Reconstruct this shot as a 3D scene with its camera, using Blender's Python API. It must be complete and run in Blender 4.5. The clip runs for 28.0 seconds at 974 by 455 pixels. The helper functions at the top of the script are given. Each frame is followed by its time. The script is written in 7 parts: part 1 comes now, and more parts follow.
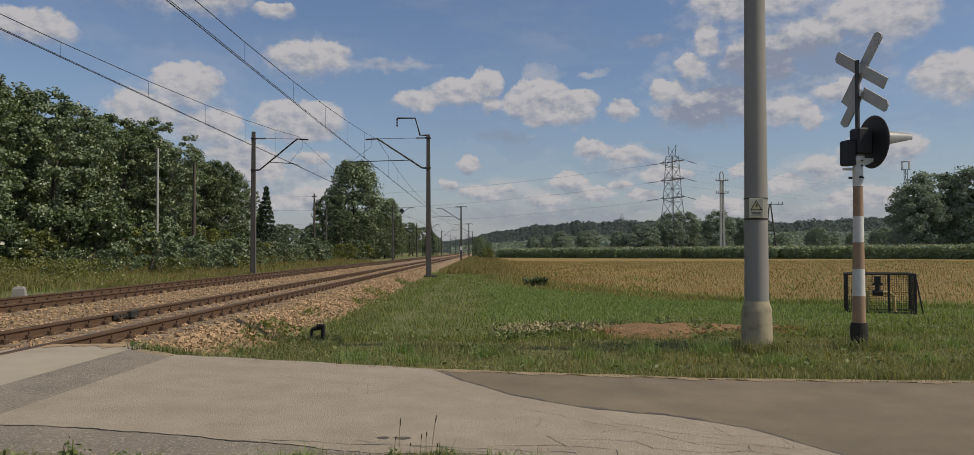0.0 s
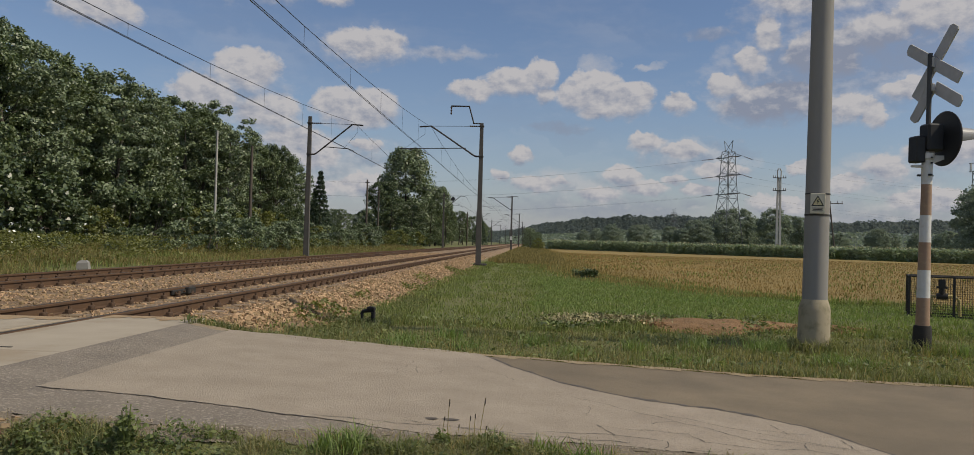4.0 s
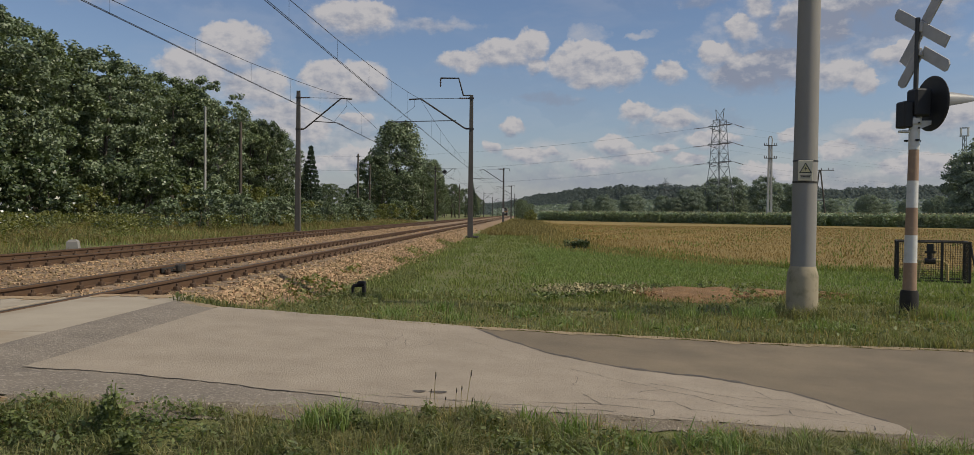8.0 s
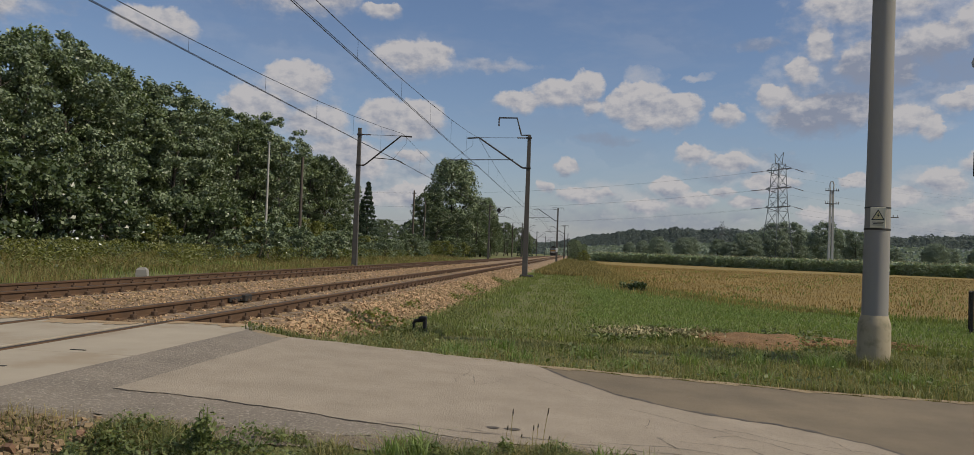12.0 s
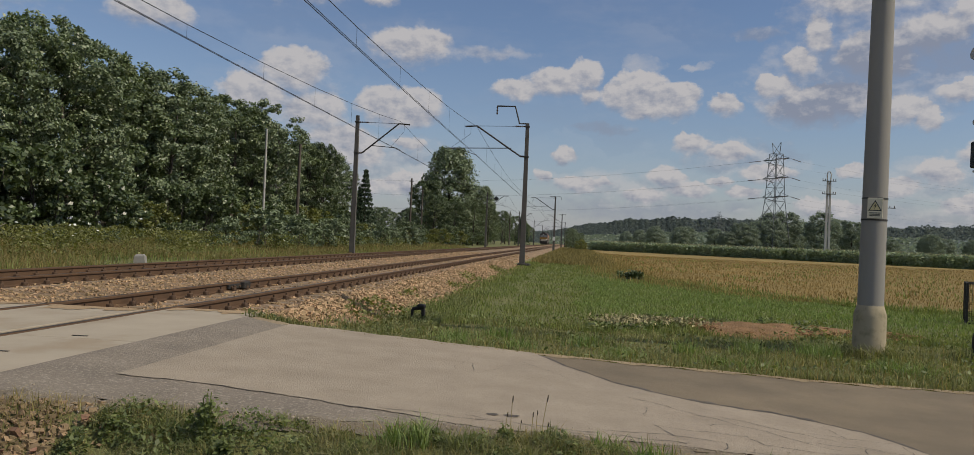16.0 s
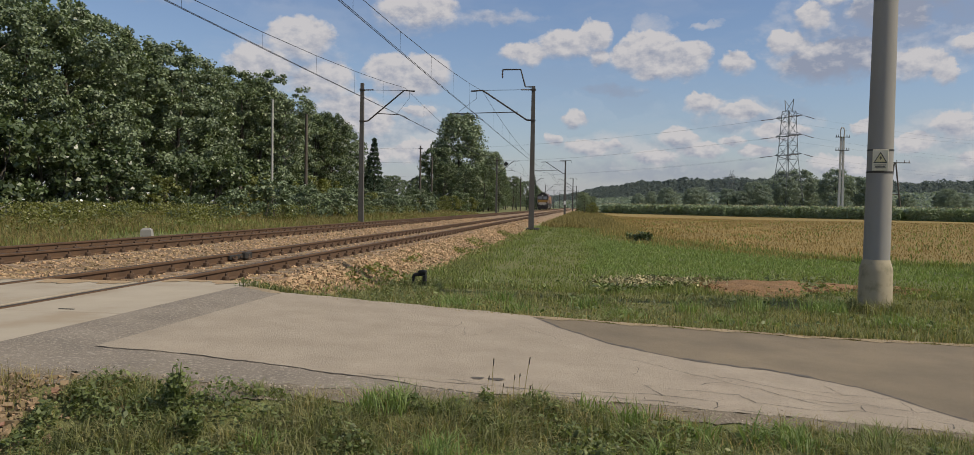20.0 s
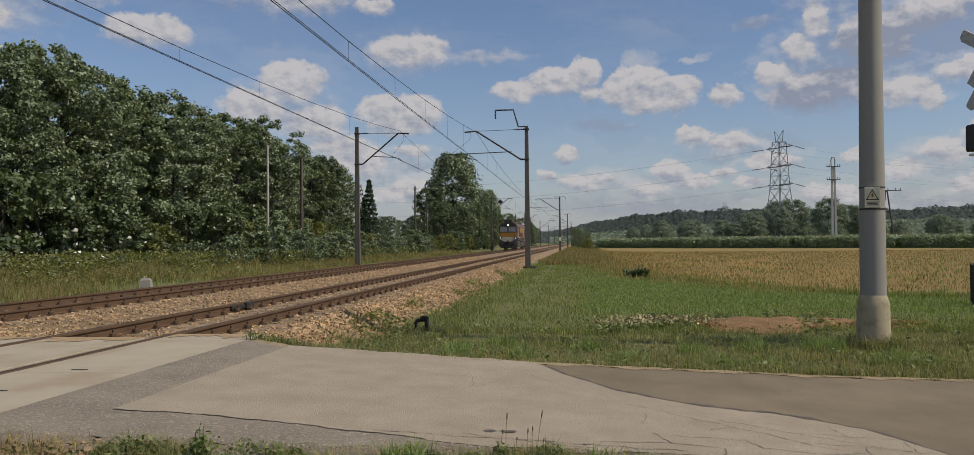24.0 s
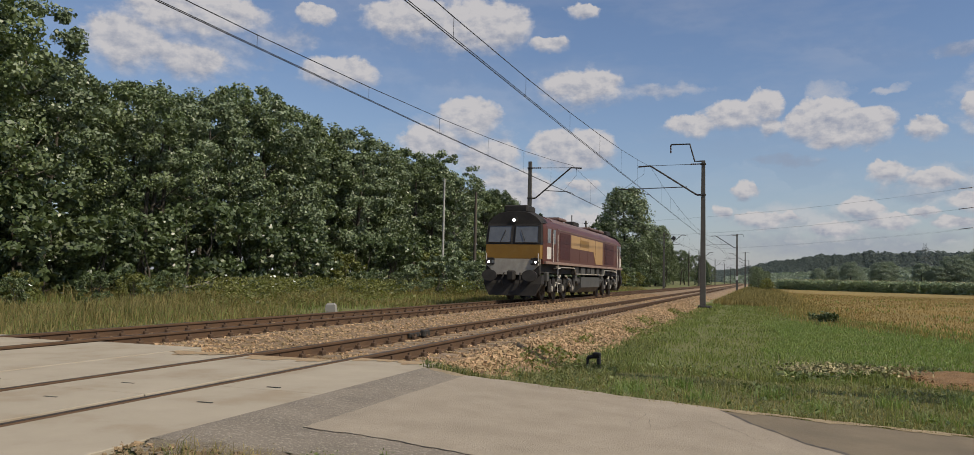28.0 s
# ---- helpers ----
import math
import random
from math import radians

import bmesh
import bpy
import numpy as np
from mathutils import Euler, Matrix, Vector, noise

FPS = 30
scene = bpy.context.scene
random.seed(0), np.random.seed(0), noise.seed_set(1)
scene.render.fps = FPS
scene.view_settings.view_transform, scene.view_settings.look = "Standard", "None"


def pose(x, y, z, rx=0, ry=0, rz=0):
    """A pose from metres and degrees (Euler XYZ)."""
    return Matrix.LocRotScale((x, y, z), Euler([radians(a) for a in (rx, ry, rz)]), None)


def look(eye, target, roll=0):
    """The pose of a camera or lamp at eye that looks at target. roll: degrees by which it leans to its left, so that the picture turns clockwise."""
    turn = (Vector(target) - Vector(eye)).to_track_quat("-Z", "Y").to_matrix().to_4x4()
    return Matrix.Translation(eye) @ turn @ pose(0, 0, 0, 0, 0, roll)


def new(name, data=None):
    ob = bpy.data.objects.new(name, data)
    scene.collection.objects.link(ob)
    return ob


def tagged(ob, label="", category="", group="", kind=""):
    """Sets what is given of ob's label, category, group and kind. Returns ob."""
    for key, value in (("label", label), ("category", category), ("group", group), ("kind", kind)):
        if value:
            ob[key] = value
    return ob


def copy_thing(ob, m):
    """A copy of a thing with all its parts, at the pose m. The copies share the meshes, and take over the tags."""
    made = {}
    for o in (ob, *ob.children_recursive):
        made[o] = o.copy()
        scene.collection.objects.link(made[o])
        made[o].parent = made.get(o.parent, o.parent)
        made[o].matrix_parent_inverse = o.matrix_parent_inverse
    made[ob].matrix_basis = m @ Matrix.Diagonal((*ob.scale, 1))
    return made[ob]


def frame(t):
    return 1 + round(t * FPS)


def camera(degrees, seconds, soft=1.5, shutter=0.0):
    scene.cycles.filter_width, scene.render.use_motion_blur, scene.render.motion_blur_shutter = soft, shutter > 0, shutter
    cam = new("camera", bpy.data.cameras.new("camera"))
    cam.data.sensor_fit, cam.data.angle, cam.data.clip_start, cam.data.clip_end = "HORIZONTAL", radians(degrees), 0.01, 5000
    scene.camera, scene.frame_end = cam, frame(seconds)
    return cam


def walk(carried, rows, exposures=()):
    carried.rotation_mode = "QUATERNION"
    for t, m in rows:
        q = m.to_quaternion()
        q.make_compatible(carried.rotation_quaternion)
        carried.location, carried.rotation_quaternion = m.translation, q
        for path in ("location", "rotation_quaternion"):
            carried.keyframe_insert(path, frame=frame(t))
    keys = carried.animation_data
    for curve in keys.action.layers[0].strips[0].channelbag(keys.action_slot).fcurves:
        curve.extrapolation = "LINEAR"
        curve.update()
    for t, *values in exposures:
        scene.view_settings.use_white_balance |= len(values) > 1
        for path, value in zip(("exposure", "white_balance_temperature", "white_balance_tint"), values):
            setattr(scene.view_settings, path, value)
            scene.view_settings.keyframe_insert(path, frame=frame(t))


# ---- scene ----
cam = camera(63.0, 28.0, soft=0.8)
PATH = [
    (0, (0.564, 1.215, 1.108), (0.578, 3.214, 1.168), -0.3),
    (0.5, (0.565, 1.209, 1.098), (0.533, 3.208, 1.167), 0.0),
    (1, (0.544, 1.195, 1.095), (0.496, 3.193, 1.17), 0.3),
    (1.5, (0.503, 1.123, 1.084), (0.415, 3.119, 1.163), 0.4),
    (2, (0.482, 1.076, 1.05), (0.368, 3.072, 1.108), 0.7),
    (2.5, (0.536, 1.172, 1.064), (0.41, 3.167, 1.106), 1.7),
    (4.5, (0.528, 1.272, 1.058), (0.418, 3.268, 1.088), 1.5),
    (5, (0.511, 1.265, 1.059), (0.392, 3.262, 1.08), 1.5),
    (5.5, (0.509, 1.267, 1.061), (0.359, 3.261, 1.076), 1.2),
    (6, (0.564, 1.265, 1.077), (0.416, 3.26, 1.094), 1.0),
    (6.5, (0.599, 1.277, 1.056), (0.467, 3.273, 1.063), 0.7),
    (7, (0.577, 1.286, 1.05), (0.464, 3.282, 1.025), 0.7),
    (7.5, (0.582, 1.284, 1.058), (0.479, 3.281, 1.023), 0.7),
    (8, (0.589, 1.286, 1.062), (0.497, 3.283, 1.027), 0.6),
    (8.5, (0.546, 1.288, 1.058), (0.46, 3.285, 1.027), 0.6),
    (9, (0.503, 1.268, 1.069), (0.386, 3.264, 1.042), 0.9),
    (9.5, (0.454, 1.204, 1.069), (0.273, 3.195, 1.058), 1.5),
    (10, (0.392, 1.159, 1.05), (0.175, 3.147, 1.073), 1.9),
    (10.5, (0.326, 1.159, 1.041), (0.083, 3.143, 1.096), 1.7),
    (11, (0.341, 1.186, 1.041), (0.098, 3.17, 1.112), 1.4),
    (11.5, (0.403, 1.193, 1.051), (0.17, 3.178, 1.114), 1.8),
    (12, (0.416, 1.189, 1.055), (0.191, 3.175, 1.114), 2.1),
    (12.5, (0.412, 1.171, 1.051), (0.181, 3.157, 1.116), 2.2),
    (14.5, (0.418, 1.143, 1.058), (0.19, 3.129, 1.118), 2.4),
    (15, (0.4, 1.146, 1.066), (0.177, 3.133, 1.113), 2.4),
    (15.5, (0.39, 1.137, 1.062), (0.169, 3.124, 1.102), 2.4),
    (16, (0.396, 1.146, 1.056), (0.179, 3.134, 1.086), 2.4),
    (16.5, (0.388, 1.139, 1.055), (0.178, 3.128, 1.069), 2.4),
    (17, (0.376, 1.157, 1.064), (0.172, 3.146, 1.069), 2.4),
    (17.5, (0.403, 1.141, 1.068), (0.204, 3.131, 1.067), 2.4),
    (18, (0.409, 1.137, 1.068), (0.214, 3.128, 1.065), 2.4),
    (18.5, (0.42, 1.143, 1.075), (0.229, 3.133, 1.071), 2.3),
    (19, (0.458, 1.156, 1.064), (0.272, 3.147, 1.045), 2.0),
    (19.5, (0.523, 1.267, 1.041), (0.338, 3.258, 0.996), 1.3),
    (20, (0.598, 1.339, 1.019), (0.353, 3.323, 0.963), 0.9),
    (20.5, (0.629, 1.342, 1.055), (0.376, 3.325, 0.979), 0.3),
    (21, (0.569, 1.271, 1.096), (0.362, 3.258, 1.01), 0.6),
    (21.5, (0.539, 1.26, 1.125), (0.341, 3.249, 1.192), 1.8),
    (23.5, (0.496, 1.122, 1.128), (0.266, 3.106, 1.217), 0.3),
    (24, (0.53, 1.165, 1.15), (0.297, 3.151, 1.188), -0.6),
    (24.5, (0.51, 1.119, 1.157), (0.29, 3.106, 1.187), -1.1),
    (25, (0.463, 1.176, 1.164), (0.252, 3.164, 1.187), -0.7),
    (25.5, (0.479, 1.154, 1.179), (0.227, 3.137, 1.254), 0.1),
    (26, (0.438, 1.129, 1.178), (0.157, 3.102, 1.351), 1.6),
    (26.5, (0.493, 1.078, 1.181), (0.085, 3.024, 1.393), 2.2),
    (27, (0.504, 1.148, 1.161), (0.047, 3.088, 1.325), 2.6),
    (27.5, (0.473, 1.142, 1.154), (-0.074, 3.061, 1.278), 1.3),
    (28, (0.438, 1.222, 1.153), (-0.209, 3.111, 1.275), 1.2),
]
walk(cam, [(t, look(eye, target, roll)) for t, eye, target, roll in PATH], [(0.0, -0.2), (6.0, -0.18), (8.0, -0.2), (12.0, -0.22), (16.0, -0.2), (18.0, -0.16), (19.0, 0.05), (21.0, 0.0), (23.5, -0.08), (25.0, -0.12), (26.0, -0.06), (28.0, 0.0)])

# ---- world, sun, exposure ----
SUN_AZ, SUN_EL = 104.0, 47.0          # from the track's direction towards the field, above the horizon
sun_dir = Vector((math.sin(radians(SUN_AZ)) * math.cos(radians(SUN_EL)), math.cos(radians(SUN_AZ)) * math.cos(radians(SUN_EL)), math.sin(radians(SUN_EL))))
sun_data = bpy.data.lights.new("sun", "SUN")
sun_data.energy, sun_data.angle, sun_data.color = 3.6, radians(0.55), (1.0, 0.90, 0.715)
sun = new("sun", sun_data)
sun.matrix_world = look((0, 0, 60), Vector((0, 0, 60)) - sun_dir)


def make_world():
    """A summer sky with separate fair-weather clouds: azimuth, elevation, half width and half height in degrees."""
    world = bpy.data.worlds.new("sky")
    scene.world = world
    world.use_nodes = True
    nt = world.node_tree
    nt.nodes.clear()

    def node(kind, **kw):
        n = nt.nodes.new(kind)
        for k, v in kw.items():
            if k == "op":
                n.operation = v
            else:
                n.inputs[k].default_value = v
        return n

    def math_(op, a, b=None, c=None, clamp=False):
        n = nt.nodes.new("ShaderNodeMath")
        n.operation, n.use_clamp = op, clamp
        for i, v in enumerate((a, b, c)):
            if v is None:
                continue
            if isinstance(v, (int, float)):
                n.inputs[i].default_value = v
            else:
                nt.links.new(v, n.inputs[i])
        return n.outputs[0]

    def vec(op, a, b=None, c=None):
        n = nt.nodes.new("ShaderNodeVectorMath")
        n.operation = op
        for i, v in enumerate((a, b, c)):
            if v is None:
                continue
            if isinstance(v, (tuple, list)):
                n.inputs[i].default_value = v
            else:
                nt.links.new(v, n.inputs[i])
        return n

    coord = nt.nodes.new("ShaderNodeTexCoord")
    sep = nt.nodes.new("ShaderNodeSeparateXYZ")
    nt.links.new(coord.outputs["Generated"], sep.inputs[0])
    az = math_("ARCTAN2", sep.outputs[0], sep.outputs[1])
    el = math_("ARCSINE", sep.outputs[2])
    comb = nt.nodes.new("ShaderNodeCombineXYZ")
    nt.links.new(az, comb.inputs[0])
    nt.links.new(el, comb.inputs[1])
    uv = vec("SCALE", comb.outputs[0])
    uv.inputs["Scale"].default_value = 180 / math.pi

    def fbm(v, scale, detail, rough=0.55, stretch=(1, 1.5, 1)):
        s = vec("MULTIPLY", v, stretch)
        n = node("ShaderNodeTexNoise", Scale=scale, Detail=detail, Roughness=rough)
        nt.links.new(s.outputs[0], n.inputs["Vector"])
        return n.outputs["Fac"]

    uvv = uv.outputs[0]

    def warped(v, scale, amount, detail, shift):
        """Moves the coordinates by a turbulent field, so that outlines billow."""
        n = node("ShaderNodeTexNoise", Scale=scale, Detail=detail, Roughness=0.62)
        nt.links.new(vec("ADD", v, shift).outputs[0], n.inputs["Vector"])
        return vec("MULTIPLY_ADD", vec("SUBTRACT", n.outputs["Color"], (0.5, 0.5, 0.5)).outputs[0], (amount, amount * 0.75, 0), v).outputs[0]

    bent = warped(warped(uvv, 0.35, 1.7, 3.0, (3.1, 7.7, 0.0)), 1.1, 1.15, 6.0, (11.3, 2.9, 0.0))
    big = fbm(uvv, 0.75, 6.0, 0.6)
    big_up = fbm(vec("ADD", uvv, (0.35, 0.40, 0.0)).outputs[0], 0.75, 6.0, 0.6)

    def nearest(blobs, lift):
        """The smallest squared distance to the middles of the blobs, in units of their half sizes, and the same seen from above."""
        near = above = None
        for a, e, w, h in blobs:
            p = vec("MULTIPLY_ADD", bent, (1 / w, 1 / h, 0), (-a / w, -e / h, 0)).outputs[0]
            d = vec("DOT_PRODUCT", p, p).outputs["Value"]
            near = d if near is None else math_("SMOOTH_MIN", near, d, 0.5)
            if lift:
                q = vec("ADD", p, (0.0, lift, 0.0)).outputs[0]
                d2 = vec("DOT_PRODUCT", q, q).outputs["Value"]
                above = d2 if above is None else math_("SMOOTH_MIN", above, d2, 0.5)
        return near, above

    near, above = nearest(CLOUDS, 0.5)
    thin, _ = nearest(WISPS, 0.0)
    lumps = math_("MULTIPLY_ADD", big, 1.0, -0.5)
    dens = math_("ADD", math_("SUBTRACT", 1.32, near), lumps)
    # the rest of the sky, away from the clouds named above
    far_az = math_("SUBTRACT", math_("ABSOLUTE", math_("ADD", az, 0.12)), 0.80)
    far_el = math_("SUBTRACT", el, 0.40)
    off = math_("MULTIPLY", math_("MAXIMUM", far_az, far_el), 6.0, clamp=True)
    drift = math_("MULTIPLY_ADD", fbm(coord.outputs["Generated"], 2.2, 6.0, 0.6, (1, 1, 2)), 6.0, -3.1)
    dens = math_("MAXIMUM", dens, math_("SUBTRACT", math_("ADD", drift, off), 1.0))
    # crisp tops, soft undersides
    rise = math_("SUBTRACT", above, near)
    ramp = nt.nodes.new("ShaderNodeMapRange")
    ramp.interpolation_type = "SMOOTHSTEP"
    ramp.inputs["From Min"].default_value = -0.05
    nt.links.new(math_("SUBTRACT", 1.35, math_("MULTIPLY", math_("ADD", rise, 0.35, clamp=True), 0.8)), ramp.inputs["From Max"])
    nt.links.new(dens, ramp.inputs["Value"])
    # thin high veil
    veil = math_("MULTIPLY_ADD", fbm(uvv, 0.06, 5.0, 0.6, (1, 3.2, 1)), 1.6, -0.72, clamp=True)
    wisp = math_("MULTIPLY", math_("ADD", math_("SUBTRACT", 1.0, thin), math_("MULTIPLY_ADD", big, 1.8, -0.9), clamp=True), 0.55)
    cover = math_("MAXIMUM", math_("MULTIPLY", ramp.outputs[0], 0.95), math_("MAXIMUM", math_("MULTIPLY", veil, 0.5), wisp), clamp=True)
    relief = math_("SUBTRACT", big, big_up)
    thick, _ = nearest(HEAVY, 0.0)
    heavy = math_("MULTIPLY", math_("SUBTRACT", 1.15, thick, clamp=True), 0.75, clamp=True)
    light = math_("SUBTRACT", math_("MULTIPLY_ADD", relief, 2.2, math_("MULTIPLY_ADD", rise, 0.50, 0.62)), heavy, clamp=True)
    cloud = nt.nodes.new("ShaderNodeMix")
    cloud.data_type = "RGBA"
    cloud.inputs["A"].default_value = (0.27, 0.30, 0.385, 1)
    cloud.inputs["B"].default_value = (0.565, 0.545, 0.55, 1)
    nt.links.new(light, cloud.inputs["Factor"])
    sky = nt.nodes.new("ShaderNodeTexSky")
    sky.sky_type, sky.sun_disc = "NISHITA", False
    sky.sun_elevation, sky.sun_rotation = radians(SUN_EL), radians(SUN_AZ)
    sky.air_density, sky.dust_density, sky.ozone_density = 1.15, 0.35, 3.2
    blue = vec("MULTIPLY", sky.outputs["Color"], (0.97 * SKY, 0.94 * SKY, 1.02 * SKY))
    # haze towards the horizon
    haze = math_("POWER", math_("SUBTRACT", 1.0, math_("ABSOLUTE", sep.outputs[2]), clamp=True), 13.0)
    hz = nt.nodes.new("ShaderNodeMix")
    hz.data_type = "RGBA"
    hz.inputs["B"].default_value = (0.315, 0.352, 0.445, 1)
    nt.links.new(math_("MULTIPLY", haze, 0.72), hz.inputs["Factor"])
    nt.links.new(blue.outputs[0], hz.inputs["A"])
    mix = nt.nodes.new("ShaderNodeMix")
    mix.data_type = "RGBA"
    nt.links.new(cover, mix.inputs["Factor"])
    nt.links.new(hz.outputs["Result"], mix.inputs["A"])
    nt.links.new(cloud.outputs["Result"], mix.inputs["B"])
    bg = nt.nodes.new("ShaderNodeBackground")
    bg.inputs["Strength"].default_value = 1.0
    nt.links.new(mix.outputs["Result"], bg.inputs["Color"])
    out = nt.nodes.new("ShaderNodeOutputWorld")
    nt.links.new(bg.outputs[0], out.inputs["Surface"])


SKY = 0.092
CLOUDS = [
    (-20.2, 11.0, 2.3, 1.7), (-22.9, 9.3, 2.6, 1.5), (-19.2, 8.4, 2.8, 1.6), (-17.4, 6.8, 2.4, 1.2),
    (-14.2, 9.2, 1.9, 1.3), (-11.7, 9.1, 2.1, 1.4), (-12.8, 8.4, 2.9, 0.8), (-12.3, 13.5, 3.1, 1.35),
    (0.4, 11.8, 1.25, 1.1), (-1.6, 11.2, 2.2, 1.05), (-4.3, 10.7, 2.1, 0.75), (0.6, 10.6, 1.0, 0.7),
    (4.3, 11.2, 1.9, 1.15), (6.8, 10.1, 1.6, 1.25), (3.0, 10.4, 1.8, 1.1), (5.0, 9.6, 2.6, 0.8), (5.0, 10.5, 2.2, 1.1), (-1.0, 6.3, 0.95, 0.62),
    (8.0, 7.2, 1.4, 0.85), (10.4, 6.6, 1.9, 0.7), (13.0, 5.2, 2.1, 0.65),
    (16.1, 14.3, 0.95, 1.6), (14.9, 12.5, 1.2, 1.1), (13.5, 11.0, 1.5, 0.85), (10.1, 9.8, 1.15, 0.85), (15.5, 9.8, 3.2, 1.7), (18.2, 10.0, 2.0, 1.5),
    (21.0, 9.3, 1.9, 1.25), (22.8, 8.7, 0.9, 0.9), (19.6, 12.8, 3.0, 1.9), (22.6, 13.9, 2.8, 1.6), (24.4, 10.4, 1.5, 0.7), (19.0, 16.6, 4.2, 1.6), (27.0, 14.8, 3.4, 2.2),
    (0.1, 4.2, 1.9, 0.68), (-2.4, 4.7, 0.8, 0.45), (2.0, 4.4, 0.7, 0.4), (6.4, 4.8, 1.35, 0.85), (7.9, 4.0, 1.8, 0.65), (10.0, 4.6, 0.9, 0.5),
    (4.9, 3.6, 2.0, 0.6), (11.6, 3.9, 1.3, 0.48), (23.3, 5.3, 1.6, 1.1), (21.2, 4.3, 1.3, 0.9), (18.3, 5.6, 0.9, 0.6), (17.1, 2.8, 2.4, 0.8), (27.0, 6.2, 2.6, 1.2), (26.0, 3.2, 3.0, 1.0),
    (-12.0, 6.4, 1.25, 0.58), (-15.9, 5.6, 2.4, 1.3), (-16.8, 3.4, 3.0, 1.2), (-12.0, 3.7, 3.0, 1.0),
    (-43.6, 14.6, 2.9, 2.1), (-39.9, 14.1, 2.6, 1.5), (-39.6, 16.9, 4.8, 1.6), (-29.7, 14.0, 2.8, 1.2), (-24.8, 17.9, 3.6, 1.4), (-19.6, 17.5, 3.8, 1.9),
    (-14.6, 16.6, 1.5, 0.55), (-12.3, 18.7, 1.3, 0.55), (-31.6, 17.7, 1.5, 0.75), (32.0, 10.5, 3.6, 1.8),
]
# the thick grey parts of the large cloud
HEAVY = [(15.9, 9.4, 3.4, 1.5), (19.4, 12.6, 3.6, 1.7), (23.6, 12.9, 3.2, 1.5), (17.2, 10.9, 2.2, 1.2)]
WISPS = [(22.0, 15.8, 9.0, 3.0), (21.0, 10.5, 5.0, 2.4), (17.5, 11.5, 6.5, 3.4), (24.0, 12.5, 5.0, 3.2), (-21.0, 9.5, 4.5, 2.6), (-40.0, 15.5, 6.5, 3.2), (-22.0, 17.6, 6.5, 2.4), (-12.4, 13.4, 4.0, 1.9), (11.5, 6.2, 4.5, 1.6), (-14.0, 5.0, 6.5, 2.6), (2.0, 4.3, 5.5, 1.2), (23.0, 5.0, 4.5, 1.8), (8.1, 12.4, 1.3, 0.3), (4.4, 12.7, 1.6, 0.9), (-6.5, 13.2, 4.0, 0.6), (2.0, 8.2, 2.6, 0.5), (-34.0, 16.0, 3.2, 1.0), (12.0, 14.5, 2.0, 0.5), (5.0, 2.6, 9.0, 1.1), (22.0, 2.2, 9.0, 1.2)]
make_world()

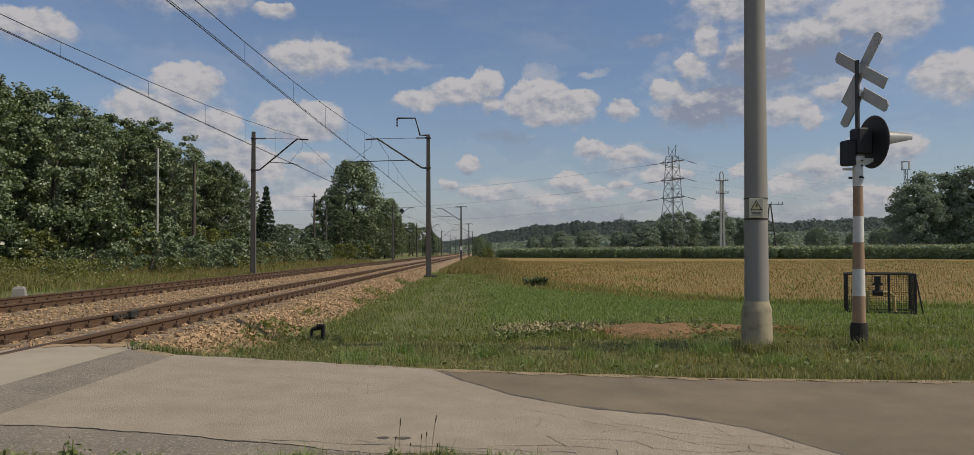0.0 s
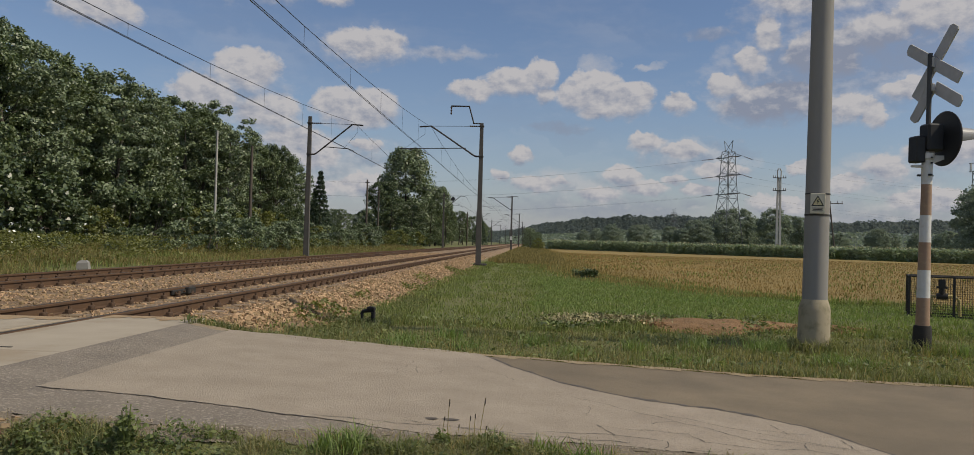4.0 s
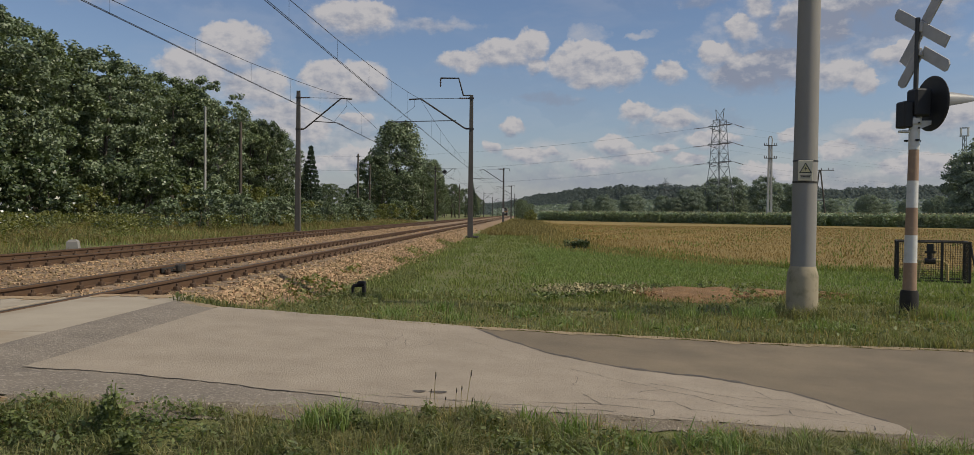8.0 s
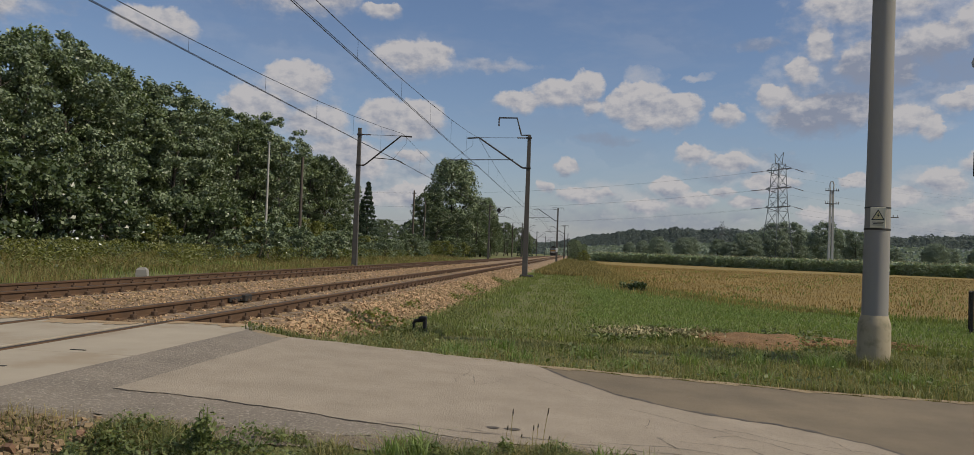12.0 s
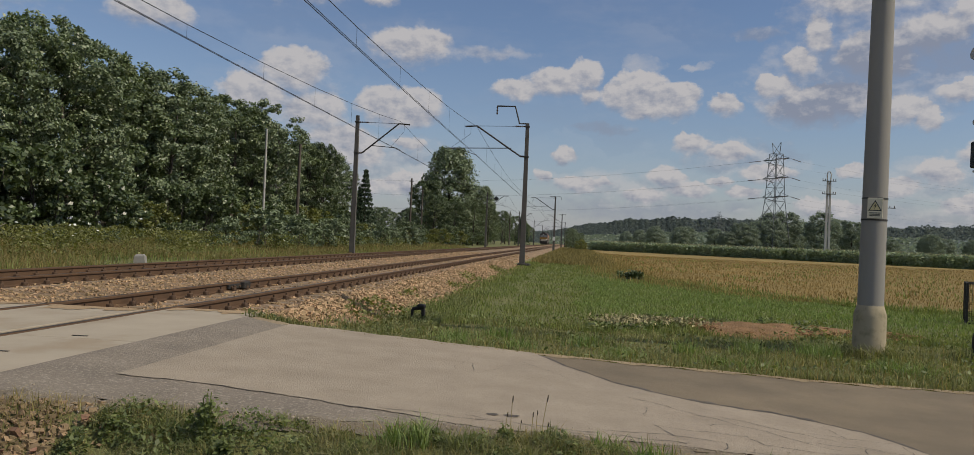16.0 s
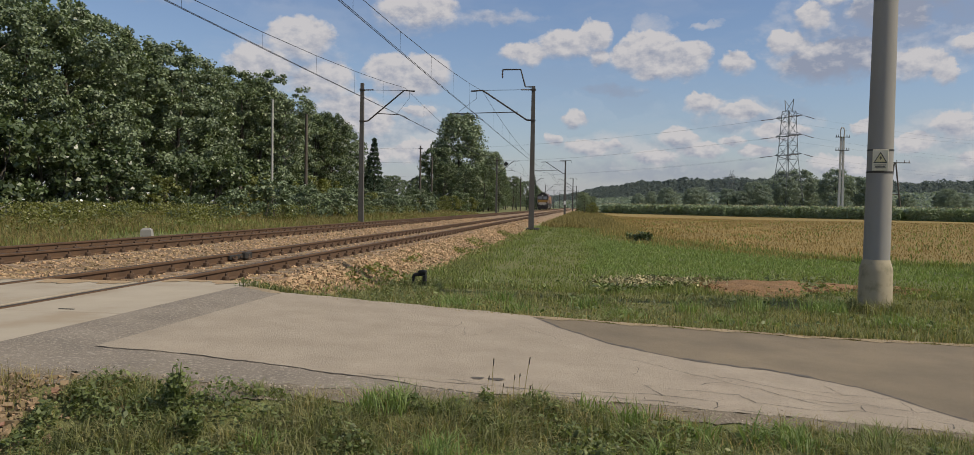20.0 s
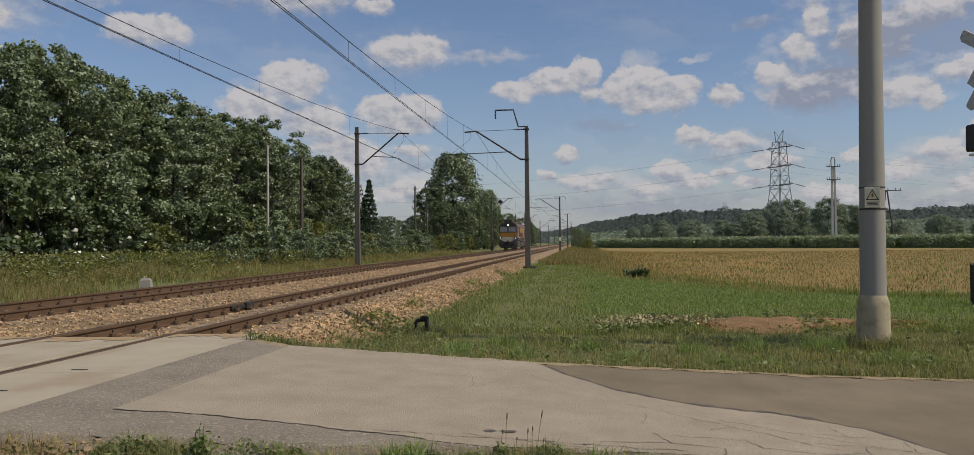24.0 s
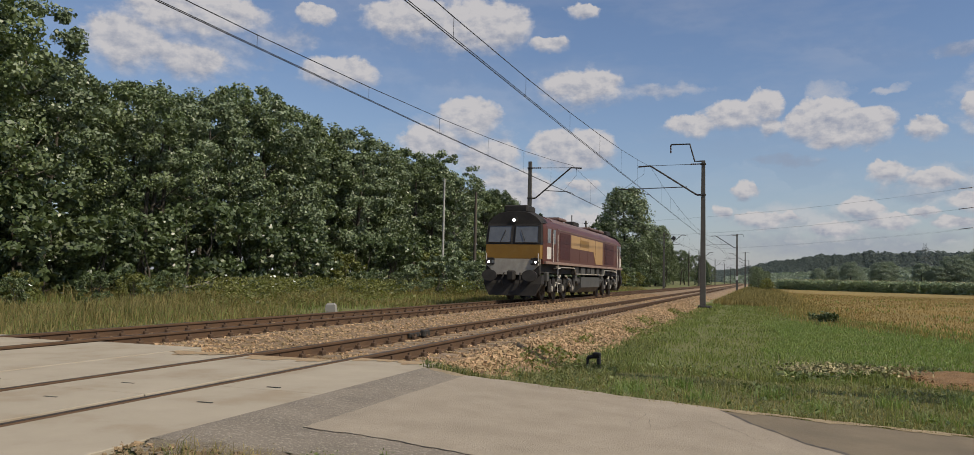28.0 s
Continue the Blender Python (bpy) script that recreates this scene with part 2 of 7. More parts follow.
# ---- materials ----
def material(name, base, other=None, scale=4.0, rough=0.8, metal=0.0, bump=0.3, bump_scale=None, spot=None, spot_scale=None, spot_amount=0.5,
             island=0.0, obj=0.0, depth=0.01, detail=6.0, spec=0.4, translucent=None, stretch=None, flash=None, thin=0.35):
    """Two-scale procedural surface: base and other mixed by broad noise, spots by a finer one, fine relief."""
    m = bpy.data.materials.new(name)
    m.use_nodes = True
    nt = m.node_tree
    bsdf = nt.nodes["Principled BSDF"]
    L = nt.links.new
    other = other or tuple(c * 0.72 for c in base)
    coord = nt.nodes.new("ShaderNodeTexCoord")
    vec = coord.outputs["Object"]
    if stretch:
        mp = nt.nodes.new("ShaderNodeVectorMath")
        mp.operation = "MULTIPLY"
        mp.inputs[1].default_value = stretch
        L(vec, mp.inputs[0])
        vec = mp.outputs[0]

    def noise_(s, d=detail, r=0.6):
        n = nt.nodes.new("ShaderNodeTexNoise")
        n.inputs["Scale"].default_value, n.inputs["Detail"].default_value, n.inputs["Roughness"].default_value = s, d, r
        L(vec, n.inputs["Vector"])
        return n.outputs["Fac"]

    def mix(fac, a, b, mode="MIX"):
        n = nt.nodes.new("ShaderNodeMix")
        n.data_type, n.blend_type = "RGBA", mode
        for v, k in ((fac, "Factor"), (a, "A"), (b, "B")):
            if isinstance(v, (int, float)):
                n.inputs[k].default_value = v
            elif isinstance(v, tuple):
                n.inputs[k].default_value = (*v, 1)
            else:
                L(v, n.inputs[k])
        return n.outputs["Result"]

    def ramp(v, lo, hi):
        n = nt.nodes.new("ShaderNodeMapRange")
        n.inputs["From Min"].default_value, n.inputs["From Max"].default_value = lo, hi
        L(v, n.inputs["Value"])
        return n.outputs[0]

    col = mix(ramp(noise_(scale), 0.32, 0.68), base, other)
    if spot:
        f = ramp(noise_(spot_scale or scale * 7), 0.52, 0.66)
        k = nt.nodes.new("ShaderNodeMath")
        k.operation = "MULTIPLY"
        k.inputs[1].default_value = spot_amount
        L(f, k.inputs[0])
        col = mix(k.outputs[0], col, spot)
    for amount, kind in ((island, "ShaderNodeNewGeometry"), (obj, "ShaderNodeObjectInfo")):
        if amount:
            g = nt.nodes.new(kind)
            hsv = nt.nodes.new("ShaderNodeHueSaturation")
            r = nt.nodes.new("ShaderNodeMapRange")
            r.inputs["To Min"].default_value, r.inputs["To Max"].default_value = 1 - amount, 1 + amount
            L(g.outputs["Random Per Island" if kind.endswith("Geometry") else "Random"], r.inputs["Value"])
            L(r.outputs[0], hsv.inputs["Value"])
            r2 = nt.nodes.new("ShaderNodeMapRange")
            r2.inputs["To Min"].default_value, r2.inputs["To Max"].default_value = 0.5 + amount * 0.025, 0.5 - amount * 0.025
            L(g.outputs["Random Per Island" if kind.endswith("Geometry") else "Random"], r2.inputs["Value"])
            L(r2.outputs[0], hsv.inputs["Hue"])
            L(col, hsv.inputs["Color"])
            col = hsv.outputs[0]
    if flash:
        g = nt.nodes.new("ShaderNodeNewGeometry")
        gt = nt.nodes.new("ShaderNodeMath")
        gt.operation = "GREATER_THAN"
        gt.inputs[1].default_value = 0.8
        L(g.outputs["Random Per Island"], gt.inputs[0])
        col = mix(gt.outputs[0], col, flash)
    L(col, bsdf.inputs["Base Color"])
    bsdf.inputs["Roughness"].default_value, bsdf.inputs["Metallic"].default_value = rough, metal
    bsdf.inputs["Specular IOR Level"].default_value = spec
    if bump:
        b = nt.nodes.new("ShaderNodeBump")
        b.inputs["Strength"].default_value, b.inputs["Distance"].default_value = bump, depth
        L(noise_(bump_scale or scale * 12), b.inputs["Height"])
        L(b.outputs[0], bsdf.inputs["Normal"])
    if translucent:
        t = nt.nodes.new("ShaderNodeBsdfTranslucent")
        L(mix(1.0, col, translucent, "MULTIPLY"), t.inputs["Color"])
        add = nt.nodes.new("ShaderNodeMixShader")
        add.inputs[0].default_value = thin
        L(bsdf.outputs[0], add.inputs[1])
        L(t.outputs[0], add.inputs[2])
        L(add.outputs[0], nt.nodes["Material Output"].inputs["Surface"])
    return m


def glow(name, color, strength):
    m = bpy.data.materials.new(name)
    m.use_nodes = True
    b = m.node_tree.nodes["Principled BSDF"]
    b.inputs["Base Color"].default_value = (0.9, 0.9, 0.85, 1)
    b.inputs["Emission Color"].default_value, b.inputs["Emission Strength"].default_value = (*color, 1), strength
    return m


M = dict(
    grass_soil=material("meadow", (0.135, 0.15, 0.05), (0.17, 0.165, 0.06), 0.6, 0.95, bump=0.8, bump_scale=30, depth=0.04, spot=(0.17, 0.14, 0.07), spot_scale=3.0, spot_amount=0.5),
    verge=material("verge_grass", (0.165, 0.195, 0.07), (0.30, 0.275, 0.135), 3.4, 0.6, bump=0, island=0.45, translucent=(1.2, 1.3, 0.6)),
    grass=material("grass", (0.17, 0.22, 0.068), (0.235, 0.25, 0.09), 0.9, 0.6, bump=0, island=0.4, translucent=(1.3, 1.4, 0.6)),
    lush=material("lush_grass", (0.185, 0.26, 0.08), (0.235, 0.285, 0.105), 0.4, 0.6, bump=0, island=0.3, translucent=(1.3, 1.4, 0.6)),
    bank_dry=material("bank_grass_dry", (0.29, 0.235, 0.10), (0.20, 0.18, 0.07), 0.4, 0.8, bump=0, island=0.45, translucent=(1.3, 1.2, 0.7)),
    dry_grass=material("dry_grass", (0.36, 0.29, 0.125), (0.25, 0.22, 0.085), 0.5, 0.8, bump=0, island=0.4, translucent=(1.3, 1.2, 0.7)),
    straw=material("straw", (0.32, 0.215, 0.065), (0.24, 0.175, 0.054), 0.15, 0.85, bump=0, island=0.35),
    stubble_soil=material("stubble", (0.31, 0.21, 0.065), (0.22, 0.165, 0.055), 0.12, 0.95, bump=0.9, bump_scale=9, depth=0.08, spot=(0.20, 0.17, 0.06), spot_scale=0.9, spot_amount=0.4),
    soil=material("bare_soil", (0.33, 0.19, 0.085), (0.20, 0.115, 0.05), 3.5, 0.95, bump=1.0, bump_scale=22, depth=0.05, spot=(0.36, 0.26, 0.16)),
    far_ground=material("far_ground", (0.16, 0.17, 0.06), (0.22, 0.2, 0.08), 0.02, 0.95, bump=0),
    asphalt_light=material("worn_light_asphalt", (0.395, 0.33, 0.25), (0.32, 0.266, 0.20), 2.4, 0.9, bump=0.8, bump_scale=70, depth=0.014, spot=(0.23, 0.19, 0.148), spot_scale=75, spot_amount=0.7),
    asphalt_brown=material("brown_asphalt", (0.235, 0.186, 0.122), (0.155, 0.124, 0.084), 1.1, 0.9, bump=0.6, bump_scale=90, depth=0.01, spot=(0.14, 0.112, 0.08), spot_scale=75, spot_amount=0.55),
    asphalt_grey=material("coarse_grey_asphalt", (0.27, 0.228, 0.178), (0.20, 0.17, 0.135), 2.2, 0.92, bump=1.0, bump_scale=55, depth=0.016, spot=(0.46, 0.40, 0.32), spot_scale=42, spot_amount=0.75),
    concrete=material("pale_concrete", (0.42, 0.36, 0.275), (0.35, 0.30, 0.225), 1.1, 0.88, bump=0.4, bump_scale=50, depth=0.006, spot=(0.31, 0.23, 0.145), spot_scale=1.1, spot_amount=0.45),
    pole_concrete=material("pole_concrete", (0.30, 0.285, 0.262), (0.25, 0.238, 0.218), 1.1, 0.85, bump=0.25, bump_scale=80, depth=0.004, spot=(0.33, 0.31, 0.27), spot_scale=9, spot_amount=0.3, stretch=(1, 1, 0.3)),
    sleeve_concrete=material("sleeve_concrete", (0.42, 0.355, 0.245), (0.34, 0.29, 0.20), 1.6, 0.88, bump=0.35, bump_scale=70, depth=0.005, spot=(0.15, 0.15, 0.08), spot_scale=5, spot_amount=0.5),
    mast_concrete=material("mast_concrete", (0.115, 0.105, 0.095), (0.085, 0.08, 0.072), 2.0, 0.85, bump=0.3),
    wood_pole=material("creosoted_wood", (0.11, 0.09, 0.07), (0.07, 0.06, 0.05), 6, 0.9, bump=0.4, stretch=(1, 1, 0.1)),
    grey_pole=material("weathered_grey_pole", (0.42, 0.41, 0.38), (0.34, 0.33, 0.31), 3, 0.8),
    rail_side=material("rail_rust", (0.125, 0.07, 0.036), (0.085, 0.05, 0.029), 3.0, 0.85, bump=0.4, bump_scale=60, depth=0.004),
    rail_top=material("rail_head", (0.105, 0.08, 0.06), (0.075, 0.056, 0.042), 6.0, 0.5, metal=0.5, bump=0.1),
    fastening=material("fastening_iron", (0.12, 0.072, 0.042), (0.075, 0.046, 0.028), 8.0, 0.85, bump=0.5),
    sleeper=material("sleeper_concrete", (0.29, 0.215, 0.14), (0.21, 0.155, 0.105), 3.0, 0.9, bump=0.4, obj=0.15),
    ballast=material("ballast_bed", (0.30, 0.205, 0.118), (0.22, 0.15, 0.088), 0.9, 0.95, bump=1.0, bump_scale=24, depth=0.06, spot=(0.42, 0.31, 0.22), spot_scale=16, spot_amount=0.7),
    stone=material("ballast_stone", (0.46, 0.32, 0.18), (0.33, 0.23, 0.13), 0.7, 0.92, bump=0.4, bump_scale=40, island=0.4),
    rubble=material("pale_rubble", (0.33, 0.235, 0.13), (0.20, 0.145, 0.085), 1.5, 0.92, bump=0.5, bump_scale=30, island=0.35),
    brick_rubble=material("red_rubble", (0.30, 0.165, 0.105), (0.22, 0.13, 0.085), 4.0, 0.92, bump=0.4, island=0.25),
    iron=material("painted_dark_iron", (0.055, 0.05, 0.045), (0.035, 0.033, 0.03), 5.0, 0.6, metal=0.2, bump=0.2),
    galv=material("dull_steel", (0.10, 0.10, 0.10), (0.07, 0.07, 0.07), 5.0, 0.6, metal=0.5, bump=0.1),
    pylon_steel=material("pylon_steel", (0.17, 0.185, 0.19), (0.14, 0.155, 0.16), 0.5, 0.65, metal=0.3, bump=0),
    wire=material("copper_wire", (0.05, 0.05, 0.052), (0.035, 0.035, 0.036), 2.0, 0.6, metal=0.5, bump=0),
    insulator=material("brown_insulator", (0.06, 0.035, 0.03), None, 8, 0.3, bump=0),
    black=material("black_paint", (0.018, 0.018, 0.02), (0.03, 0.03, 0.03), 3.0, 0.55, bump=0.15),
    black_base=material("tarred_base", (0.022, 0.02, 0.018), (0.04, 0.036, 0.03), 6.0, 0.8, bump=0.4),
    white_paint=material("weathered_white_paint", (0.72, 0.71, 0.68), (0.60, 0.585, 0.55), 5.0, 0.6, bump=0.15, spot=(0.5, 0.45, 0.38), spot_scale=12, spot_amount=0.3),
    red_faded=material("faded_red_paint", (0.30, 0.195, 0.13), (0.36, 0.24, 0.16), 4.0, 0.65, bump=0.15, spot=(0.45, 0.32, 0.2), spot_scale=14, spot_amount=0.4),
    sign_back=material("grey_sign_back", (0.50, 0.49, 0.48), (0.42, 0.41, 0.40), 5.0, 0.5, metal=0.0, bump=0.08),
    hood=material("grey_hood", (0.34, 0.335, 0.33), (0.27, 0.265, 0.26), 5.0, 0.45, bump=0.05),
    yellow=material("yellow_sign", (0.72, 0.62, 0.34), None, 9, 0.5, bump=0),
    sign_cream=material("cream_sign", (0.72, 0.66, 0.50), (0.62, 0.56, 0.42), 9, 0.5, bump=0),
    valve=material("yellow_pipe", (0.62, 0.50, 0.20), (0.5, 0.4, 0.16), 9, 0.5, bump=0.1),
    mesh_wire=material("cage_mesh", (0.05, 0.045, 0.035), None, 5, 0.7, bump=0),
    bark=material("bark", (0.10, 0.085, 0.065), (0.06, 0.052, 0.042), 3.0, 0.95, bump=1.0, bump_scale=14, depth=0.03, stretch=(1, 1, 0.25)),
    birch=material("pale_bark", (0.26, 0.23, 0.19), (0.12, 0.1, 0.085), 3.0, 0.9, bump=0.6, stretch=(1, 1, 0.4)),
    leaf=material("leaf_robinia", (0.128, 0.172, 0.076), (0.175, 0.215, 0.10), 0.35, 0.4, bump=0, island=0.55, obj=0.2, flash=(0.23, 0.27, 0.155), spec=0.5, thin=0.15, translucent=(1.4, 1.5, 0.5)),
    leaf_b=material("leaf_dark", (0.085, 0.12, 0.05), (0.118, 0.15, 0.066), 0.35, 0.36, bump=0, island=0.55, obj=0.2, flash=(0.165, 0.20, 0.11), spec=0.5, thin=0.15, translucent=(1.4, 1.5, 0.5)),
    leaf_c=material("leaf_yellowgreen", (0.15, 0.17, 0.052), (0.19, 0.19, 0.065), 0.4, 0.5, bump=0, island=0.4, spec=0.5, translucent=(1.4, 1.4, 0.5)),
    leaf_silver=material("leaf_silver", (0.15, 0.195, 0.10), (0.185, 0.23, 0.128), 0.35, 0.45, bump=0, island=0.5, obj=0.16, flash=(0.25, 0.29, 0.185), spec=0.5, thin=0.15, translucent=(1.3, 1.4, 0.7)),
    needle=material("spruce_needles", (0.055, 0.085, 0.048), (0.075, 0.105, 0.058), 0.6, 0.7, bump=0, island=0.3),
    # distant foliage: aerial haze put into the base colour, paler and bluer
    hazy_leaf=material("hazy_far_woods", (0.215, 0.25, 0.205), (0.25, 0.285, 0.225), 0.02, 0.9, bump=0, island=0.3, translucent=(1.3, 1.4, 1.0)),
    # horizon hill, slope and leaves: their grey-blue is distance haze painted in
    hazy_hill_slope=material("hazy_hill_slope", (0.12, 0.145, 0.14), (0.135, 0.16, 0.148), 0.02, 0.95, bump=0),
    hill=material("hazy_wooded_hill", (0.17, 0.20, 0.19), (0.19, 0.22, 0.20), 0.02, 0.95, bump=0, island=0.15, spec=0.1, thin=0.5, translucent=(1.1, 1.15, 1.1)),
    herb=material("verge_herb", (0.125, 0.165, 0.06), (0.20, 0.225, 0.09), 1.5, 0.5, bump=0, island=0.5, translucent=(1.2, 1.3, 0.6)),
    corn=material("maize_leaf", (0.25, 0.305, 0.20), (0.29, 0.33, 0.215), 0.3, 0.55, bump=0, island=0.3, translucent=(1.15, 1.25, 0.9)),
    tassel=material("maize_tassel", (0.38, 0.35, 0.20), None, 2, 0.8, bump=0, island=0.3),
    flower=material("white_flower", (0.70, 0.72, 0.66), (0.55, 0.58, 0.5), 4, 0.8, bump=0, island=0.2),
    dead_wood=material("bleached_branch", (0.42, 0.38, 0.32), (0.3, 0.27, 0.22), 6, 0.9, bump=0.3),
    maroon=material("maroon_paint", (0.105, 0.034, 0.022), (0.085, 0.03, 0.02), 1.2, 0.45, bump=0.04, spot=(0.13, 0.06, 0.045), spot_scale=5, spot_amount=0.4),
    gold=material("gold_paint", (0.44, 0.27, 0.11), (0.37, 0.22, 0.09), 1.2, 0.42, bump=0.04, spot=(0.38, 0.22, 0.08), spot_scale=5, spot_amount=0.4),
    yellow_front=material("warning_yellow", (0.27, 0.145, 0.024), (0.22, 0.115, 0.02), 1.5, 0.45, bump=0.04, spot=(0.25, 0.15, 0.04), spot_scale=4, spot_amount=0.5),
    loco_grey=material("dirty_grey_plate", (0.42, 0.39, 0.33), (0.30, 0.27, 0.23), 3, 0.7, bump=0.2),
    loco_black=material("sooty_black", (0.018, 0.016, 0.015), (0.032, 0.028, 0.025), 2.5, 0.75, bump=0.3),
    bogie=material("oily_bogie", (0.032, 0.03, 0.028), (0.055, 0.05, 0.045), 3.0, 0.75, bump=0.4),
    tank=material("tank_grey", (0.085, 0.085, 0.08), (0.06, 0.058, 0.053), 1.5, 0.6, bump=0.2),
    sole_bar=material("dusty_sole_bar", (0.30, 0.20, 0.16), (0.22, 0.15, 0.12), 2, 0.6, bump=0.1),
    roof_brown=material("sooty_maroon_roof", (0.19, 0.12, 0.10), (0.145, 0.085, 0.07), 1.5, 0.5, bump=0.1),
    # glass base lightened to grey in place of the sky's reflection
    glass_dark=material("sky_grey_glass", (0.10, 0.105, 0.11), (0.14, 0.145, 0.15), 2, 0.15, bump=0, spec=0.9),
    grille=material("dark_red_grille", (0.075, 0.02, 0.018), (0.05, 0.016, 0.015), 3, 0.6, bump=0.3),
    white_panel=material("white_panel", (0.66, 0.62, 0.56), (0.55, 0.51, 0.46), 4, 0.5, bump=0),
    wheel=material("wheel_steel", (0.07, 0.055, 0.045), (0.05, 0.04, 0.034), 5, 0.6, metal=0.4, bump=0.2),
    lamp_glow=glow("headlight_glow", (1.0, 0.96, 0.88), 11.0),
)

# ---- mesh helpers ----
class Geo:
    """Collects vertices and faces of one mesh."""
    def __init__(self):
        self.v, self.f = [], []

    def add(self, verts, faces):
        n = len(self.v)
        self.v.extend([tuple(p) for p in verts])
        self.f.extend([tuple(i + n for i in f) for f in faces])
        return self

    def box(self, c, s, m=None, ch=0.0):
        """A box of size s about c, its edges chamfered by ch."""
        hx, hy, hz = s[0] / 2, s[1] / 2, s[2] / 2
        m = m or Matrix()
        if ch <= 0:
            vs = [(sx * hx, sy * hy, sz * hz) for sz in (-1, 1) for sy in (-1, 1) for sx in (-1, 1)]
            fs = [(0, 2, 3, 1), (4, 5, 7, 6), (0, 1, 5, 4), (2, 6, 7, 3), (0, 4, 6, 2), (1, 3, 7, 5)]
        else:
            vs, fs, idx = [], [], {}
            for sx in (-1, 1):
                for sy in (-1, 1):
                    for sz in (-1, 1):
                        for a in range(3):
                            p = [sx * (hx - ch), sy * (hy - ch), sz * (hz - ch)]
                            p[a] = (sx * hx, sy * hy, sz * hz)[a]
                            idx[sx, sy, sz, a] = len(vs)
                            vs.append(tuple(p))
            S = (-1, 1)
            for a in range(3):
                b, c2 = (a + 1) % 3, (a + 2) % 3
                for s_ in S:
                    q = []
                    for sb, sc in ((-1, -1), (1, -1), (1, 1), (-1, 1)):
                        k = [0, 0, 0]
                        k[a], k[b], k[c2] = s_, sb, sc
                        q.append(idx[(*k, a)])
                    fs.append(tuple(q if s_ > 0 else q[::-1]))
                for sb in S:
                    for sc in S:
                        k0, k1 = [0, 0, 0], [0, 0, 0]
                        k0[a], k0[b], k0[c2] = -1, sb, sc
                        k1[a], k1[b], k1[c2] = 1, sb, sc
                        q = [idx[(*k0, b)], idx[(*k1, b)], idx[(*k1, c2)], idx[(*k0, c2)]]
                        fs.append(tuple(q if sb * sc > 0 else q[::-1]))
            for sx in S:
                for sy in S:
                    for sz in S:
                        q = [idx[sx, sy, sz, a] for a in range(3)]
                        fs.append(tuple(q if sx * sy * sz > 0 else q[::-1]))
        return self.add([m @ Vector((x + c[0], y + c[1], z + c[2])) for x, y, z in vs], fs)

    def tube(self, pts, r, n=8, cap=True):
        """A round tube along pts; r is one radius or one for each point."""
        pts = [Vector(p) for p in pts]
        rs = r if isinstance(r, (list, tuple)) else [r] * len(pts)
        vs, fs, prev = [], [], None
        for i, p in enumerate(pts):
            d = (pts[min(i + 1, len(pts) - 1)] - pts[max(i - 1, 0)]).normalized()
            if prev is None:
                prev = d.orthogonal().normalized()
            u = (prev - d * prev.dot(d)).normalized()
            prev, w = u, d.cross(u)
            vs += [p + (u * math.cos(k * math.tau / n) + w * math.sin(k * math.tau / n)) * rs[i] for k in range(n)]
        for i in range(len(pts) - 1):
            for k in range(n):
                a, b = i * n + k, i * n + (k + 1) % n
                fs.append((a, b, b + n, a + n))
        if cap:
            fs.append(tuple(range(n - 1, -1, -1)))
            fs.append(tuple(range((len(pts) - 1) * n, len(pts) * n)))
        return self.add(vs, fs)

    def prism(self, outline, a, b, axis="y"):
        """An outline (two coordinates) pulled from a to b along an axis."""
        def at(p, t):
            return {"y": (p[0], t, p[1]), "x": (t, p[0], p[1]), "z": (p[0], p[1], t)}[axis]
        n = len(outline)
        vs = [at(p, a) for p in outline] + [at(p, b) for p in outline]
        fs = [(i, (i + 1) % n, n + (i + 1) % n, n + i) for i in range(n)]
        return self.add(vs, fs + [tuple(range(n - 1, -1, -1)), tuple(range(n, 2 * n))])

    def loft(self, rings, cap=True):
        n = len(rings[0])
        vs = [p for ring in rings for p in ring]
        fs = [(r * n + i, r * n + (i + 1) % n, (r + 1) * n + (i + 1) % n, (r + 1) * n + i) for r in range(len(rings) - 1) for i in range(n)]
        if cap:
            fs += [tuple(range(n - 1, -1, -1)), tuple(range((len(rings) - 1) * n, len(rings) * n))]
        return self.add(vs, fs)

    def mesh(self, name, mat, smooth=False):
        me = bpy.data.meshes.new(name)
        me.from_pydata(self.v, [], self.f)
        bm = bmesh.new()
        bm.from_mesh(me)
        bmesh.ops.recalc_face_normals(bm, faces=bm.faces)
        bm.to_mesh(me)
        bm.free()
        if mat:
            me.materials.append(mat)
        if smooth:
            me.polygons.foreach_set("use_smooth", [True] * len(me.polygons))
            me.set_sharp_from_angle(angle=radians(38))
        return me


def part(name, geo, mat, parent, label="", smooth=False, at=None):
    """Links one mesh under a thing or a part."""
    me = geo if isinstance(geo, bpy.types.Mesh) else geo.mesh(name, mat, smooth)
    ob = new(name, me)
    ob.parent = parent
    if at is not None:
        ob.matrix_basis = at
    if label:
        ob["label"] = label
    return ob


def thing(name, label, category, at=None, group="", kind=""):
    ob = new(name)
    ob.empty_display_size = 0.2
    if at is not None:
        ob.matrix_basis = at
    return tagged(ob, label, category, group, kind)


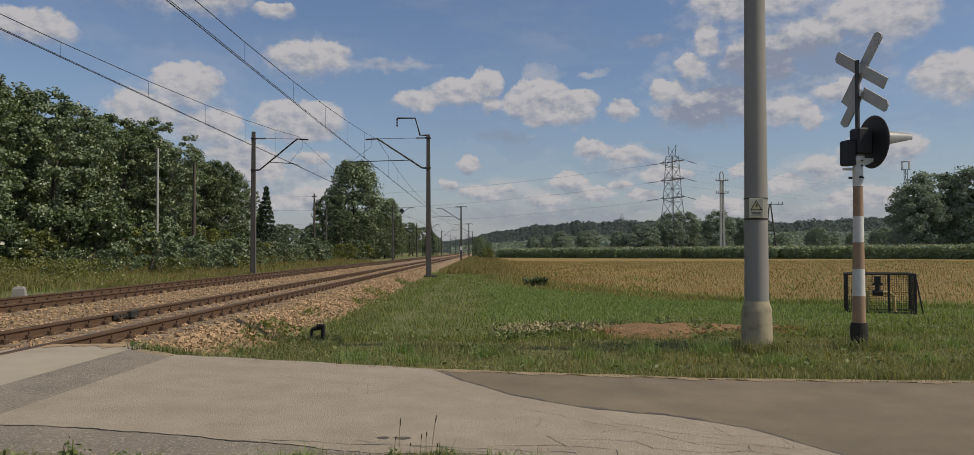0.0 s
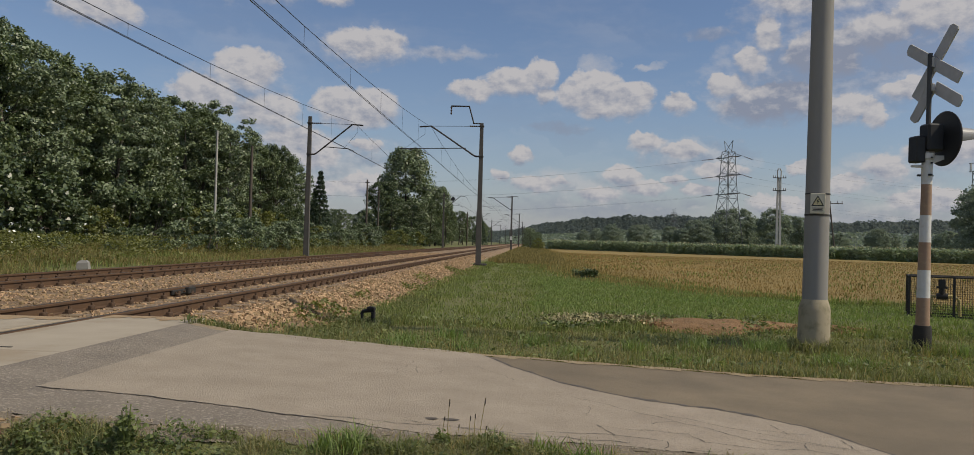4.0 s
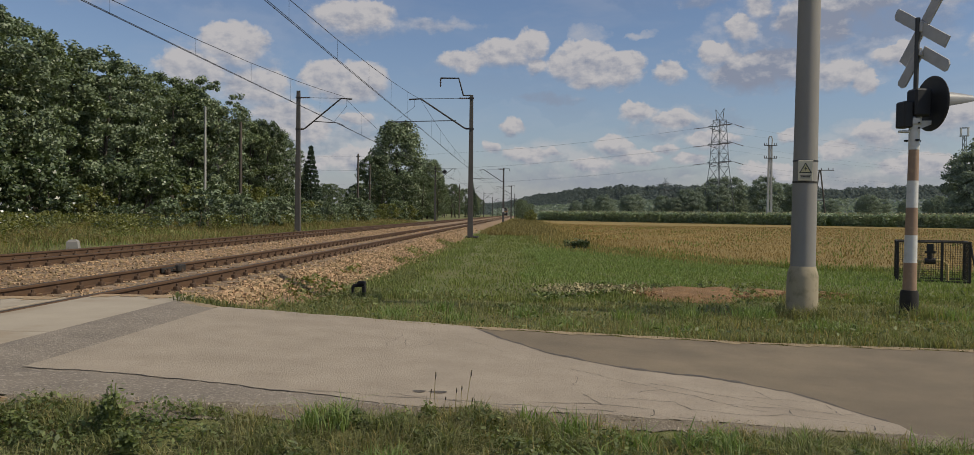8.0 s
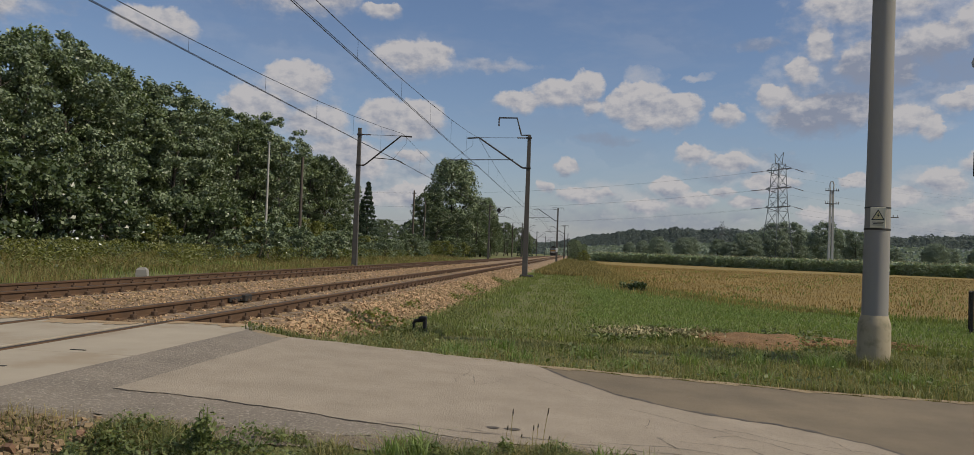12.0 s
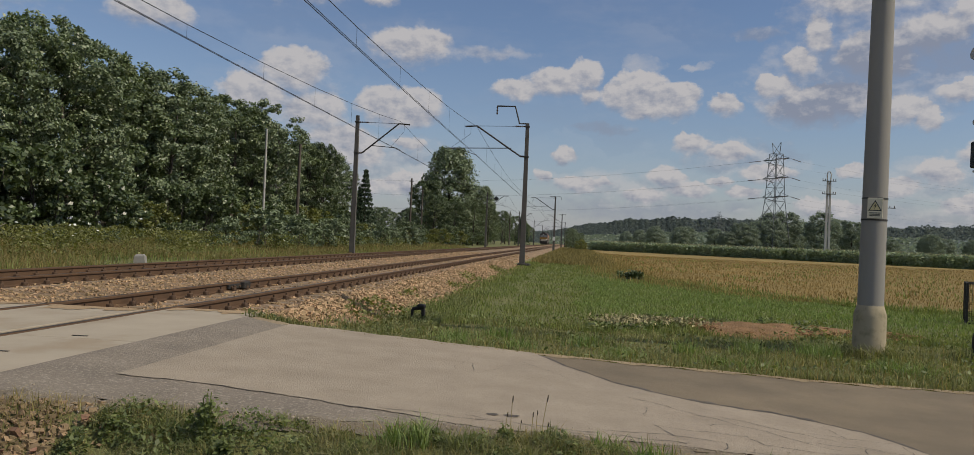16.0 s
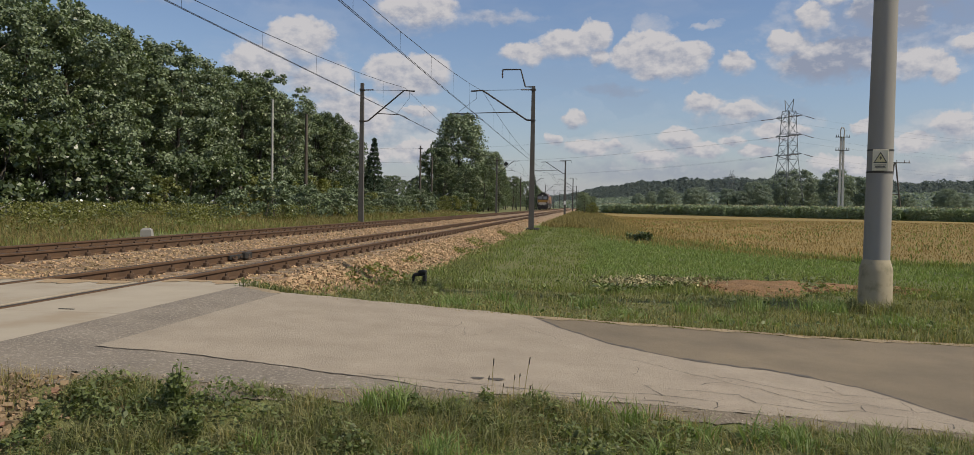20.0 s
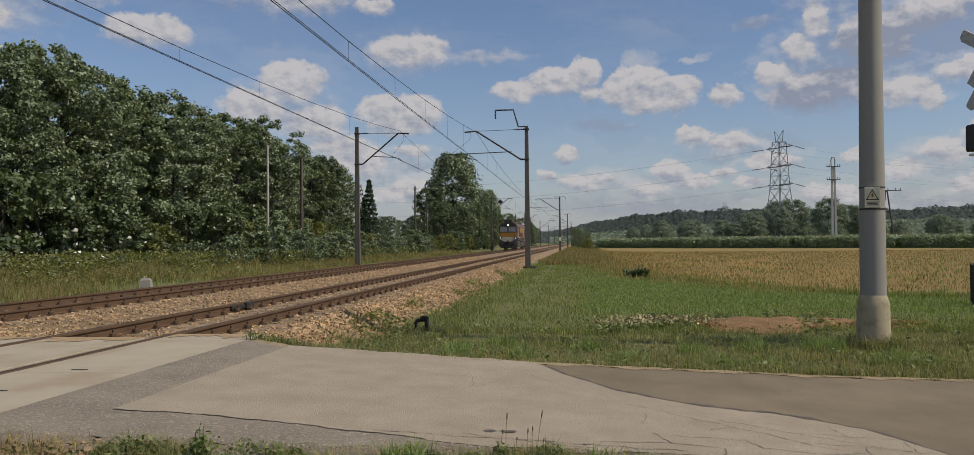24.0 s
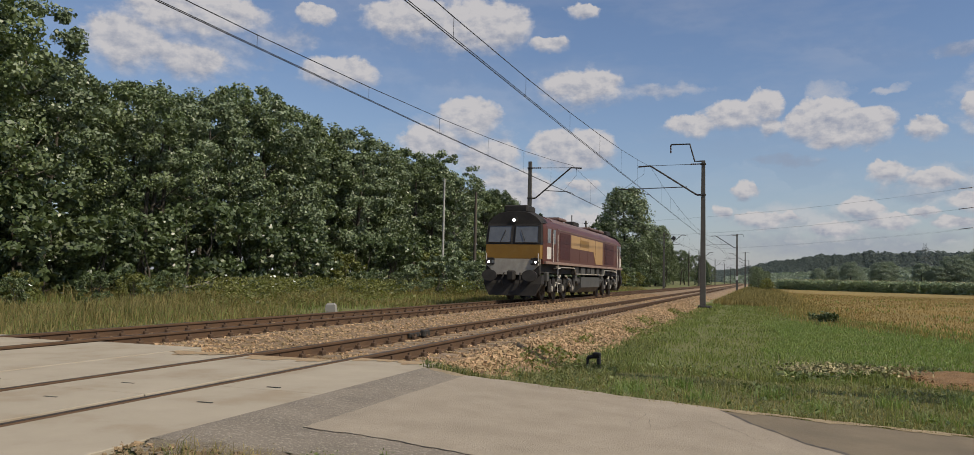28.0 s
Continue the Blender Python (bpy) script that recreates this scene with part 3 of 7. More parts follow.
def np_mesh(name, verts, faces, mat):
    """A mesh from arrays: verts (n,3), faces (m,k) of equal size."""
    me = bpy.data.meshes.new(name)
    verts, faces = np.asarray(verts, np.float32), np.asarray(faces, np.int32)
    me.vertices.add(len(verts))
    me.vertices.foreach_set("co", verts.ravel())
    m, k = faces.shape
    me.loops.add(m * k)
    me.loops.foreach_set("vertex_index", faces.ravel())
    me.polygons.add(m)
    me.polygons.foreach_set("loop_start", np.arange(0, m * k, k, dtype=np.int32))
    me.update(calc_edges=True)
    me.validate()
    if mat:
        me.materials.append(mat)
    return me


def solo(name, geo, mat, label, category, smooth=False, kind="", group="", at=None):
    me = geo if isinstance(geo, bpy.types.Mesh) else geo.mesh(name, mat, smooth)
    ob = new(name, me)
    if at is not None:
        ob.matrix_basis = at
    return tagged(ob, label, category, group, kind)


rng = np.random.default_rng(7)

# ---- the lie of the land ----
FAR_TRACK_Z = 0.05
NEAR_X, FAR_X = -5.55, -10.15          # the middle of each track


def road_z(x):
    return np.interp(x, [-3.4, 3.0], [-0.004, -0.35])


NEAR_EDGE = ([-3.5, -2.9, -2.6, -1.7, -1.1, -0.6, 0.0, 0.5, 1.0, 1.6, 2.7, 8.0, 40.0], [5.65, 5.76, 5.86, 5.91, 6.0, 6.19, 6.26, 6.40, 6.45, 6.47, 6.52, 6.3, 5.5])
FAR_EDGE = ([-3.5, -2.85, -2.0, -1.2, 0.0, 1.1, 2.8, 4.1, 5.8, 12.0, 40.0], [10.43, 10.05, 9.91, 9.88, 9.93, 10.02, 10.22, 10.06, 9.86, 9.5, 8.4])


def near_edge(x):
    return np.interp(x, *NEAR_EDGE)


def far_edge(x):
    return np.interp(x, *FAR_EDGE)


def ground_z(x, y):
    """Height of the natural ground."""
    x, y = np.asarray(x, float), np.asarray(y, float)
    base = np.interp(x, [-60, -14.5, -13.0, -3.6, -2.9, 1.0, 5.0, 30.0], [-0.05, -0.25, -0.40, -0.40, -0.50, -0.52, -0.45, -0.5])
    side = np.interp(y, [2.5, 5.0], [-0.5, -0.3]) + 0.0 * x
    base = np.where(y < 5.9, np.where(x > -3.4, side, base), base)
    w_far = np.clip((far_edge(x) + 1.7 - y) / 1.7, 0, 1)
    w_near = np.clip((y - (near_edge(x) - 1.0)) / 0.75, 0, 1)
    w = np.minimum(w_far, w_near) * np.where(x > -3.6, 1.0, 0.0)
    w = w * w * (3 - 2 * w)
    bumps = 0.02 * np.sin(x * 1.7 + 0.6 * y) * np.sin(y * 1.3 - 0.4 * x) * (1 - w)
    return base * (1 - w) + (road_z(x) - 0.022) * w + bumps


def sheet(name, xs, ys, zf, mat):
    """A sheet over the grid xs, ys (ys may be one row for each x)."""
    xs = np.asarray(xs, float)
    ys = np.asarray(ys, float)
    Y = ys if ys.ndim == 2 else np.tile(ys, (len(xs), 1))
    X = np.repeat(xs[:, None], Y.shape[1], 1)
    V = np.stack([X, Y, zf(X, Y)], -1).reshape(-1, 3)
    n = Y.shape[1]
    i = (np.arange(len(xs) - 1)[:, None] * n + np.arange(n - 1)[None]).ravel()
    me = np_mesh(name, V, np.stack([i, i + n, i + n + 1, i + 1], 1), mat)
    me.polygons.foreach_set("use_smooth", [True] * len(me.polygons))
    return me


def graded(lo, hi, a, b, step, grow=1.18):
    """Grid lines: even from a to b, ever wider out to lo and hi."""
    mid = list(np.arange(a, b + 1e-6, step))
    out, s, p = [], step, a
    while p > lo:
        s *= grow
        p -= s
        out.append(max(p, lo))
    out2, s, p = [], step, b
    while p < hi:
        s *= grow
        p += s
        out2.append(min(p, hi))
    return np.array(out[::-1] + mid + out2)


ground = solo("ground", sheet("ground", graded(-2600, 2600, -16, 16, 0.25), graded(-600, 4200, 2, 40, 0.22), ground_z, M["grass_soil"]), None,
              "rough green and yellowing meadow ground beside the railway", "ground", kind="structure")

# field of cut corn: its border swings away from the railway and runs along the verge
FIELD_X = [3.1, 4.3, 5.7, 8.46, 13.5, 25.5, 61.0, 170.0]
FIELD_Y = [44.0, 34.5, 30.5, 25.0, 22.2, 20.5, 19.0, 17.0]


def field_near(x):
    return np.interp(x, FIELD_X, FIELD_Y)


def maize_front(x):
    return np.maximum(190 - 1.043 * (np.asarray(x, float) - 5.5), 45.0)


fx = np.r_[np.arange(3.0, 16, 0.25), np.geomspace(16, 165, 60)]
fy = np.stack([field_near(x) + 0.35 * np.sin(x * 2.1) + 0.2 * np.sin(x * 5.3) + (maize_front(x) + 1.0 - field_near(x)) * np.linspace(0, 1, 70) ** 1.7 for x in fx])
solo("stubble_field", sheet("stubble_field", fx, fy, lambda x, y: ground_z(x, y) + 0.03, M["stubble_soil"]), None,
     "golden stubble field with green weeds", "field", kind="structure")

# ---- road ----
def ribbon(name, xs, lo, hi, dz, mat, rows=14):
    xs = np.asarray(xs, float)
    a, b = lo(xs), hi(xs)
    ys = a[:, None] + (b - a)[:, None] * np.linspace(0, 1, rows)[None]
    return sheet(name, xs, ys, lambda x, y: road_z(x) + dz, mat)


def ragged(x, amp, seed):
    return amp * (np.sin(x * 7.3 + seed) * 0.5 + np.sin(x * 17.1 + 2 * seed) * 0.3 + np.sin(x * 41.7 + 3 * seed) * 0.2)


rx = np.r_[np.arange(-3.5, 14, 0.06), np.geomspace(14, 60, 20)]
solo("road", ribbon("road", rx, lambda x: near_edge(x) + ragged(x, 0.06, 1), lambda x: far_edge(x) + ragged(x, 0.05, 4), 0.0, M["asphalt_brown"]), None,
     "narrow brown asphalt country road", "road", kind="structure")
gx = np.arange(-3.5, -0.02, 0.05)
solo("road_strip", ribbon("road_strip", gx, lambda x: near_edge(x) + 0.01 + ragged(x, 0.05, 2), lambda x: np.where(x < -2.8, far_edge(x) - 0.01, 7.0), 0.004, M["asphalt_grey"]), None,
     "coarse grey asphalt strip beside the level crossing", "road", kind="structure")
LIGHT_X = [-2.85, 0.0, 0.045, 0.334, 0.87, 1.343, 1.756, 2.253, 2.688, 3.015, 3.2]
LIGHT_HI = [10.16, 10.02, 9.95, 9.33, 8.60, 8.21, 8.09, 7.94, 7.67, 7.02, 6.65]
LOW_X = [-2.9, -2.0, -1.17, -0.83, -0.48, 0.0, 0.5, 1.0, 1.6, 3.2]
LOW_Y = [6.6, 6.62, 6.5, 6.47, 6.37, 6.33, 6.43, 6.47, 6.5, 6.53]


def light_hi(x):
    return np.interp(x, LIGHT_X, LIGHT_HI) + ragged(x, 0.04, 5)


def light_lo(x):
    return np.interp(x, LOW_X, LOW_Y) + ragged(x, 0.025, 6)


lx = np.arange(-2.85, 3.18, 0.04)
solo("road_patch", ribbon("road_patch", lx, light_lo, light_hi, 0.008, M["asphalt_light"], 18), None, "worn pale asphalt surfacing of the crossing approach", "road", kind="structure")
tar = material("tar_seam", (0.075, 0.065, 0.055), (0.14, 0.118, 0.095), 9, 0.8, bump=0.3)
dust = material("dry_verge_dirt", (0.36, 0.275, 0.165), (0.25, 0.19, 0.115), 3, 0.95, bump=0.8, bump_scale=40, depth=0.02, spot=(0.5, 0.42, 0.27), spot_scale=22)
grit = material("edge_grit", (0.25, 0.205, 0.15), (0.17, 0.14, 0.10), 4, 0.95, bump=1.0, bump_scale=60, depth=0.02, spot=(0.38, 0.32, 0.23), spot_scale=50, spot_amount=0.7)
sx = np.arange(0.06, 3.15, 0.03)
solo("tar_seam", ribbon("tar_seam", sx, lambda x: light_hi(x) - 0.005, lambda x: light_hi(x) + 0.02 + np.abs(ragged(x, 0.10, 3)), 0.011, tar, 2), None, "dark tar seam between two road surfaces", "road seam", kind="structure")
sx = np.arange(-2.85, -0.5, 0.03)
solo("tar_seam", ribbon("tar_seam", sx, lambda x: light_lo(x) - 0.001 - np.maximum(ragged(x, 0.02, 3), 0), lambda x: light_lo(x) + 0.003, 0.0095, tar, 2), None, "dark open joint along the road patch", "road seam", kind="structure")
sx = np.arange(-3.4, 20, 0.06)
solo("verge_dirt", ribbon("verge_dirt", sx, lambda x: far_edge(x) - 0.02 + ragged(x, 0.10, 9), lambda x: far_edge(x) + 0.12 + ragged(x, 0.03, 11), 0.0045, dust, 3), None, "dry straw-coloured dirt along the road edge", "dirt", kind="structure")
sx = np.arange(-3.45, 20, 0.06)
solo("verge_dirt", sheet("verge_dirt", sx, np.stack([np.linspace(near_edge(q) - 0.22 + ragged(q, 0.1, 9), near_edge(q) + 0.05 + ragged(q, 0.09, 11), 5) for q in sx]), lambda x, y: np.maximum(ground_z(x, y) + 0.008, np.where(y > near_edge(x) - 0.06, road_z(x) + 0.006, -9)), grit), None, "crumbling dirt along the road edge", "dirt", kind="structure")


def crack_net():
    """Fine cracks that part the worn end of the pale surfacing into uneven cells, and a few lone ones."""
    r = random.Random(5)
    g = Geo()

    def run(a, b, w):
        """A wandering crack from a to b, as a chain of narrow pieces."""
        n = max(3, int(math.dist(a, b) / 0.06))
        off = [0.0]
        for _ in range(n - 1):
            off.append(off[-1] * 0.75 + r.uniform(-0.022, 0.022))
        off.append(0.0)
        dx, dy = b[0] - a[0], b[1] - a[1]
        l = math.hypot(dx, dy)
        pts = [(a[0] + dx * i / n - dy / l * off[i], a[1] + dy * i / n + dx / l * off[i]) for i in range(n + 1)]
        for (x0, y0), (x1, y1) in zip(pts, pts[1:]):
            if all(float(light_lo(x)) + 0.02 < y < float(light_hi(x)) - 0.02 and -2.8 < x < 3.05 for x, y in ((x0, y0), (x1, y1))):
                d = Vector((x1 - x0, y1 - y0, 0)).normalized()
                nrm = Vector((-d.y, d.x, 0)) * w * r.uniform(0.4, 1.3)
                z0, z1 = float(road_z(x0)) + 0.0115, float(road_z(x1)) + 0.0115
                g.add([Vector((x0, y0, z0)) - nrm, Vector((x1, y1, z1)) - nrm, Vector((x1, y1, z1)) + nrm, Vector((x0, y0, z0)) + nrm], [(0, 1, 2, 3)])

    # cells like a worn brick bond: rows that waver along the road, joined by short staggered cracks
    cell, nodes = 0.36, {}
    for i in range(-2, 8):
        for j in range(-1, 5):
            nodes[i, j] = (0.7 + cell * i + r.uniform(-0.10, 0.10), 6.42 + 0.29 * j + 0.07 * (i % 2) + r.uniform(-0.08, 0.08))
    for (i, j), p in nodes.items():
        edges = [(i + 1, j)] + ([(i, j + 1)] if (i + j) % 2 == 0 else [])
        for q in edges:
            if q in nodes and r.random() < (0.8 if j < 2 else 0.42) * min(1.0, 0.45 + 0.12 * (i + 2)):
                run(p, nodes[q], 0.0036 if j < 2 else 0.0026)
    run((0.9, 8.0), (2.3, 6.9), 0.0034)
    run((1.6, 7.6), (2.8, 7.0), 0.003)
    for _ in range(4):
        x, y = r.uniform(-0.9, 0.3), r.uniform(8.8, 9.8)
        run((x, y), (x + r.uniform(-0.2, 0.5), y - r.uniform(0.4, 0.8)), 0.0022)
    run((-0.9, 6.53), (0.2, 6.50), 0.004)
    run((0.1, 6.55), (1.2, 6.56), 0.005)
    run((-0.3, 6.62), (0.35, 6.5), 0.003)
    return g


solo("road_crack", crack_net(), tar, "net of fine dark cracks in the pale asphalt", "crack", kind="stuff")
for px, py, sx_ in ((-0.12, 6.73, 0.045), (0.01, 6.75, 0.06)):
    g = Geo()
    ring = [(px + sx_ * math.cos(a) * (1 + 0.2 * math.sin(3 * a)), py + 0.035 * math.sin(a), float(road_z(px)) + 0.0125) for a in np.linspace(0, math.tau, 14)[:-1]]
    g.add(ring, [tuple(range(len(ring)))])
    solo("tar_spot", g, tar, "small dark tar spot on pale asphalt", "tar spot", kind="structure")

# ---- ballast ----
def ballast_z(x, y):
    prof_x = [-13.4, -12.3, -11.8, -11.2, -9.1, -8.6, -7.2, -6.8, -4.2, -3.9, -3.05]
    prof_z = [-0.42, -0.16, -0.12, -0.135, -0.135, -0.13, -0.17, -0.185, -0.185, -0.175, -0.52]
    z = np.interp(x, prof_x, prof_z)
    z = z - 0.2 * ((y > 4.3) & (y < 11.0) & (x > -12.6) & (x < -3.5))
    return z + 0.025 * np.sin(x * 9.1 + y * 3.3) * np.sin(y * 7.7 - x * 2.2) + 0.04 * np.sin(y * 0.9) * (x > -4.1)


solo("ballast", sheet("ballast", np.r_[np.linspace(-13.4, -3.05, 56)], np.r_[np.arange(-30, 70, 0.3), np.geomspace(70, 1200, 60)], ballast_z, M["ballast"]), None,
     "bed of reddish-brown railway ballast", "ballast", kind="structure")


def rocks(name, pts, sizes, mat, label, category, flat=0.7):
    """Many angular stones in one mesh."""
    n = len(pts)
    dirs = np.array([(a, b, c) for a in (-0.72, 0.72) for b in (-0.72, 0.72) for c in (-0.72, 0.72)])
    tri = np.array([(0, 1, 3), (0, 3, 2), (4, 6, 7), (4, 7, 5), (0, 4, 5), (0, 5, 1), (2, 3, 7), (2, 7, 6), (0, 2, 6), (0, 6, 4), (1, 5, 7), (1, 7, 3)])
    v = dirs[None] * rng.uniform(0.45, 1.25, (n, 8, 1)) * rng.uniform(0.8, 1.2, (n, 8, 3)) * rng.uniform(0.75, 1.3, (n, 1, 3)) * sizes[:, None, None] * np.array([1, 1, flat])
    a = rng.uniform(0, math.tau, n)
    tilt = rng.normal(0, 0.7, n)
    c, s, ct, st = np.cos(a)[:, None], np.sin(a)[:, None], np.cos(tilt)[:, None], np.sin(tilt)[:, None]
    x, y, z = v[..., 0], v[..., 1], v[..., 2]
    x, z = x * ct - z * st, x * st + z * ct
    v = np.stack([x * c - y * s, x * s + y * c, z], -1) + pts[:, None]
    f = tri[None] + 8 * np.arange(n)[:, None, None]
    me = np_mesh(name, v.reshape(-1, 3), f.reshape(-1, 3), mat)
    me.shade_flat()
    return solo(name, me, None, label, category, kind="stuff")


def scatter_ballast():
    n = 34000
    y = 11.1 + 60 * rng.random(n) ** 1.8
    x = rng.uniform(-12.9, -3.3, n)
    keep = (np.abs(x - NEAR_X) > 0.85) & (np.abs(x - FAR_X) > 0.85) | (rng.random(n) < 0.6)
    x, y = x[keep], y[keep]
    z = ballast_z(x, y) + 0.004
    rocks("ballast_stone", np.stack([x, y, z], 1), rng.uniform(0.012, 0.038, len(x)) * (1 + (y - 11) * 0.012), M["stone"], "loose angular reddish ballast stones", "ballast stones")
    # spilled stones on the shoulder beside the nearer track
    n = 12000
    y = 11.4 + 40 * rng.random(n) ** 1.6
    x = -4.0 + np.abs(rng.normal(0, 0.75, n))
    x = x + 0.0
    keep = x < np.interp(y, [11.4, 13, 16, 24, 40], [-3.6, -3.3, -2.8, -2.45, -2.3]) + 0.22 * np.sin(y * 1.7) + 0.2 * np.sin(y * 4.1 + x * 3)
    x, y = x[keep], y[keep]
    z = np.maximum(ballast_z(x, y), ground_z(x, y)) + 0.02
    rocks("shoulder_stone", np.stack([x, y, z], 1), 0.012 + 0.04 * rng.random(len(x)) ** 2.0, M["stone"], "pale reddish stones spilled down the ballast shoulder", "ballast stones")


scatter_ballast()

# ---- railway tracks ----
def rail_outline(cx, top):
    h = [(-0.065, -0.17), (-0.065, -0.158), (-0.012, -0.140), (-0.009, -0.052), (-0.034, -0.040), (-0.036, -0.012), (-0.028, -0.002)]
    return [(cx + x, top + z) for x, z in h] + [(cx - x, top + z) for x, z in reversed(h)]


TRACKS = []
for cx, top, label in ((NEAR_X, 0.0, "rusty railway track on pale sleepers beside a dirt verge"), (FAR_X, FAR_TRACK_Z, "rusty railway track used by the locomotive")):
    track = thing("railway_track", label, "railway track")
    for side in (-0.7525, 0.7525):
        rail = part("rail", Geo().prism(rail_outline(cx + side, top), -30.0, 1150.0), M["rail_side"], track)
        part("running_surface", Geo().box((cx + side, 560.0, top - 0.0005), (0.05, 1180.0, 0.004)), M["rail_top"], rail, "worn steel rail head")
    TRACKS.append((track, cx, top))
# dark joint bar on the inner rail of the nearer track
joint = part("rail_joint", Geo().box((NEAR_X - 0.705, 16.4, -0.085), (0.045, 0.75, 0.09), ch=0.01).box((NEAR_X - 0.66, 16.75, -0.075), (0.10, 0.32, 0.14), ch=0.02), M["black_base"], TRACKS[0][0], "black insulated rail joint")
for dy in (-0.28, -0.1, 0.1, 0.28):
    part("bolt", Geo().tube([(NEAR_X - 0.70, 16.4 + dy, -0.085), (NEAR_X - 0.655, 16.4 + dy, -0.085)], 0.018, 6), M["fastening"], joint)

# ---- overhead line ----
SPAN = 78.6
MAST_Y = [50.2 + SPAN * k for k in range(0, 9)]


def insulator(geo, a, b, r=0.05, n=5):
    a, b = Vector(a), Vector(b)
    pts, rs = [], []
    for i in range(2 * n + 1):
        pts.append(a.lerp(b, i / (2 * n)))
        rs.append(r if i % 2 else r * 0.45)
    return geo.tube(pts, rs, 8)


def mast(x, y, s, base, top, horn=False, diamond=False, plate=False, arrester=False):
    """A catenary mast; s is +1 when its arm reaches to the right, -1 to the left."""
    side = "weathered concrete catenary mast with a cantilever arm" + (" and lightning horn" if horn else " and diamond sign" if diamond else "")
    t = thing("catenary_mast", side, "catenary mast", pose(x, y, base), "catenary masts")
    H = top - base
    g = Geo()
    w0, w1 = 0.17, 0.105
    g.loft([[(-w * 1.0, -w * 0.8, z), (w, -w * 0.8, z), (w, w * 0.8, z), (-w, w * 0.8, z)] for w, z in ((w0, 0), (w0 * 0.97, 0.6), (w1, H))])
    part("post", g, M["mast_concrete"], t)
    g = Geo()
    for i in range(9):
        a = i * 0.7 + x
        g.box((0.28 * math.cos(a) + 0.12, 0.24 * math.sin(a), -0.02), (0.3, 0.26, 0.24), ch=0.07)
    part("foundation", g, M["black_base"], t, "dark lumpy foundation block")
    # the arm: its foot below the top, the knee's and the tip's reach, the height of the tie rod
    drop, reach, tip, tie_z = (2.43, 2.75, 3.45, 0.43) if s > 0 else (2.07, 3.14, 3.87, 0.2)
    zf, zk = H - drop, H - tie_z - 0.04
    foot, knee = (s * w1 * 1.2, 0, zf), (s * reach, 0, zk)
    part("cantilever_arm", Geo().tube([foot, (s * 0.33, 0, zf), (s * 0.45, 0, zf + 0.06), knee, (s * tip, 0, zk - 0.05)], 0.05, 8), M["iron"], t, "dark steel cantilever tube")
    part("tie_rod", Geo().tube([(s * 0.35, 0, H - tie_z), knee], 0.014, 6), M["iron"], t)
    g = Geo()
    insulator(g, (s * 0.12, 0, H - tie_z), (s * 0.75, 0, H - tie_z), 0.055)
    part("insulator", g, M["insulator"], t, "brown ribbed insulator")
    g = Geo()
    insulator(g, (s * 0.12, 0, zf), (s * 0.42, 0, zf + 0.03), 0.065, 3)
    part("insulator", g, M["insulator"], t, "brown ribbed insulator")
    # the registration arm holds the contact wire out or in by a short steady arm
    out, back, sag = (2.55, 3.08, 0.40) if s > 0 else (5.05, 3.10, 0.48)
    part("registration_arm", Geo().tube([(s * 0.95, 0, zf + 0.5), (s * out, 0, zf + 0.40)], 0.026, 6), M["iron"], t)
    part("steady_arm", Geo().tube([(s * (out - 0.1), 0, zf + 0.42), (s * (out + back) / 2, 0, zf + 0.30), (s * back, 0, zf + 0.5 - sag)], 0.018, 6), M["iron"], t)
    part("dropper_rod", Geo().tube([(s * (tip - 0.35), 0, zk), (s * (tip - 0.35), 0, zk - 0.5), (s * (out - 0.3), 0, zf + 0.42)], 0.009, 5), M["iron"], t)
    for dz in (tie_z, drop):
        part("bracket", Geo().box((0, 0, H - dz), (0.30, 0.27, 0.09), ch=0.01), M["iron"], t)
    if horn:
        h = part("lightning_horn", Geo().tube([(0, 0, H - 0.03), (s * 0.5, 0, H - 0.03), (s * 0.8, 0, H + 1.03), (s * 1.92, 0, H + 1.03)], 0.05, 8), M["iron"], t)
        g = Geo()
        insulator(g, (s * 1.92, 0, H + 1.03), (s * 1.92, 0, H + 0.5), 0.06, 3)
        part("insulator", g, M["insulator"], h)
    if arrester:
        part("cross_bar", Geo().tube([(-0.9, 0, H + 0.02), (0.9, 0, H + 0.02), (0.95, 0, H - 0.4)], 0.035, 6), M["iron"], t)
    if diamond:
        g = Geo()
        g.prism([(1.5, H - 1.42), (1.93, H - 0.99), (1.5, H - 0.56), (1.07, H - 0.99)], -0.14, -0.12)
        g.box((0.55, -0.1, H - 0.99), (1.1, 0.03, 0.04))
        part("diamond_sign", g, M["black"], t, "black diamond signal board")
    if plate:
        part("number_plate", Geo().box((0, -0.17, 2.0), (0.34, 0.02, 0.6), ch=0.005), M["white_paint"], t, "small white plate")
    return t


for k, y in enumerate(MAST_Y):
    mast(-2.70, y, -1, -0.42 if k == 0 else -0.38, 8.34, horn=k == 0, arrester=k in (1, 2), plate=k == 1)
    mast(-13.82, y + 1.2, 1, -0.30, 8.75, diamond=k == 1)


def span_wire(x_at, z_mast, z_mid, y0, y1, n=14):
    pts = []
    for i in range(n + 1):
        t = i / n
        pts.append((x_at(t), y0 + (y1 - y0) * t, z_mid + (z_mast - z_mid) * (2 * t - 1) ** 2))
    return pts


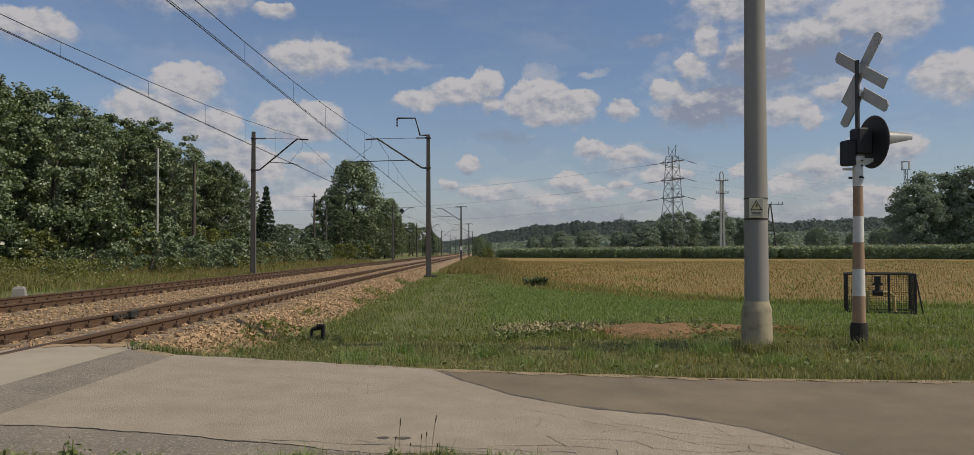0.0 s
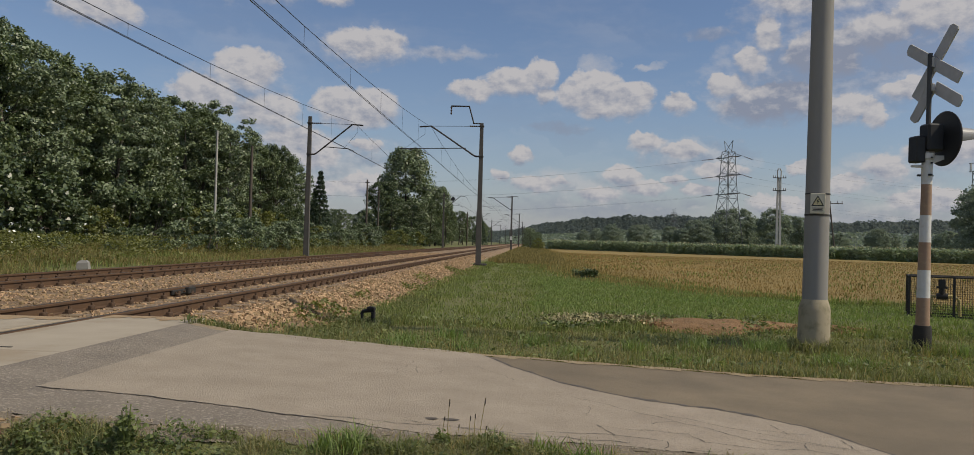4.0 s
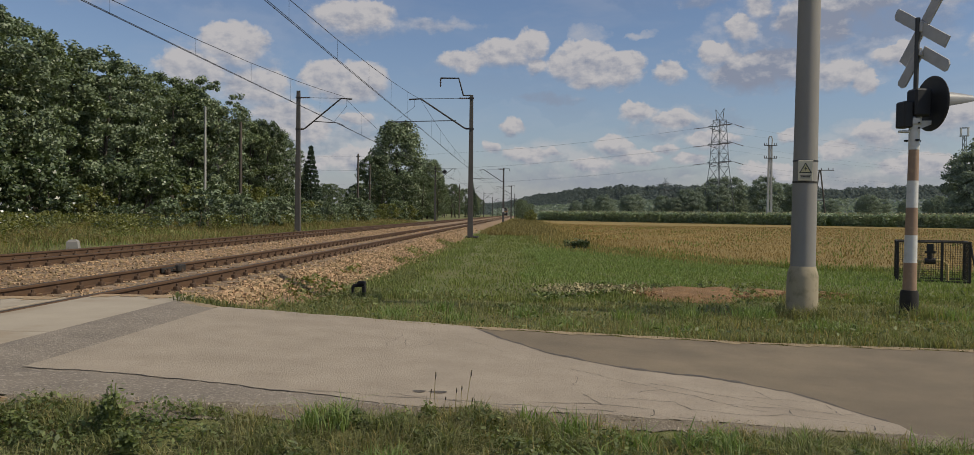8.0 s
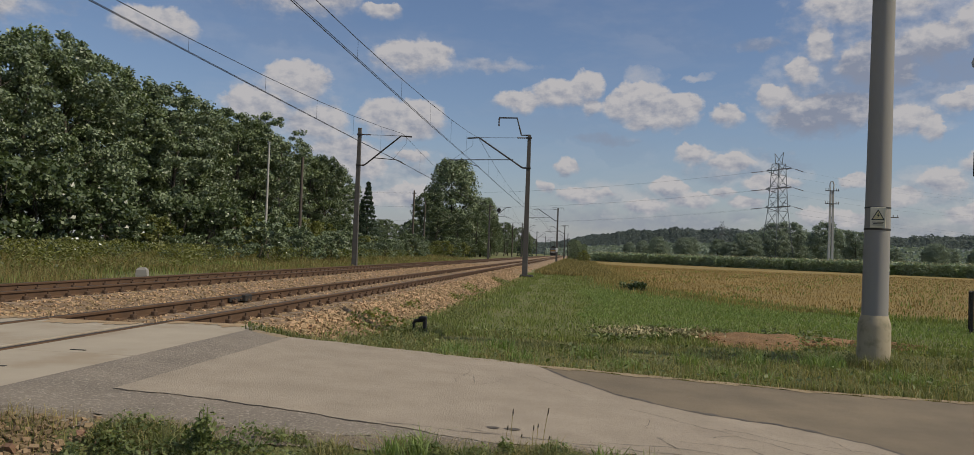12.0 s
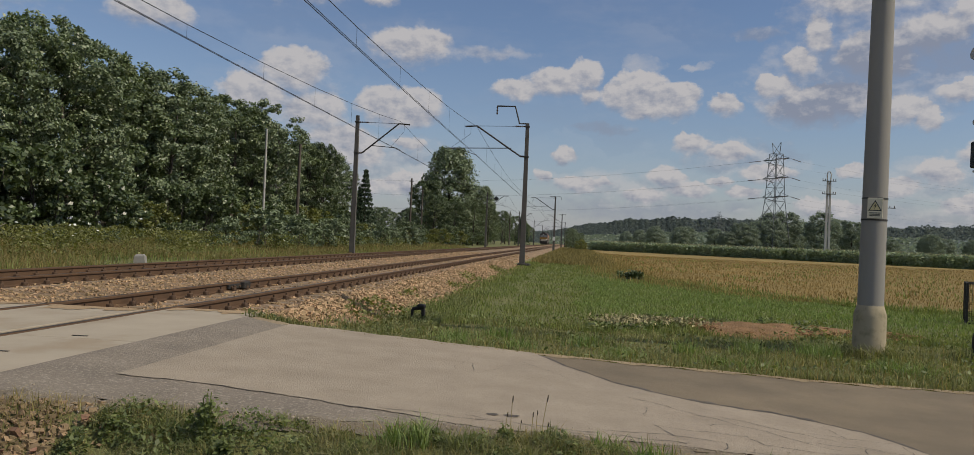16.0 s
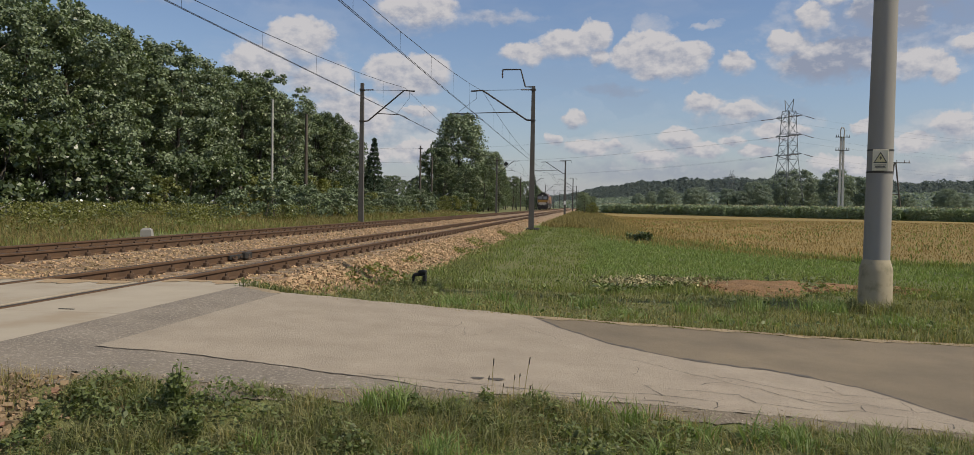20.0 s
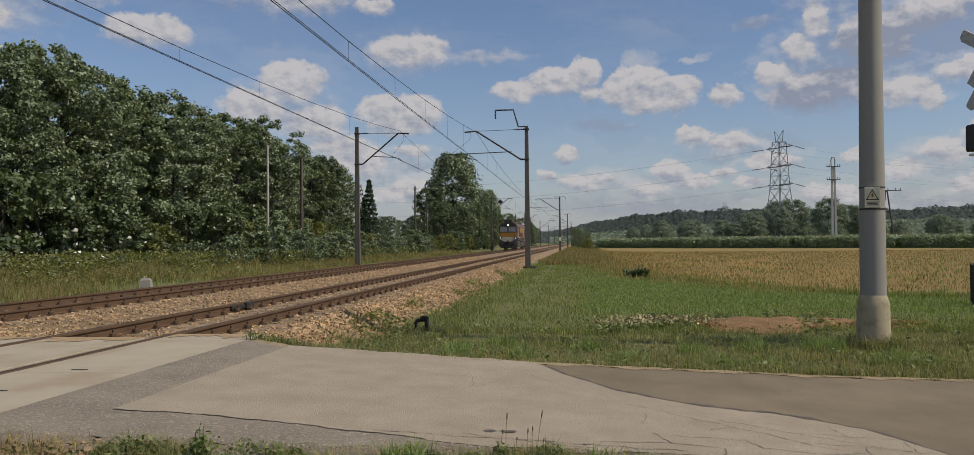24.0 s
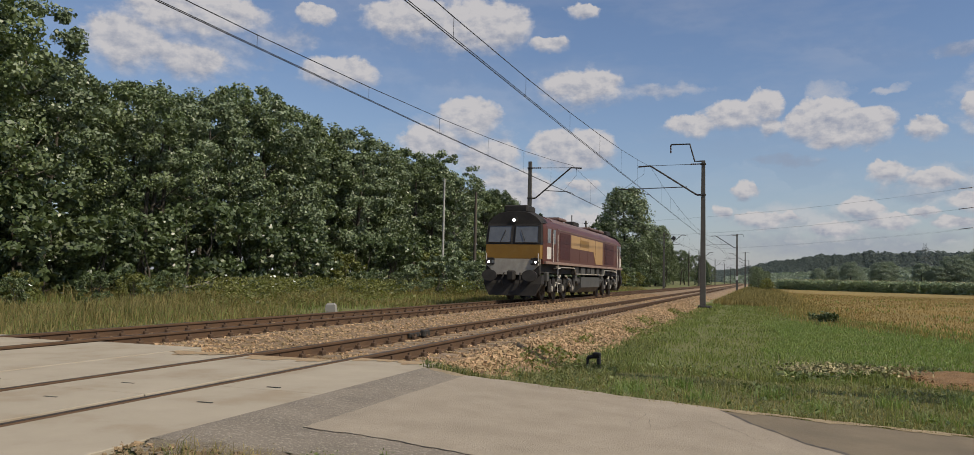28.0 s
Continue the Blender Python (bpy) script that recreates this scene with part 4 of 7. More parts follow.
def catenary(cx, zc, zm, name_label):
    spans = [MAST_Y[0] - SPAN] + MAST_Y
    cable, contact = [], []
    droppers = []
    for k in range(len(spans) - 1):
        zig = 0.25 if k % 2 else -0.25
        fx = lambda t, z=zig: cx + z * (2 * t - 1)
        m = span_wire(fx, zm[0], zm[1], spans[k], spans[k + 1])
        c = span_wire(fx, zc[0], zc[1], spans[k], spans[k + 1])
        cable += m if not cable else m[1:]
        contact += c if not contact else c[1:]
        if k < 3:
            for i in range(1, 14):
                droppers.append((m[i], c[i]))
    solo("messenger_cable", Geo().tube(cable, 0.011, 5), M["wire"], "sagging messenger cable over the " + name_label, "overhead wire", group="overhead wires")
    w = solo("contact_wire", Geo().tube(contact, 0.011, 5), M["wire"], "grooved contact wire over the " + name_label, "overhead wire", group="overhead wires")
    w2 = Geo().tube([(x + 0.06, y, z) for x, y, z in contact], 0.009, 5)
    part("second_wire", w2, M["wire"], w)
    for a, b in droppers:
        part("dropper", Geo().tube([a, b], 0.005, 4), M["wire"], w)


catenary(-5.6, (6.28, 6.10), (8.06, 6.55), "nearer track")
catenary(-10.45, (6.40, 6.28), (8.25, 6.55), "farther track")

# ---- roadside things ----
def concrete_pole():
    t = thing("concrete_pole", "tall grey concrete pole with thick sleeve and warning sign", "pole", pose(4.80, 13.48, -0.46, 0, 0.45, 0))
    n = 28
    def ring(r, z):
        return [(r * math.cos(a), r * math.sin(a), z) for a in np.linspace(0, math.tau, n + 1)[:-1]]
    part("sleeve", Geo().loft([ring(r, z) for r, z in ((0.236, -0.1), (0.232, 0.1), (0.225, 0.62), (0.221, 0.66), (0.190, 0.76), (0.185, 0.78))]), M["sleeve_concrete"], t, "thick concrete base sleeve with a sloping shoulder", smooth=True)
    part("shaft", Geo().loft([ring(r, z) for r, z in ((0.182, 0.7), (0.181, 0.80), (0.176, 2.0), (0.155, 5.5), (0.125, 10.5))]), M["pole_concrete"], t, smooth=True)
    part("strap", Geo().loft([ring(0.1815, 2.03), ring(0.1815, 2.055)]), M["iron"], t, "thin dark steel strap")
    part("strap", Geo().loft([ring(0.180, 2.35), ring(0.180, 2.37)]), M["galv"], t)
    turn = Matrix.Rotation(radians(-18), 4, "Z")
    sign = part("warning_sign", Geo().box((0, -0.196, 2.21), (0.205, 0.012, 0.30), turn, ch=0.004), M["sign_cream"], t, "cream plate with a yellow high-voltage triangle")
    tri = lambda s, z0: [(-0.085 * s, 2.175 + z0), (0.085 * s, 2.175 + z0), (0, 2.175 + z0 + 0.150 * s)]
    part("triangle_border", Geo().add([turn @ Vector((x, -0.2045, z)) for x, z in tri(1.05, -0.004)], [(0, 1, 2)]), M["black"], sign)
    part("triangle", Geo().add([turn @ Vector((x, -0.2065, z)) for x, z in tri(0.80, 0.010)], [(0, 1, 2)]), M["yellow"], sign)
    bolt = [(0.012, 2.285), (-0.020, 2.232), (0.0, 2.236), (-0.010, 2.196), (0.024, 2.248), (0.004, 2.246)]
    part("lightning_bolt", Geo().add([turn @ Vector((x, -0.2085, z)) for x, z in bolt], [(0, 1, 2, 5), (2, 3, 4, 5)]), M["black"], sign)
    for z, w in ((2.14, 0.15), (2.12, 0.13), (2.10, 0.14)):
        part("text_bar", Geo().box((0, -0.2045, z), (w, 0.003, 0.009), turn), M["black"], sign)


def crossing_signal():
    t = thing("crossing_signal", "crossing signal on red-and-white banded post with crossed boards", "crossing signal", pose(6.475, 13.68, -0.46, 0, 0.7, 7))
    n = 20
    def ring(r, z):
        return [(r * math.cos(a), r * math.sin(a), z) for a in np.linspace(0, math.tau, n + 1)[:-1]]
    part("base", Geo().loft([ring(0.135, -0.1), ring(0.13, 0.36), ring(0.118, 0.42), ring(0.09, 0.425)]), M["black_base"], t, "tarred black base", smooth=True)
    zs = [0.42, 0.84, 1.26, 1.68, 2.09, 2.56]
    for i, (a, b) in enumerate(zip(zs, zs[1:])):
        r0, r1 = 0.098 - 0.005 * i, 0.098 - 0.005 * (i + 1)
        part("band", Geo().loft([ring(r0, a), ring(r1, b)]), M["white_paint"] if i % 2 else M["red_faded"], t, "white painted band" if i % 2 else "faded red painted band", smooth=True)
    part("cap", Geo().loft([ring(0.078, 2.56), ring(0.078, 2.93), ring(0.098, 2.95), ring(0.098, 3.03), ring(0.05, 3.05)]), M["white_paint"], t, "white flanged post head", smooth=True)
    part("bracket_arm", Geo().loft([[(0.02, -0.05, 2.86), (0.02, 0.05, 2.86), (0.02, 0.05, 3.0), (0.02, -0.05, 3.0)], [(0.32, -0.04, 2.98), (0.32, 0.04, 2.98), (0.32, 0.04, 3.01), (0.32, -0.04, 3.01)]]), M["white_paint"], t, "white cast bracket arm")
    part("bracket_arm", Geo().box((-0.14, 0.03, 2.835), (0.16, 0.09, 0.035), ch=0.008), M["white_paint"], t, "white bracket under the junction box")
    for z in (2.88, 2.96):
        part("bolt", Geo().tube([(0.0, -0.10, z), (0.0, -0.125, z)], 0.014, 6), M["black"], t)
    for a in (0.4, 2.5, 4.6):
        part("lug", Geo().box((0.105 * math.cos(a), 0.105 * math.sin(a), 2.70), (0.05, 0.05, 0.03), ch=0.006), M["black"], t)
    part("pipe", Geo().tube([(0, 0, 3.0), (0, 0, 4.56)], 0.036, 12), M["galv"], t, "dark grey upper pipe", smooth=True)
    # lamp unit facing along the road
    lamp = part("lamp_box", Geo().box((0.06, 0.0, 3.27), (0.26, 0.26, 0.42), ch=0.03), M["black"], t, "black lamp housing")
    part("cable_box", Geo().box((-0.135, 0.05, 3.09), (0.15, 0.24, 0.40), ch=0.02), M["black"], t, "black junction box")
    g = Geo()
    g.tube([(0.24, 0, 3.27), (0.255, 0, 3.27), (0.27, 0, 3.27)], [0.40, 0.42, 0.415], 36)
    part("background_disc", g, M["black"], t, "large round black backing disc")
    g = Geo()
    rings = []
    for i in range(9):
        s = i / 8
        r = 0.175 - 0.105 * s ** 1.3
        rings.append([(0.27 + 0.62 * s, r * math.cos(a), 3.29 + 0.06 * s + r * math.sin(a)) for a in np.linspace(-0.5, math.pi + 0.5, 15)] + [(0.27 + 0.62 * s, (r - 0.012) * math.cos(a), 3.29 + 0.06 * s + (r - 0.012) * math.sin(a)) for a in np.linspace(math.pi + 0.5, -0.5, 15)])
    part("hood", Geo().loft(rings), M["hood"], lamp, "long tapering grey sun hood", smooth=True)
    part("lens", Geo().tube([(0.268, 0, 3.28), (0.285, 0, 3.28)], 0.11, 20), M["glass_dark"], lamp)
    for z in (3.06, 3.45):
        part("bracket", Geo().box((0.02, 0, z), (0.13, 0.11, 0.05), ch=0.008), M["sign_back"], t)
    # crossed boards, then a half cross below for the second track
    def board(name, zc, ang, a, b, x):
        turn = Matrix.Rotation(radians(9), 3, "Z")
        d = turn @ Vector((0, math.cos(ang), math.sin(ang)))
        nrm = turn @ Vector((0, -math.sin(ang), math.cos(ang)))
        w = 0.088
        pts = [d * a - nrm * w, d * (b - 0.05) - nrm * w, d * b - nrm * (w - 0.05), d * b + nrm * (w - 0.03), d * (b - 0.03) + nrm * w, d * a + nrm * w]
        g = Geo()
        g.loft([[Vector((x, 0, zc)) + p for p in pts], [Vector((x + 0.022, 0, zc)) + p for p in pts]])
        bd = part(name, g, M["sign_back"], t, "grey metal back of a crossing board")
        part("board_face", Geo().loft([[Vector((x + 0.0235, 0, zc)) + p * 0.98 for p in pts], [Vector((x + 0.0265, 0, zc)) + p * 0.98 for p in pts]]), M["white_paint"], bd, "white and red board face")
    A, slip = radians(42), radians(-10)
    board("cross_board", 4.42, A + slip, -0.62, 0.62, 0.04)
    board("cross_board", 4.42, math.pi - A + slip, -0.62, 0.62, 0.068)
    board("half_cross_board", 4.06, -A + slip, 0.02, 0.62, 0.04)
    board("half_cross_board", 4.06, math.pi + A + slip, 0.02, 0.62, 0.068)
    part("clamp", Geo().box((0.03, 0, 4.42), (0.05, 0.12, 0.16), ch=0.01), M["sign_back"], t)
    part("clamp", Geo().box((0.03, 0, 4.04), (0.05, 0.12, 0.12), ch=0.01), M["sign_back"], t)


def valve_cage():
    t = thing("valve_cage", "low black wire cage round a yellow gas valve", "cage", pose(9.6, 20.85, -0.48, 0, 0, -22))
    W, D, H = 1.5, 1.05, 0.98
    for x, y in ((0, 0), (W * 0.62, 0), (W, 0), (0, D), (W, D), (0, D * 0.5)):
        part("post", Geo().box((x, y, H / 2), (0.055, 0.055, H + 0.04), ch=0.006), M["iron"], t)
    for z in (0.05, H):
        g = Geo()
        for a, b in (((0, 0), (W, 0)), ((W, 0), (W, D)), ((0, D), (W, D)), ((0, 0), (0, D))):
            g.tube([(*a, z), (*b, z)], 0.022, 6)
        part("frame_rail", g, M["iron"], t)
    for a, b in (((0, 0), (W, 0)), ((W, 0), (W, D)), ((0, D), (W, D)), ((0, 0), (0, D))):
        g = Geo()
        a, b = Vector((*a, 0)), Vector((*b, 0))
        n = int((b - a).length / 0.05)
        for i in range(1, n):
            p = a.lerp(b, i / n)
            g.box((p.x, p.y, H / 2), (0.005, 0.005, H))
        for k in range(1, 18):
            z = k * H / 18
            m = (a + b) / 2
            d = b - a
            g.box((m.x, m.y, z), (abs(d.x) + 0.004, abs(d.y) + 0.004, 0.004))
        part("wire_mesh", g, M["mesh_wire"], t, "fine rusty wire mesh")
    part("brace", Geo().tube([(W, -0.02, H), (W + 0.16, -0.02, 0.0)], 0.02, 6), M["iron"], t)
    part("plate", Geo().box((W * 0.45, -0.03, H - 0.14), (0.14, 0.012, 0.18)), M["black"], t)
    v = part("valve", Geo().tube([(0.72, 0.5, 0.45), (0.72, 0.5, 0.70)], 0.06, 10).box((0.72, 0.5, 0.72), (0.24, 0.05, 0.06), ch=0.01).tube([(0.6, 0.5, 0.5), (0.84, 0.5, 0.5)], 0.075, 10), M["iron"], t, "dark valve body")
    part("pipe", Geo().tube([(0.78, 0.5, 0.5), (0.98, 0.5, 0.52), (1.08, 0.5, 0.42), (1.1, 0.5, 0.0)], 0.035, 10), M["valve"], t, "bent yellow gas pipe", smooth=True)
    part("pipe", Geo().tube([(0.66, 0.5, 0.5), (0.5, 0.5, 0.5), (0.47, 0.5, 0.0)], 0.035, 10), M["valve"], t, "bent yellow gas pipe", smooth=True)


def track_post():
    t = thing("cable_bracket", "short black iron bracket on two legs in the trackside grass", "bracket", pose(-2.36, 15.43, -0.52, 0, 0, -8))
    part("leg", Geo().box((-0.11, 0, 0.12), (0.035, 0.06, 0.26), ch=0.006), M["black_base"], t)
    part("leg", Geo().box((0.10, 0, 0.12), (0.06, 0.09, 0.28), ch=0.01), M["black_base"], t)
    part("head", Geo().tube([(-0.125, 0, 0.20), (-0.09, 0, 0.26), (0.0, 0, 0.275), (0.12, 0, 0.29)], [0.03, 0.034, 0.036, 0.05], 8), M["black_base"], t)
    part("knob", Geo().box((0.06, 0, 0.315), (0.14, 0.13, 0.07), ch=0.02), M["black_base"], t)


def marker_stone():
    g = Geo()
    g.loft([[(-0.2, -0.14, 0), (0.2, -0.14, 0), (0.2, 0.14, 0), (-0.2, 0.14, 0)], [(-0.17, -0.11, 0.36), (0.17, -0.11, 0.36), (0.17, 0.11, 0.36), (-0.17, 0.11, 0.36)], [(-0.11, -0.06, 0.43), (0.11, -0.06, 0.43), (0.11, 0.06, 0.43), (-0.11, 0.06, 0.43)]])
    solo("marker_stone", g, M["pole_concrete"], "small weathered concrete distance stone in tall grass", "marker stone", at=pose(-14.1, 26.6, -0.36, 2, -3, 12))


def plain_pole(x, y, base, top, r, mat, label, arms=()):
    t = thing("utility_pole", label, "utility pole", pose(x, y, base), "utility poles")
    H = top - base
    part("post", Geo().tube([(0, 0, 0), (0, 0, H * 0.5), (0, 0, H)], [r, r * 0.85, r * 0.68], 12), M[mat], t, smooth=True)
    for z, w in arms:
        part("cross_arm", Geo().box((0, 0, H - z), (w, 0.12, 0.12), ch=0.01), M["galv"], t)
        for k in (-0.46, -0.15, 0.15, 0.46):
            if w > 1.0:
                g = Geo()
                insulator(g, (w * k, 0, H - z + 0.06), (w * k, 0, H - z + 0.35), 0.07, 2)
                part("insulator", g, M["insulator"], t)
    return t


concrete_pole()
crossing_signal()
valve_cage()
track_post()
marker_stone()
plain_pole(-25.6, 65.5, -0.15, 9.6, 0.12, "grey_pole", "thin pale grey telephone pole in front of the trees")
plain_pole(-22.1, 64.0, -0.2, 8.2, 0.15, "wood_pole", "dark tarred wooden telephone pole in the weeds")
plain_pole(-22.5, 111.0, -0.2, 9.2, 0.16, "wood_pole", "dark wooden pole beside the track", ((0.4, 0.6),))
plain_pole(-26.5, 140.0, -0.2, 9.6, 0.16, "wood_pole", "dark wooden pole far along the track")
plain_pole(-16.0, 205.0, -0.2, 8.5, 0.16, "wood_pole", "dark wooden pole far along the track")
plain_pole(113.0, 330.0, -0.5, 14.0, 0.3, "grey_pole", "grey power pole far beyond the maize", ((0.6, 2.6),))


def a_pole():
    t = thing("a_frame_pole", "wooden A-frame power pole beyond the maize", "utility pole", pose(63.2, 173.0, -0.5), "utility poles")
    for s in (-1, 1):
        part("leg", Geo().tube([(s * 1.5, 0, 0), (s * 0.12, 0, 11.6)], [0.2, 0.14], 10), M["wood_pole"], t)
    part("cross_arm", Geo().box((0.8, 0, 11.5), (4.2, 0.16, 0.16), ch=0.02), M["wood_pole"], t)
    part("brace", Geo().tube([(-0.9, 0, 5.0), (0.9, 0, 5.0)], 0.09, 8), M["wood_pole"], t)
    for k in (-1.2, 0.3, 1.8, 2.7):
        g = Geo()
        insulator(g, (k, 0, 11.58), (k, 0, 12.0), 0.1, 2)
        part("insulator", g, M["insulator"], t)


ARM_Z, ARM_W = (0.52, 0.685, 0.85), 0.165


def pylon(x, y, H, turn, label, heavy=1.0):
    t = thing("pylon", label, "pylon", pose(x, y, -0.5, 0, 0, turn), "pylons")
    levels = [0, 0.18, 0.34, 0.48, 0.60, 0.70, 0.80, 0.90]
    def half(z):
        return np.interp(z, [0, 0.48, 0.9, 1.0], [0.105, 0.060, 0.040, 0.012]) * H
    r = 0.0031 * H * heavy
    for sx in (-1, 1):
        for sy in (-1, 1):
            part("leg", Geo().tube([(sx * half(z), sy * half(z), z * H) for z in levels], r, 5), M["pylon_steel"], t)
    for a, b in zip(levels, levels[1:]):
        g = Geo()
        for sx, sy, ex, ey in ((-1, -1, 1, -1), (1, -1, 1, 1), (1, 1, -1, 1), (-1, 1, -1, -1)):
            g.tube([(sx * half(a), sy * half(a), a * H), (ex * half(b), ey * half(b), b * H)], r * 0.55, 4)
            g.tube([(ex * half(a), ey * half(a), a * H), (sx * half(b), sy * half(b), b * H)], r * 0.55, 4)
            g.tube([(sx * half(b), sy * half(b), b * H), (ex * half(b), ey * half(b), b * H)], r * 0.55, 4)
        part("lattice", g, M["pylon_steel"], t)
    for z in ARM_Z:
        for s in (-1, 1):
            g = Geo()
            tip = (s * ARM_W * H, 0, z * H)
            for sy in (-1, 1):
                g.tube([(s * half(z), sy * half(z), z * H), tip], r * 0.95, 4)
            g.tube([(s * half(z), 0, (z + 0.04) * H), tip], r * 0.7, 4)
            g.tube([(-s * half(z), 0, z * H), tip], r * 0.8, 4)
            arm = part("cross_arm", g, M["pylon_steel"], t)
            # strings of the strained conductors on both sides of the arm
            for e in (-1, 1):
                g = Geo()
                g.tube([tip, (tip[0], e * 0.025 * H, z * H - 0.004 * H)], r * 0.35, 4)
                insulator(g, (tip[0], e * 0.03 * H, z * H - 0.006 * H), (tip[0] - 0.02 * H, e * 0.145 * H, (z - 0.022) * H), r * 1.25, 6)
                part("insulator", g, M["insulator"], arm)
    for s in (-1, 1):
        part("earth_peak", Geo().tube([(s * half(0.9), 0, 0.9 * H), (s * 0.055 * H, 0, H)], r, 4).tube([(-s * half(0.9), 0, 0.9 * H), (s * 0.055 * H, 0, H)], r * 0.7, 4), M["pylon_steel"], t)


def twin_pole(x, y, H):
    """Two pale legs side by side, joined by blocks, with a closed loop on top."""
    t = thing("twin_pole", "tall pale twin-legged concrete power pole behind the maize", "utility pole", pose(x, y, -0.5), "utility poles")
    for s in (-1, 1):
        part("leg", Geo().loft([[(s * c + w * i, w * j, z) for i, j in ((-1, -1), (1, -1), (1, 1), (-1, 1))] for c, w, z in ((0.34, 0.20, 0), (0.22, 0.15, H * 0.9))]), M["grey_pole"], t)
    for k in range(1, 6):
        part("block", Geo().box((0, 0, H * 0.15 * k), (0.5, 0.2, 0.35), ch=0.02), M["grey_pole"], t)
    part("top_loop", Geo().tube([(-0.3, 0, H * 0.88), (-0.36, 0, H * 0.97), (-0.2, 0, H), (0.2, 0, H), (0.36, 0, H * 0.97), (0.3, 0, H * 0.88)], 0.11, 6), M["grey_pole"], t)
    for z in (1.75, 4.2):
        part("cross_arm", Geo().box((0, -0.22, H - z), (2.5, 0.14, 0.14), ch=0.01), M["galv"], t)
        for k in (-1.15, -0.75, 0.75, 1.15):
            g = Geo()
            insulator(g, (k, -0.22, H - z + 0.06), (k, -0.22, H - z + 0.45), 0.09, 2)
            part("insulator", g, M["insulator"], t)


twin_pole(47.9, 157.0, 17.0)
a_pole()
pylon(80.0, 330.0, 45.2, -62, "steel lattice high-voltage pylon with three tiers of arms")
pylon(122.0, 690.0, 34.0, -62, "distant steel lattice pylon on the skyline")


def power_lines():
    """Conductors that leave the angle pylon to both sides and run off into the distance."""
    H, a = 45.2, radians(-62)
    for z in ARM_Z:
        for s in (-1, 1):
            for e, x1, y1 in ((1, 340.0, 430.0), (-1, -190.0, 470.0)):
                lx, ly = s * ARM_W * H - 0.02 * H, e * 0.145 * H
                x0, y0, z0 = 80 + lx * math.cos(a) - ly * math.sin(a), 330 + lx * math.sin(a) + ly * math.cos(a), (z - 0.022) * H - 0.5
                pts = []
                for i in range(17):
                    q = i / 16
                    pts.append((x0 + (x1 + s * 3 - x0) * q, y0 + (y1 + s * 6 - y0) * q, z0 - 7.0 * 4 * q * (1 - q)))
                solo("power_line", Geo().tube(pts, 0.02, 4), M["pylon_steel"], "thin sagging high-voltage conductor", "power line", group="power lines")


power_lines()


def radio_tower():
    t = thing("radio_tower", "thin lattice radio mast with antennas behind the trees", "radio mast", pose(216.0, 402.0, -0.5))
    H = 46.0
    for k in range(3):
        a = k * math.tau / 3
        part("leg", Geo().tube([(1.2 * math.cos(a), 1.2 * math.sin(a), 0), (0.9 * math.cos(a), 0.9 * math.sin(a), H - 4)], 0.16, 5), M["pylon_steel"], t)
    for k in range(14):
        g = Geo()
        z0, z1 = k * 3.0, k * 3.0 + 3.0
        for j in range(3):
            a, b = j * math.tau / 3, (j + 1) * math.tau / 3
            g.tube([(math.cos(a), math.sin(a), z0), (math.cos(b), math.sin(b), z1)], 0.09, 4)
        part("lattice", g, M["pylon_steel"], t)
    for z in (H - 4, H):
        g = Geo()
        g.tube([(2.2 * math.cos(a), 2.2 * math.sin(a), z) for a in np.linspace(0, math.tau, 9)], 0.14, 4)
        part("platform_ring", g, M["pylon_steel"], t)
    for k in range(4):
        a = k * math.tau / 4 + 0.4
        part("antenna", Geo().box((2.2 * math.cos(a), 2.2 * math.sin(a), H - 2), (0.5, 0.5, 4.2), ch=0.05), M["white_paint"], t)


radio_tower()

# ---- plants ----
def unit(n):
    v = rng.normal(size=(n, 3))
    return v / np.linalg.norm(v, axis=1, keepdims=True)


def leaf_mesh(name, pts, size, mat, up=0.35, aspect=0.6, out=None, face=None):
    """One folded leaf at each point: four corners about a random axis, facing roughly along face where it is given."""
    n = len(pts)
    d = unit(n)
    d[:, 2] = d[:, 2] * 0.7 - 0.15
    if out is not None:
        d = d + out
    d /= np.linalg.norm(d, axis=1, keepdims=True)
    nrm = unit(n)
    nrm[:, 2] = np.abs(nrm[:, 2]) + up
    if face is not None:
        nrm = unit(n) * 0.75 + face
    side = np.cross(d, nrm)
    side /= np.linalg.norm(side, axis=1, keepdims=True) + 1e-9
    s = (size * rng.uniform(0.6, 1.3, n))[:, None]
    a = pts - d * s * 0.5
    b = pts + d * s * 0.5
    v = np.stack([a, pts + side * s * aspect * 0.5 - d * s * 0.08, b, pts - side * s * aspect * 0.5 - d * s * 0.08], 1)
    i = 4 * np.arange(n)[:, None]
    return np_mesh(name, v.reshape(-1, 3), i + np.array([0, 1, 2, 3]), mat)


